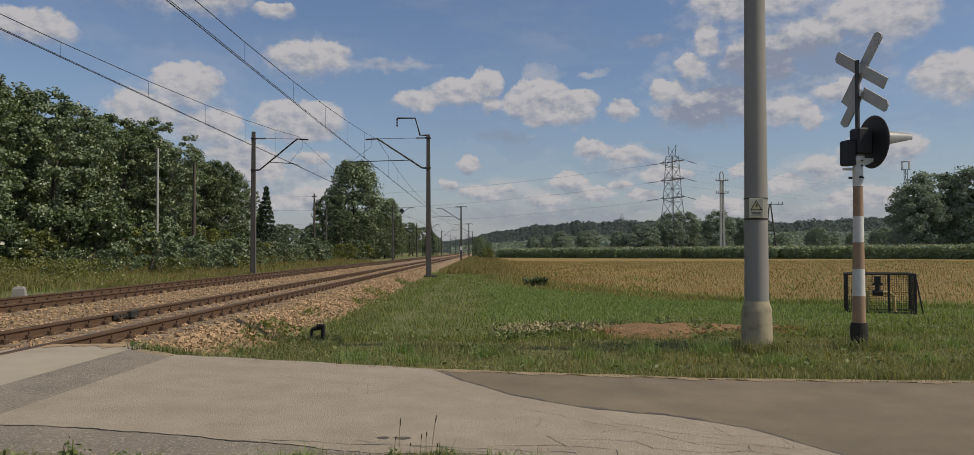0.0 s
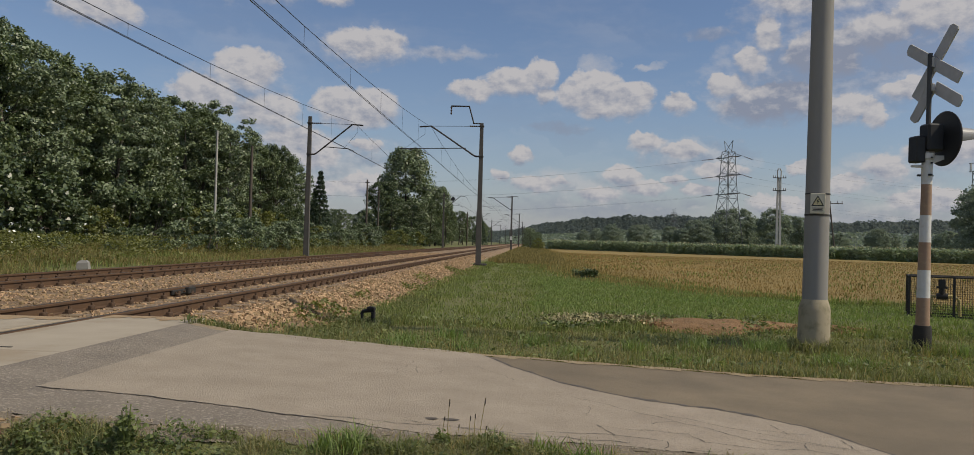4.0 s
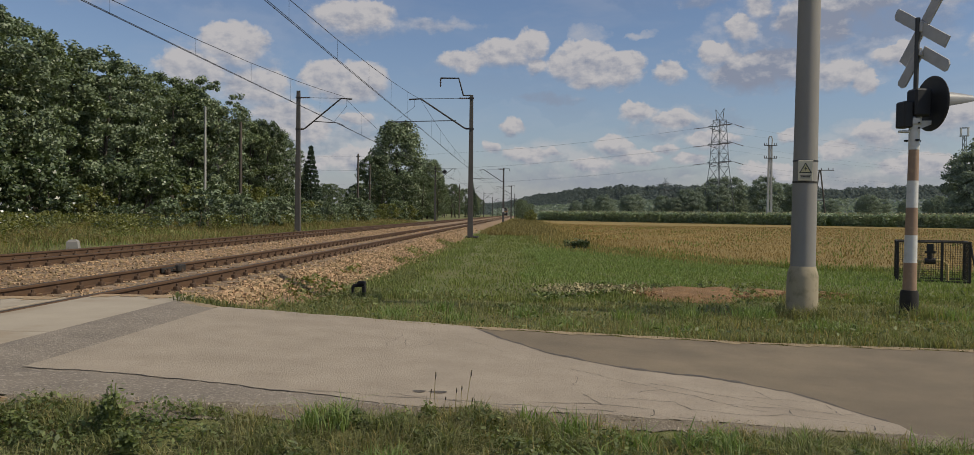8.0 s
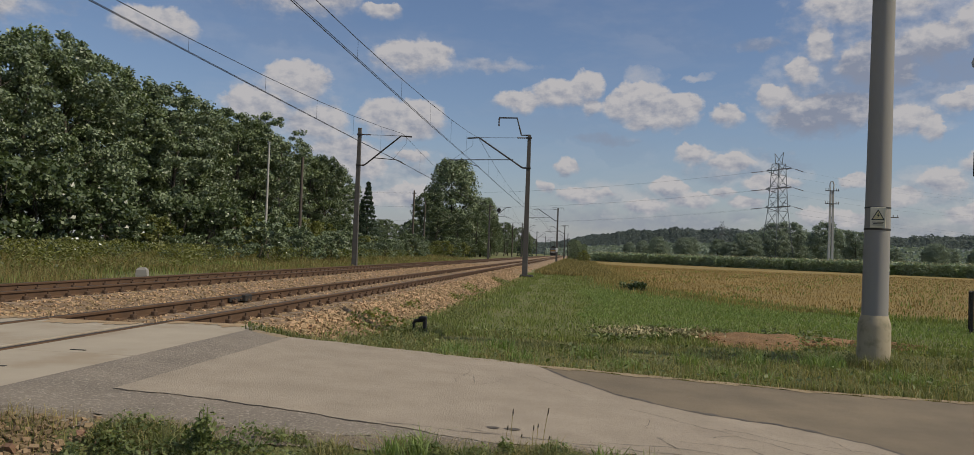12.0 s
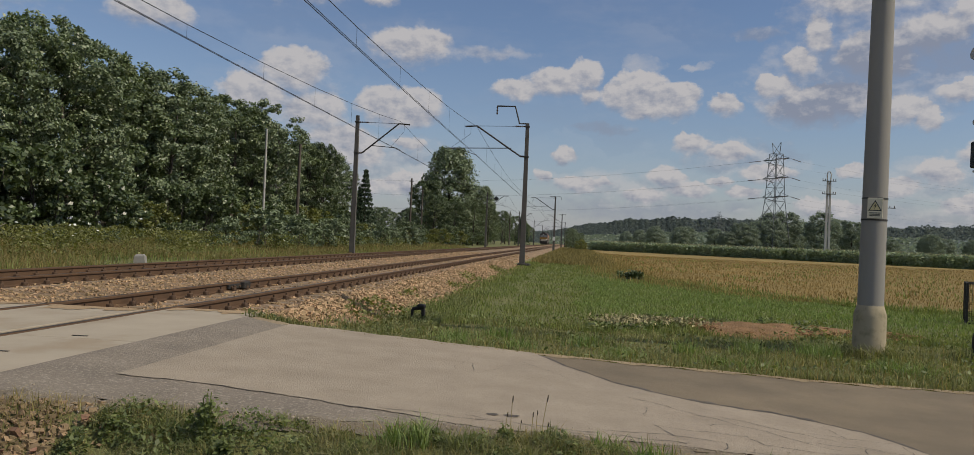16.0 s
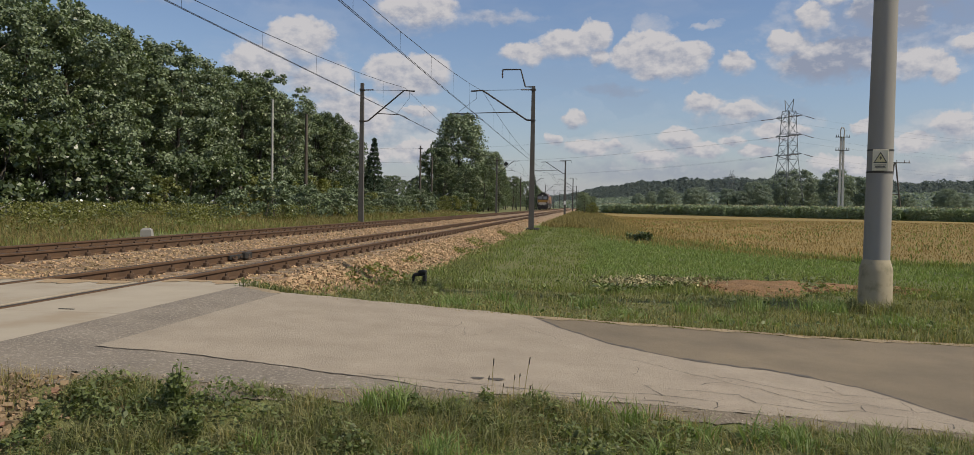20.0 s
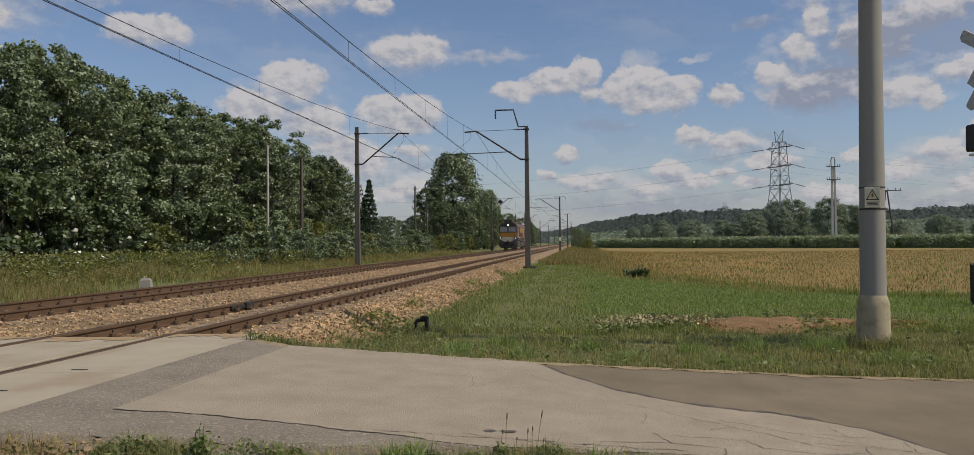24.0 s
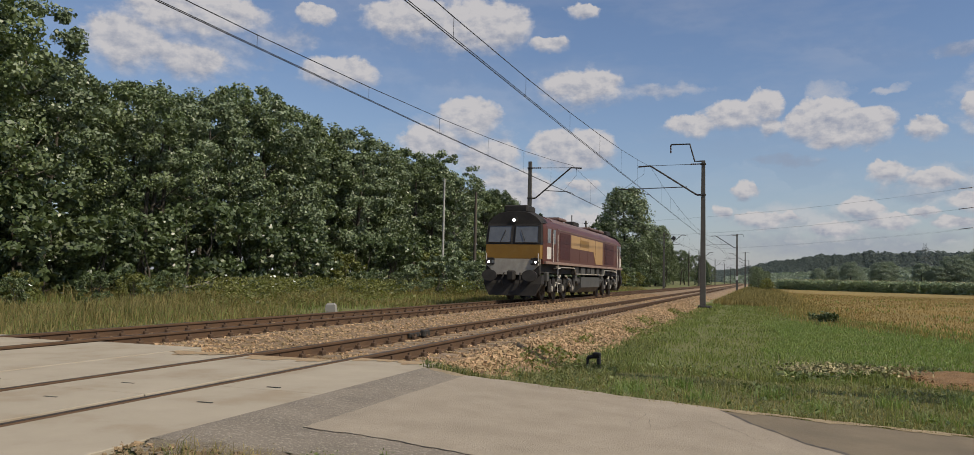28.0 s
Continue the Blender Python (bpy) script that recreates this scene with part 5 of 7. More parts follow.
def tree_kind(name, H, R, n_clump, per, leaf, mat, bark="bark", low=0.12, seed=1, lean=0.0, size_k=1.0, stems=1, limbs=13):
    """A tree at the origin, far under the ground until it is copied: trunk, limbs and a crown of leaves in uneven clumps."""
    r = random.Random(seed)
    t = thing("tree", "", "tree", pose(0, 0, 0))
    ends = []
    for st in range(stems):
        ox = 0 if stems == 1 else r.uniform(-0.5, 0.5)
        g = Geo()
        pts, x, y = [], ox, 0.0
        for k in range(8):
            pts.append((x, y, H * 0.86 * k / 7 - 0.15))
            x, y = x + r.uniform(-0.18, 0.18) + lean * 0.2, y + r.uniform(-0.18, 0.18)
        rad = [0.017 * H * (1 - 0.11 * k) for k in range(8)]
        g.tube(pts, rad, 8)
        part("trunk", g, M[bark], t, smooth=True)
        for k in range(limbs if stems == 1 else max(2, limbs * 3 // (4 * stems))):
            f = r.uniform(low + 0.12, 0.95)
            i = min(int(f * 7), 6)
            p0 = Vector(pts[i]).lerp(Vector(pts[i + 1]), f * 7 - i)
            a = r.uniform(0, math.tau)
            reach = R * r.uniform(0.55, 0.95) * (1 - 0.35 * max(f - 0.5, 0) * 2)
            p1 = p0 + Vector((math.cos(a) * reach * 0.5, math.sin(a) * reach * 0.5, reach * 0.28))
            p2 = p0 + Vector((math.cos(a) * reach, math.sin(a) * reach, reach * r.uniform(0.3, 0.8)))
            if p2.z > H:
                p2.z = H * 0.97
            part("limb", Geo().tube([p0, p1, p2], [0.006 * H * (1.2 - f), 0.004 * H * (1.2 - f), 0.012], 5), M[bark], t)
            ends += [p2, p1.lerp(p2, 0.6)]
    cs = [np.array(e) for e in ends]
    while len(cs) < n_clump:
        f = r.random() ** 0.8
        z = H * (low + (1 - low) * f)
        w = R * math.sqrt(max(0.03, 1 - (abs(f - 0.42) / 0.62) ** 2)) * r.uniform(0.6, 1.0)
        a = r.uniform(0, math.tau)
        cs.append(np.array((w * math.cos(a) + lean * f, w * math.sin(a), z)))
    cs = np.array(cs)
    sig = R * 0.118 * rng.uniform(0.7, 1.4, len(cs)) * size_k
    away = unit(len(cs) * per)
    pts = np.repeat(cs, per, 0) + away * (rng.random(len(cs) * per) ** 0.38)[:, None] * np.repeat(sig, per)[:, None] * np.array([1.3, 1.3, 0.85])
    pts[:, 2] = np.maximum(pts[:, 2], 0.15)
    whole = cs - np.array([0, 0, H * 0.45])
    whole /= np.linalg.norm(whole, axis=1, keepdims=True) + 1e-6
    part("crown", leaf_mesh("crown", pts, leaf, M[mat], aspect=0.72, face=away * 0.9 + np.repeat(whole, per, 0) * 0.35 + np.array([0, 0, 0.3])), None, t)
    return t


def spruce_kind(H, R, seed=3):
    t = thing("spruce_tree", "", "tree", pose(0, 0, 0))
    part("trunk", Geo().tube([(0, 0, -0.1), (0, 0, H * 0.97)], [0.014 * H, 0.02], 8), M["bark"], t)
    pts = []
    n = 5200
    f = rng.random(n) ** 0.75
    tier = np.floor(f * 17) / 17
    w = R * (1 - tier * 0.97) * (0.35 + 0.65 * rng.random(n) ** 0.5)
    a = np.floor(rng.random(n) * 9) / 9 * math.tau + tier * 40 + rng.normal(0, 0.13, n)
    pts = np.stack([w * np.cos(a), w * np.sin(a), H * (0.05 + 0.94 * tier) - w * 0.30 + rng.normal(0, 0.1, n)], 1)
    part("crown", leaf_mesh("crown", pts, np.full(n, 0.42), M["needle"], aspect=0.35), None, t)
    return t


KINDS = dict(
    robinia=tree_kind("robinia", 12.7, 4.0, 150, 112, 0.205, "leaf", low=0.22, seed=1, size_k=0.95),
    robinia2=tree_kind("robinia2", 12.4, 3.9, 140, 112, 0.205, "leaf", low=0.16, seed=2, lean=0.5, stems=2, size_k=0.95),
    maple=tree_kind("maple", 12.5, 4.1, 150, 108, 0.215, "leaf_b", seed=4, size_k=1.0),
    ash=tree_kind("ash", 13.3, 3.3, 120, 90, 0.21, "leaf_silver", bark="birch", low=0.34, seed=5, size_k=0.9),
    willow=tree_kind("willow", 12.2, 3.9, 150, 108, 0.21, "leaf_silver", low=0.16, seed=6, size_k=0.95),
    elder=tree_kind("elder", 4.2, 2.2, 55, 66, 0.24, "leaf_b", low=0.02, seed=7, stems=3, limbs=8, size_k=1.3),
    thorn=tree_kind("thorn", 3.4, 2.0, 48, 66, 0.22, "leaf_c", low=0.02, seed=8, stems=3, limbs=8, size_k=1.3),
    knotweed=tree_kind("knotweed", 2.6, 1.5, 50, 46, 0.20, "leaf_silver", low=0.02, seed=12, stems=3, limbs=4, size_k=1.2),
    poplar=tree_kind("poplar", 17.0, 4.5, 250, 96, 0.40, "leaf_silver", low=0.03, seed=9, lean=-0.3, size_k=1.9),
    broad=tree_kind("broad", 19.0, 7.5, 170, 72, 0.62, "hazy_leaf", low=0.03, seed=10, size_k=1.35),
)
KINDS["spruce"] = spruce_kind(10.0, 2.2)
used = set()


def plant(kind, x, y, label, s=1.0, rz=None, category="tree", group="", name=None):
    """Sets a tree of a kind at a place; the first of a kind is the one built, the rest are copies."""
    src = KINDS[kind]
    m = pose(x, y, float(ground_z(x, y)) - 0.05, 0, 0, rng.uniform(0, 360) if rz is None else rz)
    if kind not in used:
        used.add(kind)
        src.matrix_basis = m
        ob = src
    else:
        ob = copy_thing(src, m)
    ob.scale = (s * rng.uniform(0.92, 1.1), s * rng.uniform(0.92, 1.1), s)
    if name:
        ob.name = name
    return tagged(ob, label, category, group)


LAB = {"robinia": "leafy robinia at the edge of a dense wood", "robinia2": "forked robinia leaning from a dense wood", "maple": "dark dense maple at the edge of a wood",
       "ash": "slender ash with pale trunk and airy crown", "willow": "silvery willow with wind-turned leaves"}
# the wood along the railway
row = ["robinia", "maple", "robinia2", "robinia", "willow", "maple", "robinia", "ash", "robinia2"]
near_row, far_row = ["maple", "robinia", "maple", "robinia2", "maple"], ["willow", "robinia", "willow", "robinia2", "willow"]
k = 0


def wood_height(y):
    """How the height of the wood rises and falls along the railway."""
    return float(np.interp(y, [6, 28, 31, 34, 38, 42, 47, 53, 58, 76, 84, 100], [1.0, 0.95, 0.89, 0.83, 0.87, 0.99, 1.06, 1.03, 1.0, 1.0, 0.91, 0.9]))


for y in np.arange(6, 101, 3.5):
    kd = (near_row if y < 33 else far_row)[k % 5]
    k += 1
    sc = wood_height(y) * float(rng.uniform(0.97, 1.04))
    plant(kd, -30.5 + rng.uniform(-1.6, 1.2), y + rng.uniform(-1, 1), LAB[kd], sc, group="trees of the wood")
for y in np.arange(8, 108, 5.0):
    kd = row[(k * 5 + 2) % len(row)]
    k += 1
    plant(kd, -36.5 + rng.uniform(-1.8, 1.8), y + rng.uniform(-1.5, 1.5), LAB[kd], wood_height(y) * float(rng.uniform(0.98, 1.1)), group="trees of the wood")
for y in np.arange(10, 112, 8.0):
    plant("maple", -43 + rng.uniform(-2, 2), y, "dark maple deep inside the wood", wood_height(y) * float(rng.uniform(0.95, 1.05)), group="trees of the wood")
plant("ash", -27.6, 72.2, "tall slender ash standing out above the wood", 0.99, group="trees of the wood")
plant("robinia", -27.6, 21.5, "tall leafy robinia standing forward of the wood", 0.98, group="trees of the wood")
plant("ash", -27.8, 25.5, "tall ash with pale trunk at the wood's edge", 0.9, group="trees of the wood")
for y in np.arange(9, 100, 3.4):
    kd = "elder" if rng.random() < 0.7 else "thorn"
    plant(kd, -27.2 + rng.uniform(-1.3, 1.0), y + rng.uniform(-1, 1), "dense elder bush under the trees" if kd == "elder" else "yellowish green thorn bush under the trees", float(rng.uniform(0.75, 1.2)), category="bush", group="bushes under the trees", name="bush")
for y in np.arange(7, 62, 3.0):
    plant("elder", -33.6 + rng.uniform(-0.8, 0.8), y + rng.uniform(-0.8, 0.8), "shaded elder bush inside the wood", float(rng.uniform(0.9, 1.25)), category="bush", group="bushes inside the wood", name="bush")
# low bushes that step out of the wood onto the bank
for i in range(30):
    y = 20 + 1.6 * i + rng.uniform(-1, 1)
    kd = ("elder", "thorn", "knotweed")[i % 3]
    plant(kd, -24.6 + rng.uniform(-1.2, 2.2) + 0.03 * (y - 20), y, "low leafy bush at the foot of the wood", float(rng.uniform(0.2, 0.36)), category="bush", group="low bushes on the bank", name="bush")
# pale-leaved knotweed at the foot of the bank
for i in range(26):
    y = 46 + 2.3 * i + rng.uniform(-1, 1)
    plant("knotweed", -18.2 - 0.03 * (y - 50) + rng.uniform(-1.6, 1.2), y, "pale-leaved knotweed thicket on the railway bank", float(rng.uniform(0.6, 1.0)), category="bush", group="knotweed on the bank", name="bush")
# bushes on the far bank beyond the mast
for i in range(24):
    y = 66 + 5.2 * i + rng.uniform(-2, 2)
    plant("thorn" if i % 3 else "elder", -19.0 - 0.02 * (y - 60) + rng.uniform(-2.5, 2.0), y, "low scrub bush on the weedy railway bank", float(rng.uniform(0.45, 0.8)), category="bush", group="scrub on the bank", name="bush")
# the lone poplar group past the second masts
plant("poplar", -23.9, 156, "tall ragged poplar rising above smaller trees", 1.1, 40)
plant("maple", -27.9, 88, "dark rounded tree at the end of the wood", 0.89, group="trees of the wood").scale = (0.66, 0.66, 0.89)
plant("poplar", -19.5, 166, "ragged poplar beside a taller one", 0.72, 200)
for x, y, s in ((-27.5, 150, 0.95), (-25, 145, 0.72), (-18.5, 150, 0.70), (-29.5, 158, 0.8), (-21, 143, 0.62), (-16.8, 160, 0.62)):
    plant("maple", x, y, "dark rounded tree below the poplar", s, group="trees round the poplar")
plant("spruce", -26.3, 100.5, "dark pointed spruce beside the wood", 1.0, category="tree", name="spruce_tree")
plant("spruce", -30.5, 113, "dark pointed spruce beside the wood", 0.85, category="tree", name="spruce_tree")
plant("spruce", -13.8, 222, "dark spruce far along the track", 1.05, category="tree", name="spruce_tree")
for i in range(26):
    y = 190 + 9 * i
    plant("maple" if i % 2 else "robinia2", -20.5 - 0.02 * (y - 190) + rng.uniform(-5, 4) - (8 if i % 3 == 0 else 0), y, "tree of the far hedge along the railway", float(rng.uniform(0.5, 0.85)), group="trees of the far hedge")
for i in range(14):
    plant("maple" if i % 3 else "willow", -75 + 4.2 * i + rng.uniform(-2, 2), 225 + rng.uniform(-15, 25), "low tree of a distant grove", float(rng.uniform(0.55, 0.8)), group="trees of a distant grove")
# low thicket between the wood and the poplar
for i in range(9):
    plant("maple" if i % 2 else "willow", -45.5 + 1.9 * i + rng.uniform(-0.6, 0.6), 150 + rng.uniform(-6, 6), "low dark tree of a thicket behind the railway", float(rng.uniform(0.38, 0.52)), group="trees of a thicket")
# scrub on the field side far along the track
for i in range(22):
    y = 162 + 8.5 * i
    plant("willow" if i % 2 else "thorn", 0.4 + rng.uniform(-1.6, 2.4) + 0.006 * (y - 150), y, "pale green scrub beside the railway", float(0.32 + 0.18 * rng.random()) if i % 2 else float(rng.uniform(0.4, 0.8)), category="bush", group="scrub beside the field", name="bush")
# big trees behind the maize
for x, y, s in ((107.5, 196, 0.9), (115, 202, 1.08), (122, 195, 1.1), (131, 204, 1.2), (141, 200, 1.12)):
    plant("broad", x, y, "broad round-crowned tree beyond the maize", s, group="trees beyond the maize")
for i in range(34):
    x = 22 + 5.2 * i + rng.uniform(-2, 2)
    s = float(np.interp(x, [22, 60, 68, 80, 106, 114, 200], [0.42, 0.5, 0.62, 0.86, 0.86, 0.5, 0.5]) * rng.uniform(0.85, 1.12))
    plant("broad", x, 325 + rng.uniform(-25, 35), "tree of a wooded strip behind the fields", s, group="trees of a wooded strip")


def woods(name, line, n, leaf, mat, label):
    """A far wooded ridge: a rounded bank covered with many leaf clumps. line: x, y, height of its crest."""
    xs = np.array([p[0] for p in line], float)
    ys = np.array([p[1] for p in line], float)
    hs = np.array([p[2] for p in line], float)
    t = rng.random(n) * (len(line) - 1)
    ix = np.arange(len(line))
    x, y, h = np.interp(t, ix, xs), np.interp(t, ix, ys), np.interp(t, ix, hs)
    crest = h * (0.955 + 0.03 * np.sin(x * 0.13) + 0.02 * np.sin(x * 0.41 + 1) + 0.015 * np.sin(x * 1.1))
    f = rng.random(n)
    z = crest * f ** 0.8 - 0.5
    y = y + (f - 1) * 60 * rng.uniform(0.9, 1.0, n)
    me = leaf_mesh(name, np.stack([x, y, z], 1), np.full(n, leaf), M[mat], aspect=0.9, up=0.5)
    ob = solo(name, me, None, label, "woods", kind="stuff")
    q = np.linspace(0, len(line) - 1, 160)
    X, Y, Hh = np.interp(q, ix, xs), np.interp(q, ix, ys), np.interp(q, ix, hs)
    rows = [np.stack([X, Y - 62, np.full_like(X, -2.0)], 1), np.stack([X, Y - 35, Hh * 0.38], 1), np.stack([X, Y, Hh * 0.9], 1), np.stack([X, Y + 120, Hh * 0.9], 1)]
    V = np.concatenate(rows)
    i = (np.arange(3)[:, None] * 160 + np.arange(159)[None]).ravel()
    part("slope", np_mesh("slope", V, np.stack([i, i + 1, i + 161, i + 160], 1), M["hazy_hill_slope"]), None, ob)


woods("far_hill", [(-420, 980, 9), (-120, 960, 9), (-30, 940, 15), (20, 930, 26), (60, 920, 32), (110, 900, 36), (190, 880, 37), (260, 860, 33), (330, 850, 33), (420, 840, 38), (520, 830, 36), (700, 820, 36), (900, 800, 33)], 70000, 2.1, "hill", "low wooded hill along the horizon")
woods("far_wood", [(-20, 560, 5), (20, 540, 8), (60, 520, 11), (100, 500, 13), (150, 490, 14), (210, 490, 13), (300, 490, 15), (420, 480, 15), (560, 470, 16)], 16000, 2.2, "hazy_leaf", "dark distant wood behind the fields")


# ---- grass, crops, weeds ----
def blades(name, pts, h, w, mat, label, category="grass", lean=0.45, curl=0.5):
    """Many bent blades in one mesh: three triangles each."""
    n = len(pts)
    a = rng.uniform(0, math.tau, n)
    d = np.stack([np.cos(a), np.sin(a), np.zeros(n)], 1)
    b = rng.uniform(0, math.tau, n)
    s = np.stack([np.cos(b), np.sin(b), np.zeros(n)], 1) * (w * 0.5)[:, None]
    tilt = (np.abs(rng.normal(0, lean, n)))[:, None]
    H = h[:, None]
    up = np.array([0, 0, 1.0])
    mid = pts + up * H * 0.55 + d * H * 0.25 * tilt
    tip = pts + up * H * (1 - 0.25 * np.minimum(tilt, 1.5)) + d * H * (0.5 + curl) * tilt
    v = np.stack([pts - s, pts + s, mid - s * 0.75, mid + s * 0.75, tip], 1)
    tri = np.array([(0, 1, 3), (0, 3, 2), (2, 3, 4)])
    f = tri[None] + 5 * np.arange(n)[:, None, None]
    return solo(name, np_mesh(name, v.reshape(-1, 3), f.reshape(-1, 3), M[mat] if isinstance(mat, str) else mat), None, label, category, kind="stuff")


def on_ground(x, y, dz=-0.01):
    return np.stack([x, y, ground_z(x, y) + dz], 1)


def tufted(n, x0, x1, y0, y1, tufts, spread):
    cx, cy = rng.uniform(x0, x1, tufts), rng.uniform(y0, y1, tufts)
    i = rng.integers(0, tufts, n)
    return cx[i] + rng.normal(0, spread, n), cy[i] + rng.normal(0, spread, n), i


def off_soil(x, y):
    """Where grass grows: not on the bare soil patch."""
    e = ((x - 4.05) / 1.5) ** 2 + ((y - 16.7) / 1.2) ** 2 + 0.35 * np.sin(x * 5.1) * np.sin(y * 6.3)
    return e > 0.45 + 0.5 * np.sin(x * 11.0 + 2 * y) * np.sin(y * 13.0 - x)


def in_stubble(x, y):
    return (x > 3.0) & (y > field_near(x))


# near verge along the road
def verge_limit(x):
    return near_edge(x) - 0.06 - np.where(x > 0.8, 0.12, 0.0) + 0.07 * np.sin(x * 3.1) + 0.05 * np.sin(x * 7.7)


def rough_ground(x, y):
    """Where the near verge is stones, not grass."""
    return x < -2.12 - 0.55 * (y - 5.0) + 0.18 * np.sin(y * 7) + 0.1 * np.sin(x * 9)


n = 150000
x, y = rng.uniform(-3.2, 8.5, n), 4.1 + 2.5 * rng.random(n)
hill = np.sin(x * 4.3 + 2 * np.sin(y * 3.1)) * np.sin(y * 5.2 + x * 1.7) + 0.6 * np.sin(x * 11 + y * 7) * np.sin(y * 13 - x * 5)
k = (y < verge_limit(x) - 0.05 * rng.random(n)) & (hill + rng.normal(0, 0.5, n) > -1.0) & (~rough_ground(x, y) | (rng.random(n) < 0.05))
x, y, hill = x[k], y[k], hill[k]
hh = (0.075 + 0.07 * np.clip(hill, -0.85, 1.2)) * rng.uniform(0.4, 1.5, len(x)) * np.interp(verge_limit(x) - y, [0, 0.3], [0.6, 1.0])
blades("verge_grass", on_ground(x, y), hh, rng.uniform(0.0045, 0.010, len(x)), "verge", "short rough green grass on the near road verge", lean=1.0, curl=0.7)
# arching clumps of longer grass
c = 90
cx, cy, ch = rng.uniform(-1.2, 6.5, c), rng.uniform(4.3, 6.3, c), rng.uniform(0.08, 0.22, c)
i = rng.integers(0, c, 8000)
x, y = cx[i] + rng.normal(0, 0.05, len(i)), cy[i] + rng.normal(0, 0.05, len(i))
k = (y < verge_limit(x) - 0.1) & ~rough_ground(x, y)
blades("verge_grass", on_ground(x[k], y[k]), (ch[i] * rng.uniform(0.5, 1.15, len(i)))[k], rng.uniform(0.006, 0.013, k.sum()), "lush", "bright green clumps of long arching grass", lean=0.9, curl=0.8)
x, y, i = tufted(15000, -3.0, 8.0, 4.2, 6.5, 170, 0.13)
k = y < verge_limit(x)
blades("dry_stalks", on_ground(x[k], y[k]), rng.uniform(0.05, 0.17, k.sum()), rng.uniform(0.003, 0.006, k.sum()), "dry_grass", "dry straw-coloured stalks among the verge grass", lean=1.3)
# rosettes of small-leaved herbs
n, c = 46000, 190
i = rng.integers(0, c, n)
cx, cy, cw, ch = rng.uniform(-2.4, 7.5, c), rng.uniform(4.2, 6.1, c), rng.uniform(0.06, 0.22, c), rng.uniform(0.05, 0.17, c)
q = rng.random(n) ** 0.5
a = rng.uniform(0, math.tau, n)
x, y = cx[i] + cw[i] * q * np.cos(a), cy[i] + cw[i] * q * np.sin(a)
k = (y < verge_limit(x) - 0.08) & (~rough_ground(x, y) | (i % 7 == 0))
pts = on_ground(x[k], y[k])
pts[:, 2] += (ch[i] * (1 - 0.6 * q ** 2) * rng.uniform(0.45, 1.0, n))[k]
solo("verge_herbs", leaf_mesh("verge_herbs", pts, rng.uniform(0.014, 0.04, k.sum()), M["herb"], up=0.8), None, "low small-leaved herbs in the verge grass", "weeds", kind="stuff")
n = 7000
x, y = rng.uniform(-2.2, 12, n), 10.4 + 7.5 * rng.random(n)
k = off_soil(x, y) & (np.sin(x * 1.7) * np.sin(y * 1.9 + x) > 0.05)
pts = on_ground(x[k], y[k])
pts[:, 2] += rng.uniform(0.02, 0.13, k.sum())
solo("verge_herbs", leaf_mesh("verge_herbs", pts, np.full(k.sum(), 0.07), M["herb"], up=0.9), None, "clumps of broad-leaved herbs in the grass", "weeds", kind="stuff")
# far verge, between road and meadow
n = 95000
x, y = rng.uniform(-3.3, 15, n), 10.3 + 6.2 * rng.random(n) ** 1.25
k = (y > far_edge(x) + 0.02 + 0.1 * np.abs(np.sin(x * 5.3) * np.sin(x * 2.2))) & off_soil(x, y) & ((x > -2.5 + 0.25 * np.sin(y * 2)) | (rng.random(n) < 0.35))
x, y = x[k], y[k]
patch = 0.6 + 0.5 * np.clip(np.sin(x * 1.9 + 1) * np.sin(y * 2.3 + x) + 0.4, 0, 1)
blades("verge_grass", on_ground(x, y), rng.uniform(0.06, 0.19, len(x)) * patch * np.interp(y, [10.2, 11.6, 13.0], [0.8, 1.0, 0.62]), rng.uniform(0.008, 0.015, len(x)), "verge", "uneven green grass between road and meadow", lean=0.85)
n = 4500
x, y = rng.uniform(-3.3, 15, n), 10.25 + 5.5 * rng.random(n) ** 1.5
k = off_soil(x, y) & (y > far_edge(x) + 0.02)
blades("dry_stalks", on_ground(x[k], y[k]), rng.uniform(0.08, 0.26, k.sum()), rng.uniform(0.005, 0.009, k.sum()), "dry_grass", "dry stalks in the verge grass", lean=0.6)
# grass and herbs that creep up the ballast shoulder
n = 26000
y = 10.5 + 13 * rng.random(n) ** 1.5
x = -1.9 - 1.9 * rng.random(n)
k = x > np.maximum(-3.6, np.interp(y, [10.5, 11.5, 13.0, 16.0, 24.0], [-3.5, -3.6, -3.25, -2.75, -2.4])) + 0.18 * np.sin(y * 3.1) + rng.normal(0, 0.22, n)
x, y = x[k], y[k]
z = np.where(y < 11.1, ground_z(x, y), np.maximum(ballast_z(x, y), ground_z(x, y)))
blades("shoulder_grass", np.stack([x, y, z - 0.01], 1), rng.uniform(0.05, 0.18, len(x)), rng.uniform(0.008, 0.015, len(x)), "verge", "tufts of grass creeping up the ballast shoulder", lean=0.9)
k = rng.random(len(x)) < 0.28
pts = np.stack([x[k], y[k], z[k] + rng.uniform(0.01, 0.10, k.sum())], 1)
solo("shoulder_herbs", leaf_mesh("shoulder_herbs", pts, rng.uniform(0.03, 0.075, k.sum()), M["herb"], up=0.9), None, "small green herbs among the shoulder's stones", "weeds", kind="stuff")
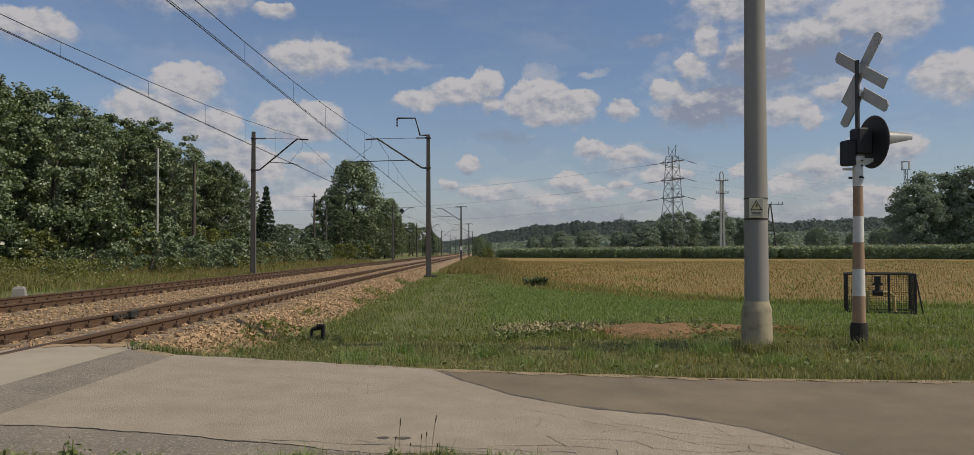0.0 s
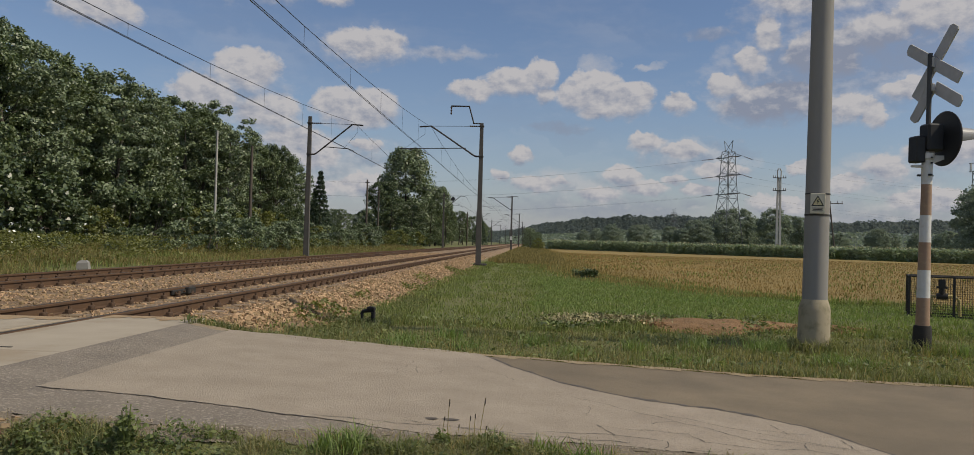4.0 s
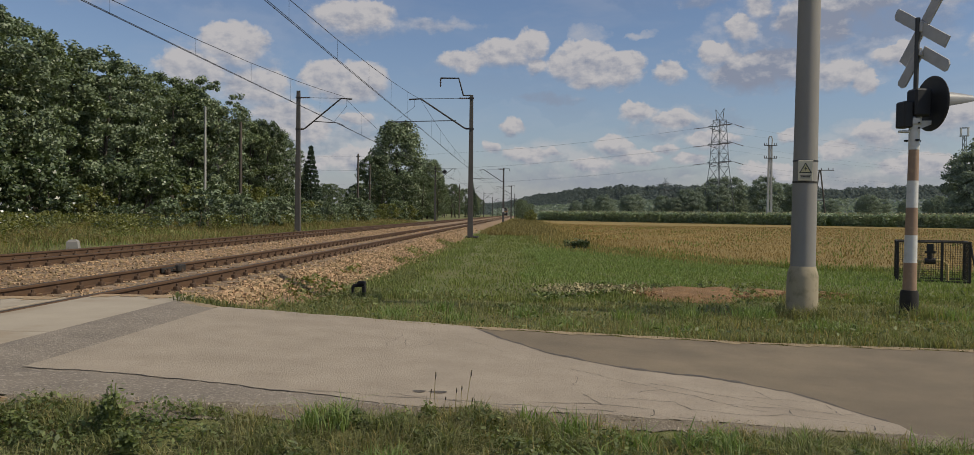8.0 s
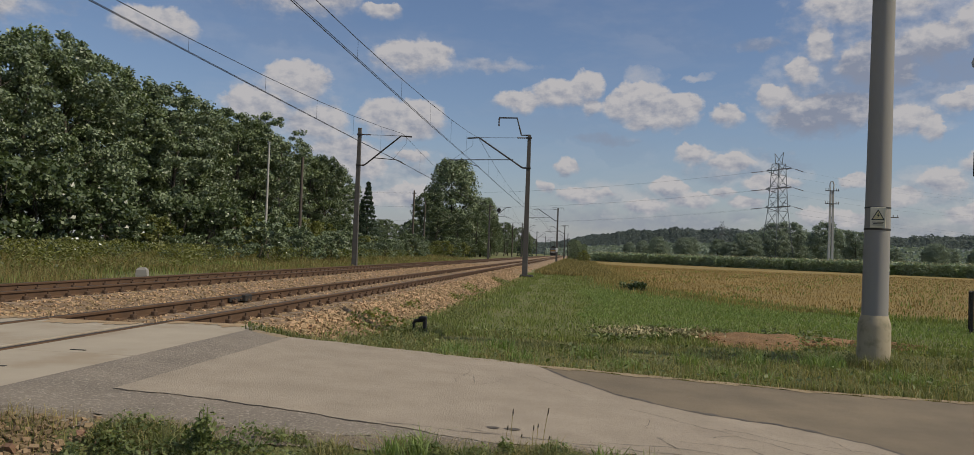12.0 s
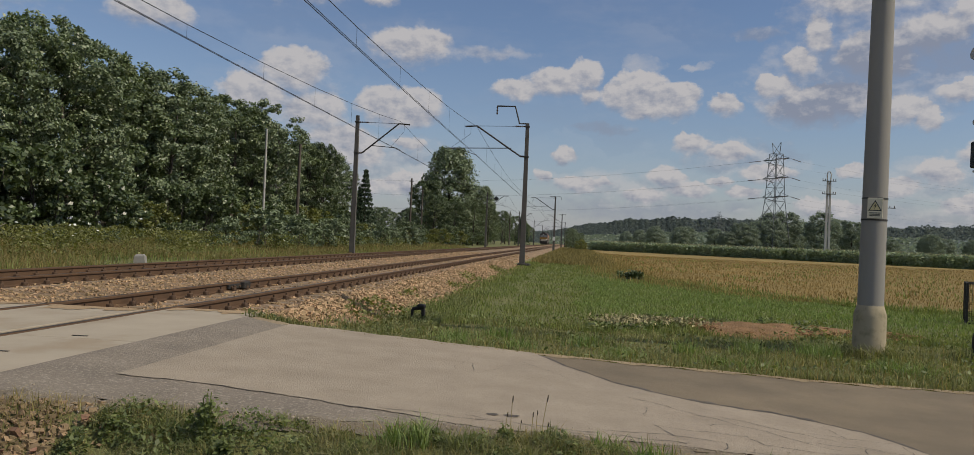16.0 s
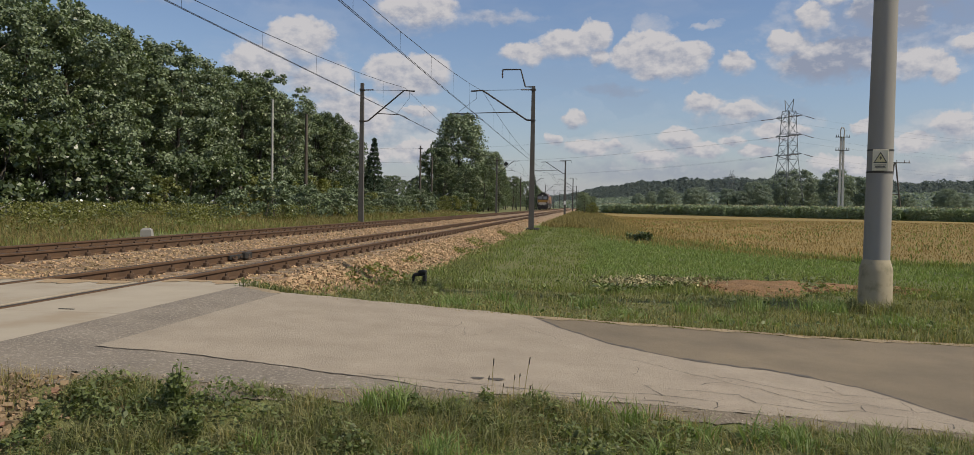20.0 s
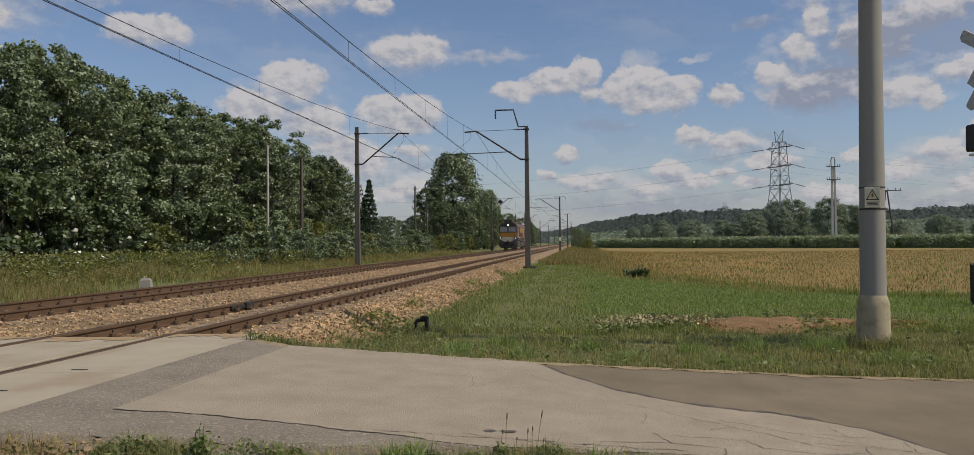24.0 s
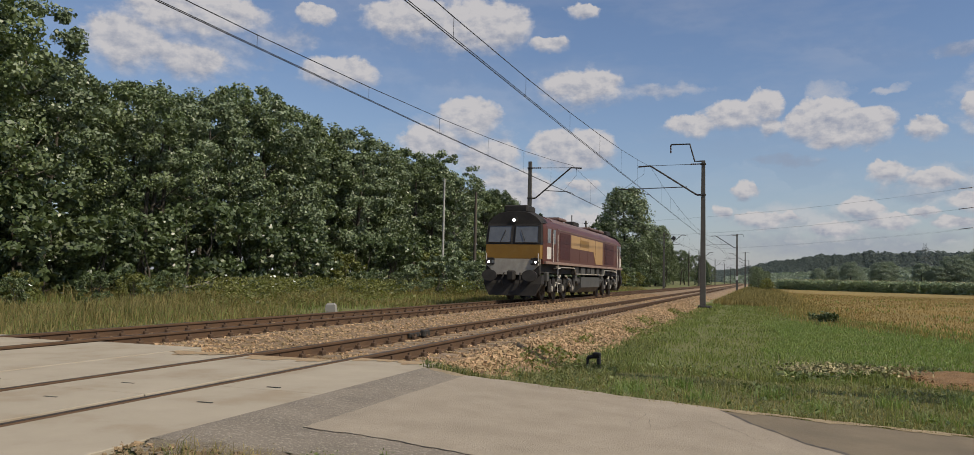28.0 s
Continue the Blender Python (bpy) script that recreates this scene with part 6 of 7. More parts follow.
# long tufts round the feet of the pole and the signal post
for px, py, n in ((4.80, 13.48, 900), (6.475, 13.68, 420)):
    a = rng.uniform(0, math.tau, n)
    q = np.abs(rng.normal(0.30, 0.12, n))
    x, y = px + q * np.cos(a), py + q * np.sin(a) - 0.08
    blades("post_tuft", on_ground(x, y), rng.uniform(0.10, 0.30, n), rng.uniform(0.008, 0.016, n), "verge", "long grass tufts round the foot of a post", lean=0.7, curl=0.8)
n = 2600
c = rng.integers(0, 22, n)
r22 = np.random.default_rng(33)
x = r22.uniform(-1.5, 9.0, 22)[c] + rng.normal(0, 0.14, n)
y = r22.uniform(10.9, 14.0, 22)[c] + rng.normal(0, 0.12, n)
blades("verge_tuft", on_ground(x, y), rng.uniform(0.12, 0.30, n), rng.uniform(0.008, 0.015, n), "lush", "long bright tufts in the far verge", lean=0.8, curl=0.8)
# bleached grass along the far edge of the road
n = 9000
x = rng.uniform(-2.4, 15, n)
y = far_edge(x) + 0.01 + np.abs(rng.normal(0, 0.07, n)) * (1 + 0.8 * np.sin(x * 2.3))
blades("dry_fringe", on_ground(x, y), rng.uniform(0.02, 0.07, n), rng.uniform(0.006, 0.012, n), "dry_grass", "bleached short grass along the road's edge", lean=1.4)
# meadow and lane along the railway
n = 115000
x, y = rng.uniform(-2.9, 14, n), 15.5 + 45 * rng.random(n) ** 1.5
k = ~in_stubble(x, y) & off_soil(x, y)
x, y = x[k], y[k]
wild = (x < 0.75 + 0.3 * np.sin(y * 0.5)) | (y > 37) | (y < 18.8 + 0.8 * np.sin(x * 1.3)) | (rng.random(len(x)) < 0.18)
z = on_ground(x, y)
blades("meadow_grass", z[wild], rng.uniform(0.03, 0.11, wild.sum()) * (1 + 0.9 * np.clip(np.sin(x[wild] * 2.1) * np.sin(y[wild] * 1.3 + x[wild]), 0, 1)) * np.interp(x[wild] + 0.15 * np.sin(y[wild] * 0.7) + 0.010 * (y[wild] - 19), [-1.4, -1.25, -1.05, -0.8], [1.35, 0.6, 0.6, 1.0]), rng.uniform(0.010, 0.02, wild.sum()) * (1 + (y[wild] - 15) * 0.02), "grass", "dull green grass along the foot of the railway")
blades("meadow_grass", z[~wild], rng.uniform(0.04, 0.10, (~wild).sum()), rng.uniform(0.014, 0.026, (~wild).sum()) * (1 + (y[~wild] - 15) * 0.02), "lush", "bright green mown meadow grass")
n = 60000
x, y = 0.3 + 10.1 * rng.random(n), 18.6 + 19.5 * rng.random(n) ** 1.1
k = ~in_stubble(x, y) & off_soil(x, y) & (rng.random(n) < np.clip((x - 0.3) / 1.0, 0, 1) * np.clip((y - 18.2) / 3.0, 0.1, 1) * np.interp(x, [5, 9], [1, 0.45]))
x, y = x[k], y[k]
blades("meadow_grass", on_ground(x, y), rng.uniform(0.03, 0.085, len(x)), rng.uniform(0.014, 0.026, len(x)), "lush", "dense bright green mown grass of the meadow", lean=0.8)
# tall yellow fringe between meadow and stubble
n = 13000
y = 26 + 150 * rng.random(n) ** 1.5
x = np.interp(y, FIELD_Y[::-1], FIELD_X[::-1]) + rng.normal(0, 0.8, n) - 0.3
blades("dry_fringe", on_ground(x, y), rng.uniform(0.08, 0.42, n) * np.interp(y, [26, 45], [0.5, 1.0]), rng.uniform(0.015, 0.03, n) * (1 + (y - 25) * 0.012), "dry_grass", "tall yellow grass fringing the stubble field")
n = 26000
x, y = rng.uniform(-2.6, 3.4, n), 58 + 150 * rng.random(n) ** 1.4
blades("bank_grass", on_ground(x, y), rng.uniform(0.15, 0.5, n), rng.uniform(0.03, 0.06, n) * (1 + (y - 58) * 0.01), "bank_dry", "rough dry grass on the bank along the railway")
# stubble
n = 125000
x = 3 + 60 * rng.random(n) ** 1.3
y = field_near(x) + 95 * rng.random(n) ** 1.7
k = (y < maize_front(x)) & (x > 3.0)
x, y = x[k], y[k]
blades("straw_stubble", on_ground(x, y, 0.02), rng.uniform(0.05, 0.17, len(x)) * np.clip((y - field_near(x)) / 4.0, 0.25, 1.0), rng.uniform(0.008, 0.016, len(x)) * (1 + (y - 20) * 0.02), "straw", "rows of short golden straw", "stubble", lean=0.7)
n = 12000
x = 3 + 55 * rng.random(n) ** 1.3
y = field_near(x) + 80 * rng.random(n) ** 1.8
k = (y < maize_front(x)) & ((np.sin(x * 0.8) * np.sin(y * 0.33) > 0.1) | (y < field_near(x) + 2.5 + np.sin(x)))
blades("field_weeds", on_ground(x[k], y[k], 0.02), rng.uniform(0.08, 0.22, k.sum()), rng.uniform(0.03, 0.05, k.sum()) * (1 + (y[k] - 20) * 0.012), "grass", "green weeds growing through the stubble", "weeds")
n = 9000
x = 3.4 + 24 * rng.random(n) ** 1.3
y = field_near(x) + rng.normal(-0.1, 0.3, n)
blades("field_weeds", on_ground(x, y, 0.0), rng.uniform(0.06, 0.22, n), rng.uniform(0.012, 0.03, n), "grass", "ragged green weeds along the stubble's border", "weeds", lean=0.8)
# tall weeds on the bank beyond the farther track
for mat, n, lo, hi, lab in (("grass", 70000, 0.22, 0.62, "tall green weeds on the bank beyond the tracks"), ("bank_dry", 105000, 0.28, 0.85, "tall yellowing grass on the bank beyond the tracks")):
    y = 7 + 105 * rng.random(n) ** 1.5
    x = -13.6 - 14.0 * rng.random(n) ** 1.1
    k = (np.sin(x * 0.55 + y * 0.21) + np.sin(y * 0.47 - x * 0.3) + rng.normal(0, 0.5, n) > (-0.1 if mat == "grass" else -0.5)) | (mat == "grass") & (rng.random(n) < 0.4)
    x, y = x[k], y[k]
    far = np.interp(-x, [13.6, 15.5, 28], [0.45, 0.85, 1.2])
    blades("bank_weeds", on_ground(x, y), rng.uniform(lo, hi, len(x)) * far * (0.75 + 0.35 * np.sin(x * 0.9 + 1) * np.sin(y * 0.6 + x * 0.4)), rng.uniform(0.008, 0.022, len(x)) * (1 + (y - 8) * 0.022), mat, lab, lean=0.6)
n = 160
y = 14 + 75 * rng.random(n) ** 1.2
c = rng.integers(0, 60, n)
x = -15 - 10 * np.random.default_rng(4).random(60)[c] + rng.normal(0, 0.5, n)
y = 12 + 70 * np.random.default_rng(5).random(60)[c] + rng.normal(0, 0.6, n)
pts = on_ground(x, y)
pts[:, 2] += rng.uniform(0.7, 1.7, n)
solo("wild_flowers", leaf_mesh("wild_flowers", pts, np.full(n, 0.11), M["flower"], up=1.5, aspect=1.0), None, "white flower heads among the tall bank weeds", "flowers", kind="stuff")
n = 30000
c = rng.integers(0, 60, n)
x = -15 - 10 * np.random.default_rng(4).random(60)[c] + rng.normal(0, 0.7, n)
y = 12 + 70 * np.random.default_rng(5).random(60)[c] + rng.normal(0, 0.8, n)
k = y > 23 + 3 * rng.random(n)
pts = on_ground(x[k], y[k])
pts[:, 2] += rng.uniform(0.1, 1.1, k.sum())
solo("bank_herbs", leaf_mesh("bank_herbs", pts, rng.uniform(0.07, 0.15, k.sum()), M["leaf_c"]), None, "leafy pale green herbs on the bank", "weeds", kind="stuff")
n = 5200
y = 12 + 30 * rng.random(n)
x = -3.6 + np.abs(rng.normal(0, 0.55, n))
pts = np.stack([x, y, np.maximum(ballast_z(x, y), ground_z(x, y)) + rng.uniform(0.0, 0.12, n)], 1)
k = np.sin(y * 1.3) + np.sin(y * 0.5 + x * 2) > 0.5
solo("ballast_weeds", leaf_mesh("ballast_weeds", pts[k], np.full(k.sum(), 0.09), M["leaf_c"]), None, "low weeds creeping into the ballast", "weeds", kind="stuff")


def maize():
    """Standing maize: leaning stalk leaves and tassels, densest along its front."""
    n = 5200
    x = rng.uniform(4.5, 125, n)
    dep = 26 * rng.random(n) ** 2.0
    y = np.maximum(maize_front(x), 48) + dep
    H = 2.35 * rng.uniform(0.88, 1.06, n)
    base = on_ground(x, y)
    leaves, tas = [], []
    for k in range(11):
        z = (0.10 + 0.80 * k / 10) * H
        p = base.copy()
        p[:, 2] += z
        p[:, :2] += rng.normal(0, 0.12, (n, 2))
        leaves.append(p)
    p = base.copy()
    p[:, 2] += H * 0.97
    P = np.concatenate(leaves)
    solo("maize_crop", leaf_mesh("maize_crop", P, np.full(len(P), 0.85), M["corn"], aspect=0.22, up=0.2), None, "dense stand of green maize", "maize", kind="stuff")
    solo("maize_tassels", leaf_mesh("maize_tassels", p, np.full(n, 0.42), M["tassel"], aspect=0.3), None, "pale tassels on top of the maize", "maize", kind="stuff")
    xs = np.r_[np.linspace(4.5, 125, 120)]
    ys = np.stack([np.maximum(maize_front(x), 48) + np.linspace(1.2, 70, 24) for x in xs])
    solo("maize_canopy", sheet("maize_canopy", xs, ys, lambda x, y: ground_z(x, y) + 1.85 + 0.12 * np.sin(x * 3.1) * np.sin(y * 2.7), M["corn"]), None, "closed canopy of the maize field", "maize", kind="structure")


maize()


def soil_patch():
    n = 22
    rings = []
    for j in range(6):
        s = 1 - j / 5
        ring = []
        for a in np.linspace(0, math.tau, n + 1)[:-1]:
            w = 1 + 0.18 * math.sin(3 * a + 1) + 0.1 * math.sin(7 * a)
            px, py = 4.05 + 1.55 * s * w * math.cos(a), 16.7 + 1.25 * s * w * math.sin(a)
            ring.append((px, py, float(ground_z(px, py)) + 0.012 + 0.17 * (1 - s) ** 0.7 + 0.02 * math.sin(px * 9) * (1 - s)))
        rings.append(ring)
    g = Geo()
    g.loft(rings, cap=False)
    solo("soil_mound", g, M["soil"], "low mound of bare brown soil in the meadow", "soil", smooth=True, kind="structure")


soil_patch()
n = 900
a, q = rng.uniform(0, math.tau, n), rng.random(n) ** 0.5
x, y = 4.0 + 1.35 * q * np.cos(a), 16.7 + 1.15 * q * np.sin(a)
rocks("soil_clod", on_ground(x, y, 0.05 + 0.1 * 0), rng.uniform(0.015, 0.05, n), M["soil"], "loose soil clods on the bare mound", "soil clods")
n = 500
a, q = rng.uniform(0, math.tau, n), rng.random(n) ** 0.5
x, y = 6.0 + 0.9 * q * np.cos(a), 16.6 + 0.6 * q * np.sin(a)
rocks("soil_clod", on_ground(x, y, 0.02), rng.uniform(0.02, 0.06, n), M["soil"], "crumbled soil showing through the grass", "soil clods", flat=0.5)
# dark leafy weeds round and on the mound
n = 3800
c = rng.integers(0, 26, n)
r26 = np.random.default_rng(21)
x = r26.uniform(1.0, 6.4, 26)[c] + rng.normal(0, 0.16, n)
y = r26.uniform(15.9, 18.3, 26)[c] + rng.normal(0, 0.14, n)
pts = on_ground(x, y)
pts[:, 2] += rng.random(n) * r26.uniform(0.06, 0.2, 26)[c]
solo("mound_weeds", leaf_mesh("mound_weeds", pts, rng.uniform(0.05, 0.11, n), M["herb"], up=0.5), None, "leafy green weeds round the bare mound", "weeds", kind="stuff")
# yellowing dug-over weeds beside the mound
n = 2800
x, y = rng.normal(2.0, 0.55, n), rng.normal(17.1, 0.4, n)
pts = on_ground(x, y)
pts[:, 2] += rng.uniform(0.0, 0.16, n)
solo("wilted_weeds", leaf_mesh("wilted_weeds", pts, rng.uniform(0.04, 0.11, n), material("wilted_leaf", (0.44, 0.37, 0.21), (0.17, 0.18, 0.07), 2.2, 0.8, bump=0, island=0.4), aspect=0.4), None, "wilted pale weeds beside the bare mound", "weeds", kind="stuff")


def leafy_plant(x, y, h, n_stem, leaf, mat, label, name="weed_plant"):
    z0 = float(ground_z(x, y)) - 0.02
    t = thing(name, label, "weed", pose(x, y, z0), "weeds on the verge")
    r = random.Random(int(x * 100 + y * 10))
    P = []
    for s in range(n_stem):
        a, l = r.uniform(0, math.tau), r.uniform(0.02, 0.28) * h
        top = Vector((math.cos(a) * l, math.sin(a) * l, h * r.uniform(0.6, 1.0)))
        part("stem", Geo().tube([(0, 0, 0), top * 0.5 + Vector((0, 0, 0.02)), top], [0.006, 0.005, 0.003], 5), M["grass"], t)
        for k in range(26):
            q = r.uniform(0.12, 1.0)
            P.append(np.array(top * q) + np.array([r.uniform(-1, 1), r.uniform(-1, 1), r.uniform(-0.4, 0.4)]) * leaf * 1.1)
    part("foliage", leaf_mesh("foliage", np.array(P), np.full(len(P), leaf), M[mat], up=0.9), None, t)


leafy_plant(-1.62, 5.45, 0.30, 18, 0.034, "herb", "leafy green nettle-like weed on the verge")
leafy_plant(-1.42, 5.25, 0.20, 18, 0.032, "herb", "broad-leaved weed on the verge")
leafy_plant(-2.03, 4.85, 0.16, 12, 0.032, "herb", "low broad-leaved weed beside the rubble")
leafy_plant(-1.2, 4.75, 0.18, 14, 0.032, "herb", "bushy green weed on the verge")
leafy_plant(-0.35, 5.0, 0.16, 14, 0.03, "herb", "bushy green weed on the verge")
leafy_plant(1.05, 5.35, 0.2, 12, 0.028, "leaf_c", "pale green weed on the verge")
leafy_plant(1.3, 5.2, 0.2, 12, 0.028, "leaf_c", "pale green weed on the verge")
leafy_plant(2.4, 5.6, 0.17, 12, 0.028, "herb", "green weed on the verge")
for dx, dy, h in ((0.0, 0.0, 0.5), (0.24, 0.1, 0.42), (-0.22, 0.06, 0.38)):
    leafy_plant(3.12 + dx, 36.6 + dy, h, 14, 0.13, "leaf_b", "dark dock plant at the field's border")
leafy_plant(3.2, 37.5, 0.35, 10, 0.13, "leaf_b", "dark weed at the field's border")
leafy_plant(2.7, 39.5, 0.35, 10, 0.13, "leaf", "weed at the field's border")
for dx, dy, h in ((0.0, 0.0, 0.32), (0.07, 0.1, 0.15), (0.17, -0.03, 0.24), (0.23, 0.05, 0.34), (0.2, 0.12, 0.22), (-0.05, 0.06, 0.2), (0.28, 0.0, 0.18)):
    x, y = 0.05 + dx * 0.8, 6.12 + dy
    z0 = float(ground_z(x, y)) - 0.02
    t = thing("seed_stalk", "thin plantain seed stalk at the road's edge", "weed", pose(x, y, z0, 0, rng.uniform(-5, 5), 0), "seed stalks")
    part("stem", Geo().tube([(0, 0, 0), (0.01, 0, h * 0.6), (0.02, 0, h)], 0.0018, 5), M["dry_grass"], t)
    part("seed_head", Geo().tube([(0.018, 0, h * 0.86), (0.02, 0, h * 0.93), (0.022, 0, h)], [0.002, 0.0045, 0.002], 6), M["wood_pole"], t)
# rubble heap at the near end of the crossing
n = 9000
x, y = -2.65 + rng.normal(0, 0.5, n), 4.8 + rng.normal(0, 0.5, n)
k = (y < near_edge(x) - 0.04) & (y > 3.4) & (x > -3.7) & (rough_ground(x, y) | (rng.random(n) < 0.12))
rocks("rubble", on_ground(x[k], y[k], 0.012), 0.004 + 0.026 * rng.random(k.sum()) ** 3.0, M["rubble"], "broken tan stones at the road's edge", "rubble", flat=0.65)
n = 30
x, y = -2.35 + rng.normal(0, 0.28, n), 4.85 + rng.normal(0, 0.3, n)
k = rough_ground(x, y) & (y < near_edge(x) - 0.1)
rocks("rubble", on_ground(x[k], y[k], 0.03), rng.uniform(0.02, 0.05, k.sum()), M["brick_rubble"], "reddish broken stones at the road's edge", "rubble", flat=0.5)
n = 2600
x = rng.uniform(-3.4, 3.2, n)
y = near_edge(x) + rng.normal(-0.06, 0.10, n)
rocks("gravel", np.stack([x, y, np.maximum(ground_z(x, y), np.where(y > near_edge(x), road_z(x), -9)) + 0.006], 1), rng.uniform(0.003, 0.009, n), M["concrete"], "loose pale grit along the road's crumbling edge", "gravel")


def fallen_branch():
    t = thing("dead_branch", "bleached dead branch lying in the tall grass", "branch", pose(-24.0, 31.4, 0.30, 0, -6, 20))
    part("stick", Geo().tube([(-1.2, 0, -0.1), (-0.3, 0.05, 0.1), (0.6, 0, 0.22), (1.1, 0.1, 0.5)], [0.05, 0.045, 0.03, 0.012], 6), M["dead_wood"], t)
    part("twig", Geo().tube([(-0.3, 0.05, 0.1), (-0.6, 0.1, 0.25), (-0.9, 0.1, 0.5)], [0.03, 0.02, 0.008], 5), M["dead_wood"], t)
    part("twig", Geo().tube([(0.3, 0, 0.2), (0.9, -0.1, 0.15)], [0.02, 0.008], 5), M["dead_wood"], t)


fallen_branch()

# ---- locomotive ----
WHEEL_R = 0.53
WHEELSETS = []
loco = thing("locomotive", "maroon and gold freight diesel locomotive with yellow nose and lit headlights", "locomotive")
loco.scale = (1.07, 1.07, 1.07)
LEN = 20.9


def hull(y, hw, z0, k=1.0, top=3.83):
    """One ring of the body: upright sides, rounded shoulders, shallow roof."""
    half = [(hw, z0), (hw, 3.12), (hw * 0.985, 3.24), (hw * 0.90, 3.42), (hw * 0.74, 3.60), (hw * 0.50, top - 0.10), (hw * 0.25, top - 0.02)]
    return [(x, y, z) for x, z in half] + [(-x, y, z) for x, z in reversed(half)]


def build_loco():
    # body between the cabs, then the two cabs
    body = part("body", Geo().loft([hull(y, hw, 1.72) for y, hw in ((2.55, 1.30), (18.35, 1.30))]), M["maroon"], loco, "maroon bodyside and hood")
    def face(poly, x, d, name, mat, parent, label=""):
        g = Geo()
        g.loft([[(x, y, z) for y, z in poly], [(x + d, y, z) for y, z in poly]])
        return part(name, g, mat, parent, label)
    for s in (1, -1):
        face([(5.4, 2.46), (10.9, 2.46), (11.6, 1.80), (13.6, 1.80), (13.6, 3.10), (5.4, 3.10)], s * 1.301, s * 0.006, "gold_band", M["gold"], body, "broad faded gold band")
        face([(3.1, 1.85), (5.2, 1.85), (5.2, 3.08), (3.1, 3.08)], s * 1.301, s * 0.012, "side_grille", M["grille"], body, "dark red louvred grille")
        face([(14.3, 1.85), (17.3, 1.85), (17.3, 3.08), (14.3, 3.08)], s * 1.301, s * 0.012, "side_grille", M["grille"], body, "dark red louvred grille")
        for y0, y1 in ((3.15, 5.15), (14.35, 17.25)):
            for k in range(7):
                part("louvre", Geo().box((s * 1.316, (y0 + y1) / 2, 1.95 + 0.165 * k), (0.018, y1 - y0, 0.03)), M["grille"], body)
        for y in (7.4, 9.4, 11.4):
            part("door_seam", Geo().box((s * 1.3085, y, 2.45), (0.006, 0.03, 1.28)), M["grille"], body)
        part("emblem", Geo().box((s * 1.3095, 8.6, 2.78), (0.004, 2.2, 0.36)), M["yellow_front"], body, "plain ochre emblem on the gold band")
        part("cantrail", Geo().box((s * 1.28, LEN / 2, 3.19), (0.06, 15.6, 0.05)), M["roof_brown"], body)
    # roof
    part("roof", Geo().loft([[(x, y, z) for x, z in ((1.245, 3.29), (1.0, 3.60), (0.66, 3.775), (0.33, 3.86), (-0.33, 3.86), (-0.66, 3.775), (-1.0, 3.60), (-1.245, 3.29))] for y in (2.6, 18.3)]), M["roof_brown"], loco, "sooty maroon roof")
    for y, l in ((6.3, 1.5), (14.2, 2.2), (16.6, 1.6)):
        h = part("roof_hatch", Geo().box((0, y, 3.90), (1.35, l, 0.14), ch=0.04), M["roof_brown"], loco)
        for k in range(4):
            part("grille_bar", Geo().box((0, y - l * 0.36 + k * l * 0.24, 3.975), (1.2, 0.05, 0.03)), M["loco_black"], h)
    part("exhaust", Geo().box((0, 11.2, 3.98), (0.55, 1.3, 0.3), ch=0.05), M["loco_black"], loco, "sooty exhaust silencer")
    part("antenna", Geo().tube([(0.5, 9.0, 3.75), (0.5, 9.0, 4.35)], 0.03, 6), M["loco_black"], loco)
    # cabs
    for end in (0, 1):
        def Y(y):
            return y if end == 0 else LEN - y
        cab = part("cab", Geo().loft([hull(Y(0.42), 1.22, 1.60, top=3.72), hull(Y(0.75), 1.30, 1.60), hull(Y(2.55), 1.30, 1.60)]), M["maroon"], loco, "maroon driver's cab")
        # front: sill plate, yellow nose, dark window band, domed black brow
        def slab(z0, z1, y0, y1, w0, w1, name, mat, label=""):
            g = Geo()
            g.loft([[(-w0, Y(y0), z0), (w0, Y(y0), z0), (w0, Y(0.5), z0), (-w0, Y(0.5), z0)], [(-w1, Y(y1), z1), (w1, Y(y1), z1), (w1, Y(0.5), z1), (-w1, Y(0.5), z1)]])
            return part(name, g, mat, cab, label)
        slab(1.80, 2.40, 0.0, 0.0, 1.20, 1.20, "nose_panel", M["yellow_front"], "dirty warning-yellow nose panel")
        band = slab(2.405, 3.30, 0.005, 0.20, 1.22, 1.19, "window_band", M["loco_black"], "black windscreen surround")
        g = Geo()
        arc = [(1.19, 3.302), (1.12, 3.42), (0.95, 3.60), (0.68, 3.75), (0.36, 3.82), (-0.36, 3.82), (-0.68, 3.75), (-0.95, 3.60), (-1.12, 3.42), (-1.19, 3.302)]
        g.loft([[(x, Y(0.20), z) for x, z in arc], [(x * 1.03, Y(0.40), z + 0.03) for x, z in arc], [(x * 1.06, Y(0.95), z + 0.06) for x, z in arc]])
        part("brow", g, M["loco_black"], cab, "sooty domed brow above the windscreen")
        for s in (1, -1):
            g = Geo()
            corners = [(s * 0.09, 2.48), (s * 1.11, 2.48), (s * 1.09, 3.20), (s * 0.09, 3.20)]
            sl = lambda z: 0.005 + (z - 2.405) / 0.895 * 0.195
            g.loft([[(x, Y(sl(z) - 0.018), z) for x, z in corners], [(x, Y(sl(z) + 0.01), z) for x, z in corners]])
            ws = part("windscreen", g, M["glass_dark"], band, "dark windscreen pane")
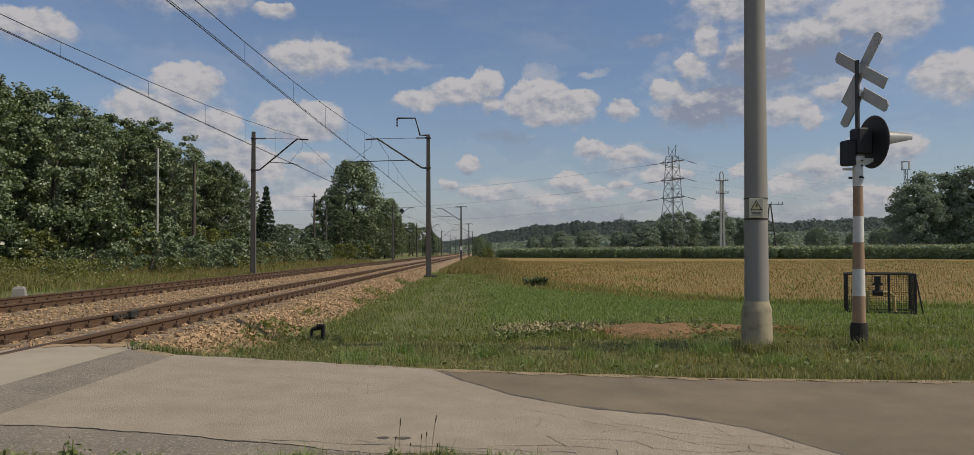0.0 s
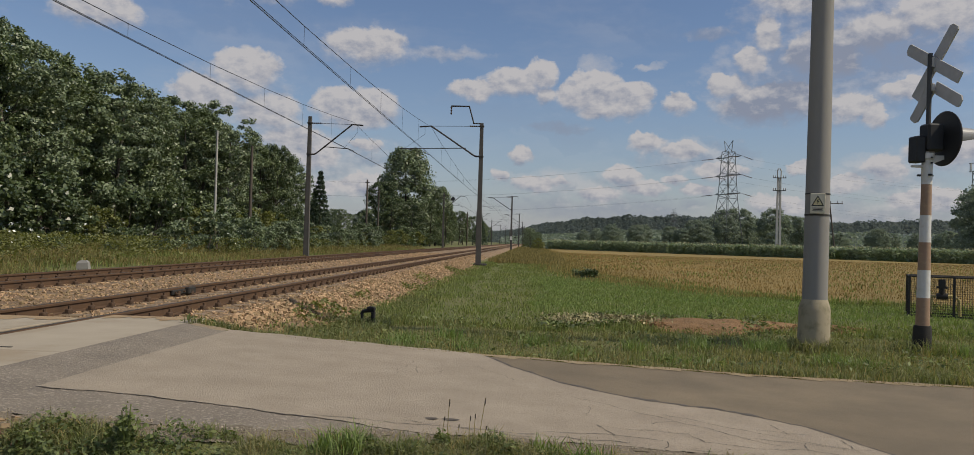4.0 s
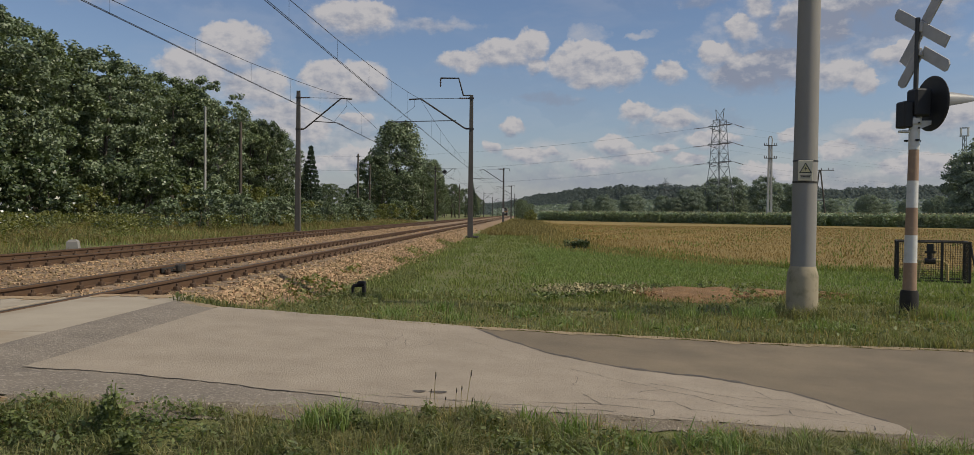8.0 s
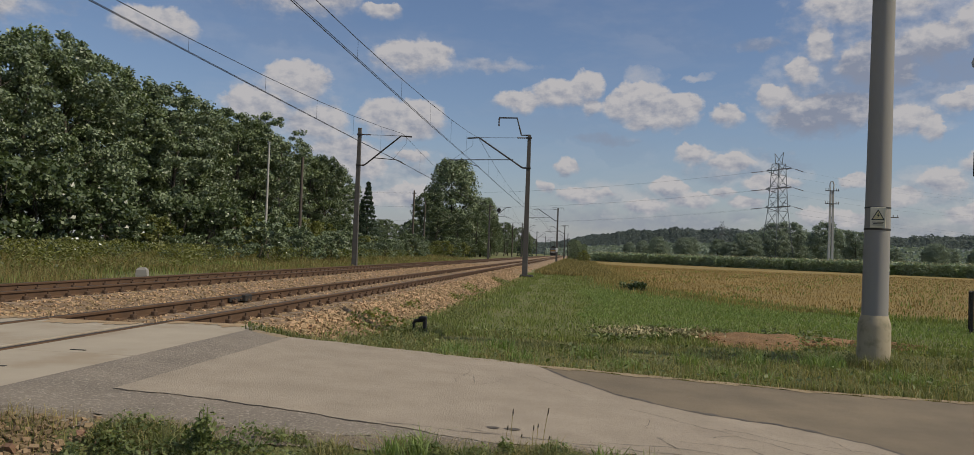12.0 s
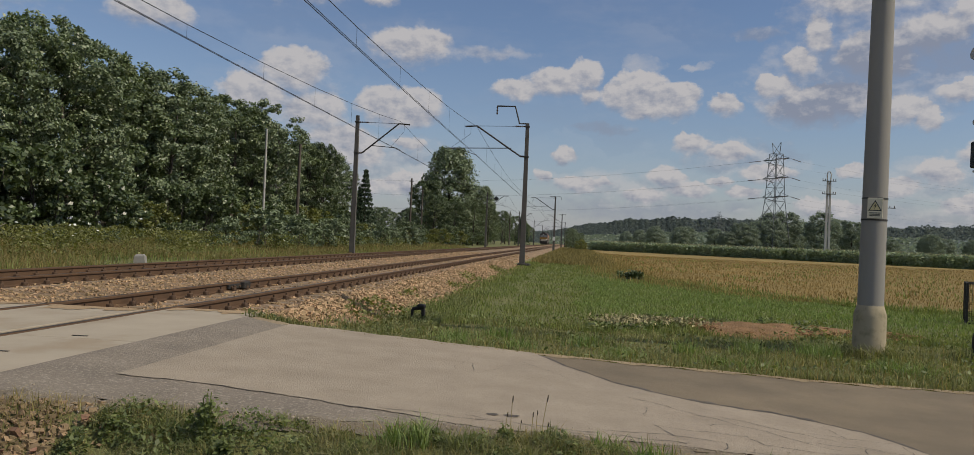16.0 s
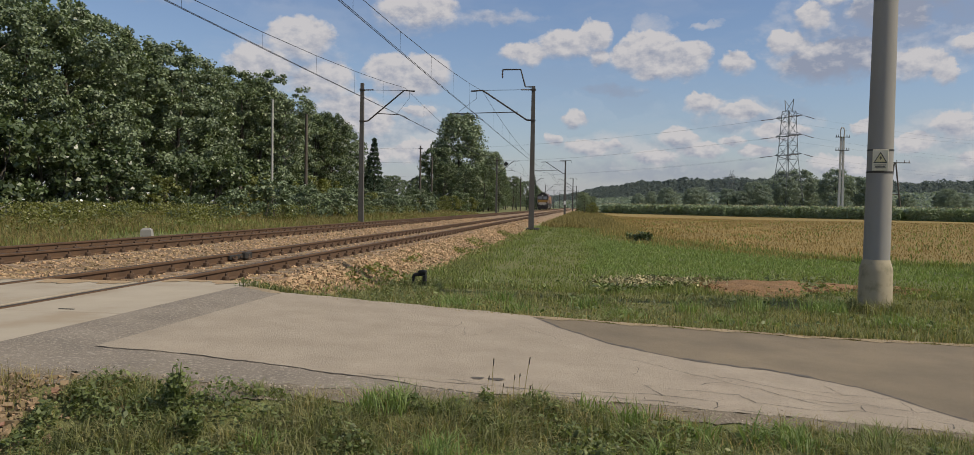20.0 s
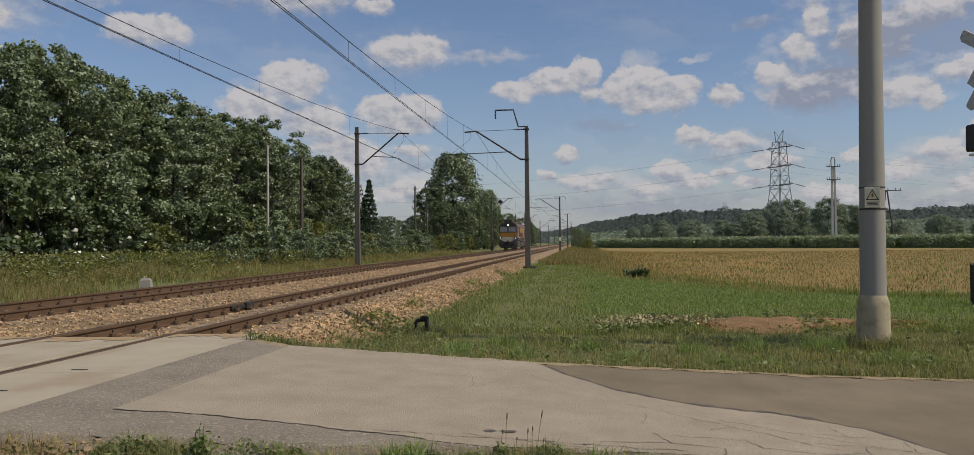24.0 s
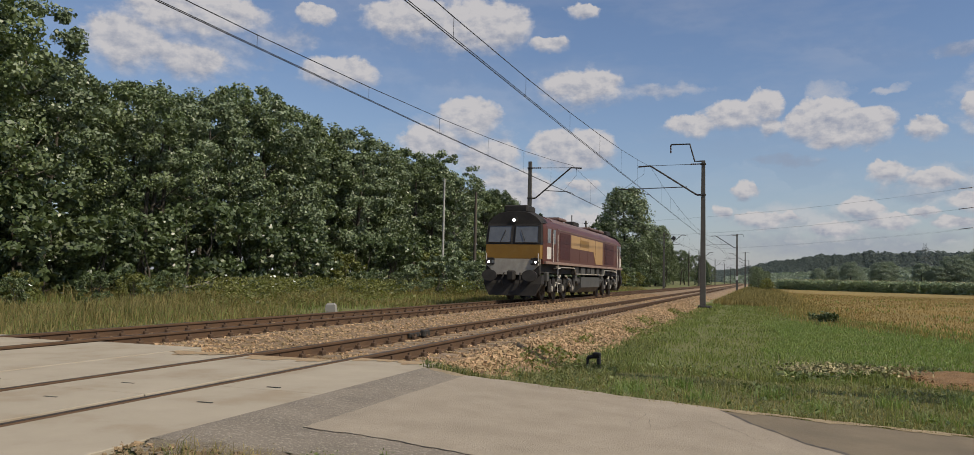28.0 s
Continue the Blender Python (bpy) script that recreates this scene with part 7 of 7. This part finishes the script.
            part("windscreen_frame", Geo().tube([(x, Y(sl(z) - 0.02), z) for x, z in corners + corners[:1]], 0.022, 5), M["loco_black"], band)
            part("wiper", Geo().tube([(s * 0.55, Y(sl(2.5) - 0.05), 2.5), (s * 0.35, Y(sl(3.0) - 0.05), 3.0)], 0.012, 5), M["loco_black"], band)
            # lamp cluster
            cl = part("lamp_panel", Geo().box((s * 1.0, Y(-0.012), 1.68), (0.40, 0.05, 0.30), ch=0.03), M["loco_black"], cab, "black lamp housing")
            part("lamp_bezel", Geo().tube([(s * 1.04, Y(-0.03), 1.65), (s * 1.04, Y(-0.075), 1.65)], 0.13, 16), M["loco_black"], cl)
            part("headlight", Geo().tube([(s * 1.04, Y(-0.077), 1.65), (s * 1.04, Y(-0.09), 1.65)], 0.042, 16), M["lamp_glow"] if end == 0 else M["glass_dark"], cl, "lit white headlight" if end == 0 else "")
            part("marker_light", Geo().tube([(s * 0.86, Y(-0.03), 1.66), (s * 0.86, Y(-0.06), 1.66)], 0.07, 12), M["glass_dark"], cl)
            part("grey_strip", Geo().box((s * 1.15, Y(-0.05), 1.78), (0.03, 0.045, 0.5)), M["white_panel"], cl)
            # side door, window, panel, handrails
            part("cab_window", Geo().box((s * 1.301, Y(1.15), 2.82), (0.014, 0.55, 0.62), ch=0.004), M["glass_dark"], cab, "dark cab side window")
            part("cab_window", Geo().box((s * 1.301, Y(2.05), 2.82), (0.014, 0.40, 0.62), ch=0.004), M["glass_dark"], cab, "dark door window")
            part("door_seam", Geo().box((s * 1.303, Y(1.72), 2.4), (0.008, 0.025, 1.5)), M["loco_black"], cab)
            part("white_panel", Geo().box((s * 1.303, Y(1.15), 2.08), (0.010, 0.72, 0.52)), M["white_panel"], cab, "white side panel")
            for yy in (1.66, 2.5):
                part("handrail", Geo().tube([(s * 1.36, Y(yy), 1.7), (s * 1.36, Y(yy), 2.95)], 0.02, 6), M["white_panel"], cab)
            for k in range(4):
                part("step", Geo().box((s * 1.24, Y(2.9), 0.42 + 0.34 * k), (0.22, 0.42, 0.04)), M["white_panel"] if k % 2 else M["loco_black"], cab)
            part("ladder_rail", Geo().tube([(s * 1.33, Y(2.68), 0.35), (s * 1.33, Y(2.68), 1.7)], 0.02, 6), M["white_panel"], cab)
            # buffers
            bf = part("buffer", Geo().tube([(s * 0.88, Y(0.15), 1.08), (s * 0.88, Y(-0.38), 1.08)], [0.17, 0.14], 14), M["loco_black"], loco, "large dark buffer")
            part("buffer_head", Geo().loft([[(s * 0.88 + 0.33 * math.cos(a), Y(yy), 1.08 + 0.24 * math.sin(a)) for a in np.linspace(0, math.tau, 19)[:-1]] for yy in (-0.38, -0.46)]), M["bogie"], bf)
        part("top_lamp_bezel", Geo().tube([(0, Y(0.24), 3.45), (0, Y(0.13), 3.45)], 0.15, 16), M["loco_black"], cab)
        part("top_headlight", Geo().tube([(0, Y(0.128), 3.45), (0, Y(0.115), 3.45)], 0.058, 16), M["lamp_glow"] if end == 0 else M["glass_dark"], cab, "lit round top headlight" if end == 0 else "")
        part("roof_pod", Geo().box((0, Y(1.0), 3.96), (1.05, 1.3, 0.32), ch=0.06), M["loco_black"], cab, "black roof pod above the cab")
        part("buffer_beam", Geo().box((0, Y(0.16), 1.36), (2.4, 0.2, 0.5), ch=0.03), M["loco_black"], loco, "sooty buffer beam")
        part("sill_plate", Geo().loft([[(x, Y(y), z) for x, z in ((-1.2, 1.795), (1.2, 1.795), (1.2, 1.55), (0.72, 1.12), (-0.72, 1.12), (-1.2, 1.55))] for y in (0.12, 0.0)]), M["loco_grey"], loco, "dirty pale grey coupling plate")
        part("coupler", Geo().box((0, Y(-0.14), 1.08), (0.30, 0.4, 0.42), ch=0.05), M["loco_black"], loco, "black coupling hook")
        part("hose", Geo().tube([(0.35, Y(-0.02), 1.2), (0.40, Y(-0.2), 0.9), (0.36, Y(-0.12), 0.55)], 0.03, 6), M["loco_black"], loco)
        part("hose", Geo().tube([(-0.35, Y(-0.02), 1.2), (-0.42, Y(-0.2), 0.9), (-0.36, Y(-0.12), 0.55)], 0.03, 6), M["loco_black"], loco)
        g = Geo()
        g.loft([[(-1.25, Y(0.2), 1.12), (1.25, Y(0.2), 1.12), (1.25, Y(0.5), 1.12), (-1.25, Y(0.5), 1.12)], [(-1.28, Y(-0.02), 0.75), (1.28, Y(-0.02), 0.75), (1.28, Y(0.45), 0.75), (-1.28, Y(0.45), 0.75)], [(-1.0, Y(-0.10), 0.24), (1.0, Y(-0.10), 0.24), (1.0, Y(0.1), 0.24), (-1.0, Y(0.1), 0.24)]])
        part("snow_plough", g, M["loco_black"], loco, "black plough plate")
    # frame, tank, bogies
    for s in (1, -1):
        part("sole_bar", Geo().box((s * 1.31, LEN / 2, 1.66), (0.10, LEN - 1.0, 0.12), ch=0.01), M["sole_bar"], loco, "dusty pale brown sole bar")
    part("underframe", Geo().box((0, LEN / 2, 1.42), (2.1, LEN - 1.0, 0.42), ch=0.02), M["loco_black"], loco)
    part("fuel_tank", Geo().loft([[(x, y, z) for x, z in ((1.25, 1.08), (1.25, 0.55), (0.95, 0.28), (-0.95, 0.28), (-1.25, 0.55), (-1.25, 1.08))] for y in (8.0, 13.0)]), M["tank"], loco, "grey fuel tank")
    # boxes, pipes and valves hung below the floor
    for s in (1, -1):
        for k, (y, l, h) in enumerate(((6.95, 0.8, 0.42), (8.5, 1.0, 0.36), (9.9, 0.7, 0.30), (11.0, 0.9, 0.36), (12.5, 0.8, 0.40), (14.1, 0.7, 0.42))):
            part("equipment_box", Geo().box((s * 1.16, y, 1.40), (0.22, l, h), ch=0.03), M["tank"] if k % 2 else M["bogie"], loco, "dusty grey equipment box")
        part("air_pipe", Geo().tube([(s * 1.27, 2.6, 1.50), (s * 1.27, 6.4, 1.50), (s * 1.27, 6.6, 1.22), (s * 1.27, 14.2, 1.22), (s * 1.27, 14.4, 1.50), (s * 1.27, 18.3, 1.50)], 0.03, 6), M["loco_grey"], loco, "pale pipe along the underframe")
    for s in (1, -1):
        for y in (7.5, 13.4):
            part("air_tank", Geo().tube([(s * 1.05, y - 0.4, 0.85), (s * 1.05, y + 0.4, 0.85)], 0.2, 10), M["bogie"], loco)
    for by in (4.15, LEN - 4.15):
        bogie = part("bogie", Geo().box((0, by, 0.72), (1.1, 5.0, 0.32), ch=0.05), M["bogie"], loco, "dark oily bogie")
        for s in (1, -1):
            part("side_frame", Geo().box((s * 1.02, by, 0.78), (0.16, 5.3, 0.34), ch=0.04), M["bogie"], bogie)
            for dy in (-2.07, 0, 2.07):
                part("axle_box", Geo().box((s * 1.10, by + dy, WHEEL_R), (0.2, 0.42, 0.42), ch=0.06), M["bogie"], bogie)
                part("spring", Geo().tube([(s * 1.16, by + dy + 0.36, 0.5), (s * 1.16, by + dy + 0.36, 0.95)], 0.1, 8), M["bogie"], bogie)
                part("spring", Geo().tube([(s * 1.16, by + dy - 0.36, 0.5), (s * 1.16, by + dy - 0.36, 0.95)], 0.1, 8), M["bogie"], bogie)
                part("axle_cap", Geo().tube([(s * 1.20, by + dy, WHEEL_R), (s * 1.235, by + dy, WHEEL_R)], 0.13, 10), M["loco_grey"], bogie, "pale dusty axle cap")
            part("damper", Geo().tube([(s * 1.2, by - 1.6, 0.62), (s * 1.22, by - 0.6, 1.12)], 0.05, 8), M["loco_grey"], bogie)
            part("damper", Geo().tube([(s * 1.2, by + 1.6, 0.62), (s * 1.22, by + 0.6, 1.12)], 0.05, 8), M["loco_grey"], bogie)
            for dy in (-1.03, 1.03):
                part("sand_box", Geo().box((s * 1.14, by + dy * 2.75, 1.05), (0.2, 0.34, 0.4), ch=0.03), M["tank"], bogie)
                part("brake_cylinder", Geo().tube([(s * 1.2, by + dy - 0.25, 0.9), (s * 1.2, by + dy + 0.25, 0.9)], 0.12, 8), M["tank"], bogie)
        for dy in (-2.07, 0, 2.07):
            ws = part("wheelset", Geo().tube([(-0.72, 0, 0), (0.72, 0, 0)], 0.09, 10), M["wheel"], loco, at=pose(0, by + dy, WHEEL_R))
            for s in (1, -1):
                part("wheel", Geo().tube([(s * 0.63, 0, 0), (s * 0.64, 0, 0), (s * 0.665, 0, 0), (s * 0.77, 0, 0)], [0.55, 0.56, WHEEL_R, WHEEL_R - 0.005], 28), M["wheel"], ws)
                g = Geo()
                for k in range(6):
                    a = k * math.tau / 6
                    g.tube([(s * 0.773, 0.28 * math.cos(a), 0.28 * math.sin(a)), (s * 0.785, 0.28 * math.cos(a), 0.28 * math.sin(a))], 0.06, 8)
                part("hub_ring", g, M["bogie"], ws)
            WHEELSETS.append((ws, by + dy))


build_loco()

# ---- sleepers, fastenings, crossing slabs ----
SLEEPER = Geo().box((0, 0, -0.06), (2.5, 0.26, 0.14), ch=0.02).mesh("sleeper", M["sleeper"])
FAST = Geo().box((0, 0, 0.008), (0.34, 0.15, 0.02), ch=0.004).box((0.115, 0, 0.045), (0.07, 0.11, 0.07), ch=0.012).box((-0.115, 0, 0.045), (0.07, 0.11, 0.07), ch=0.012).tube([(0.125, 0, 0.06), (0.125, 0, 0.12)], 0.022, 6).tube([(-0.125, 0, 0.06), (-0.125, 0, 0.12)], 0.022, 6).mesh("fastening", M["fastening"])
for track, cx, top in TRACKS:
    ys = [11.35 + 0.6 * k for k in range(140)]
    for k, y in enumerate(ys):
        part("sleeper", SLEEPER, None, track, at=pose(cx + rng.uniform(-0.02, 0.02), y, top - 0.178, 0, 0, rng.uniform(-0.6, 0.6)))
        if k < 62:
            for s in (-0.7525, 0.7525):
                part("fastening", FAST, None, track, at=pose(cx + s, y, top - 0.172))
    g = Geo()
    for k in range(140, 600):
        g.box((cx, 11.55 + 0.6 * k, top - 0.24), (2.5, 0.26, 0.14))
    tagged(part("joined_sleeper", g, M["sleeper"], track), kind="stuff")
    g = Geo()
    for k in range(62, 200):
        for s in (-0.7525, 0.7525):
            g.box((cx + s, 11.55 + 0.6 * k, top - 0.14), (0.30, 0.13, 0.07))
    tagged(part("joined_fastening", g, M["fastening"], track), kind="stuff")


def crossing():
    t = thing("level_crossing", "level crossing of worn pale concrete slabs between the rails", "level crossing")
    r = random.Random(2)
    def slab(x0, x1, y0, y1, top):
        part("slab", Geo().box(((x0 + x1) / 2, (y0 + y1) / 2, top - 0.08 + r.uniform(-0.002, 0.002)), (x1 - x0, y1 - y0, 0.16), ch=0.006), M["concrete"], t)
    gap = 0.008
    for cx, top in ((NEAR_X, -0.004), (FAR_X, FAR_TRACK_Z - 0.004)):
        L_, R_ = cx - 0.7525, cx + 0.7525
        for y0, y1 in ((4.2, 7.235), (7.25, 10.64)):
            slab(L_ + 0.135, R_ - 0.135, y0, y1, top)
    for y0, y1 in ((4.9, 7.99), (8.0, 11.05)):
        slab(NEAR_X + 0.7525 + 0.075, -3.51, y0, y1, -0.006)
    for y0, y1 in ((4.2, 7.4), (7.41, 10.63)):
        slab(-7.42, NEAR_X - 0.7525 - 0.075, y0, y1, -0.004)
    for y0, y1 in ((4.2, 7.8), (7.81, 11.17)):
        slab(-9.35, -7.43, y0, y1, 0.0)
    for y0, y1 in ((4.4, 7.6), (7.61, 11.0)):
        slab(-13.0, -10.95, y0, y1, FAR_TRACK_Z - 0.006)
    for x, y in ((-4.155, 7.1), (-4.157, 8.15), (-5.546, 6.76), (-5.604, 7.75), (-7.0, 7.4)):
        part("lifting_slot", Geo().box((x, y, -0.003), (0.15, 0.03, 0.006)), M["black_base"], t)


crossing()


def sand_spill(x0, x1, y0, y1, top, seed):
    """A thin ragged film of rusty sand swept against the end of the slabs."""
    xs = np.linspace(x0, x1, 60)
    lo = y0 + ragged(xs, 0.22, seed) + 0.16 * np.abs((xs - (x0 + x1) / 2) / (x1 - x0) * 2) ** 3
    ys = lo[:, None] + (y1 - lo)[:, None] * np.linspace(0, 1, 6)[None]
    solo("sand_spill", sheet("sand_spill", xs, ys, lambda x, y: top + 0.004 + 0 * x, sand), None, "thin film of rusty sand on the crossing slabs", "sand", kind="structure")


sand = material("rusty_sand", (0.40, 0.29, 0.17), (0.32, 0.22, 0.125), 5, 0.95, bump=0.8, bump_scale=60, depth=0.01, spot=(0.46, 0.36, 0.23), spot_scale=30, spot_amount=0.6)
sand_spill(-4.70, -3.55, 10.75, 11.04, -0.004, 1)
sand_spill(-6.15, -4.95, 10.25, 10.63, -0.001, 3)
sand_spill(-7.40, -6.40, 10.30, 10.62, -0.001, 6)


def motions():
    """The locomotive comes along the farther track at a steady pace, its wheels turning."""
    speed, end_y = 20.75, 35.8
    walk(loco, [(t, pose(FAR_X, end_y + speed * (28.0 - t), FAR_TRACK_Z)) for t in range(0, 29)])
    step = 1.0 / 30
    for axle, ax_y in WHEELSETS:
        walk(axle, [(i * step, pose(0, ax_y, WHEEL_R, math.degrees(speed * i * step / (WHEEL_R * 1.07)) % 360.0)) for i in range(0, 841)])


motions()
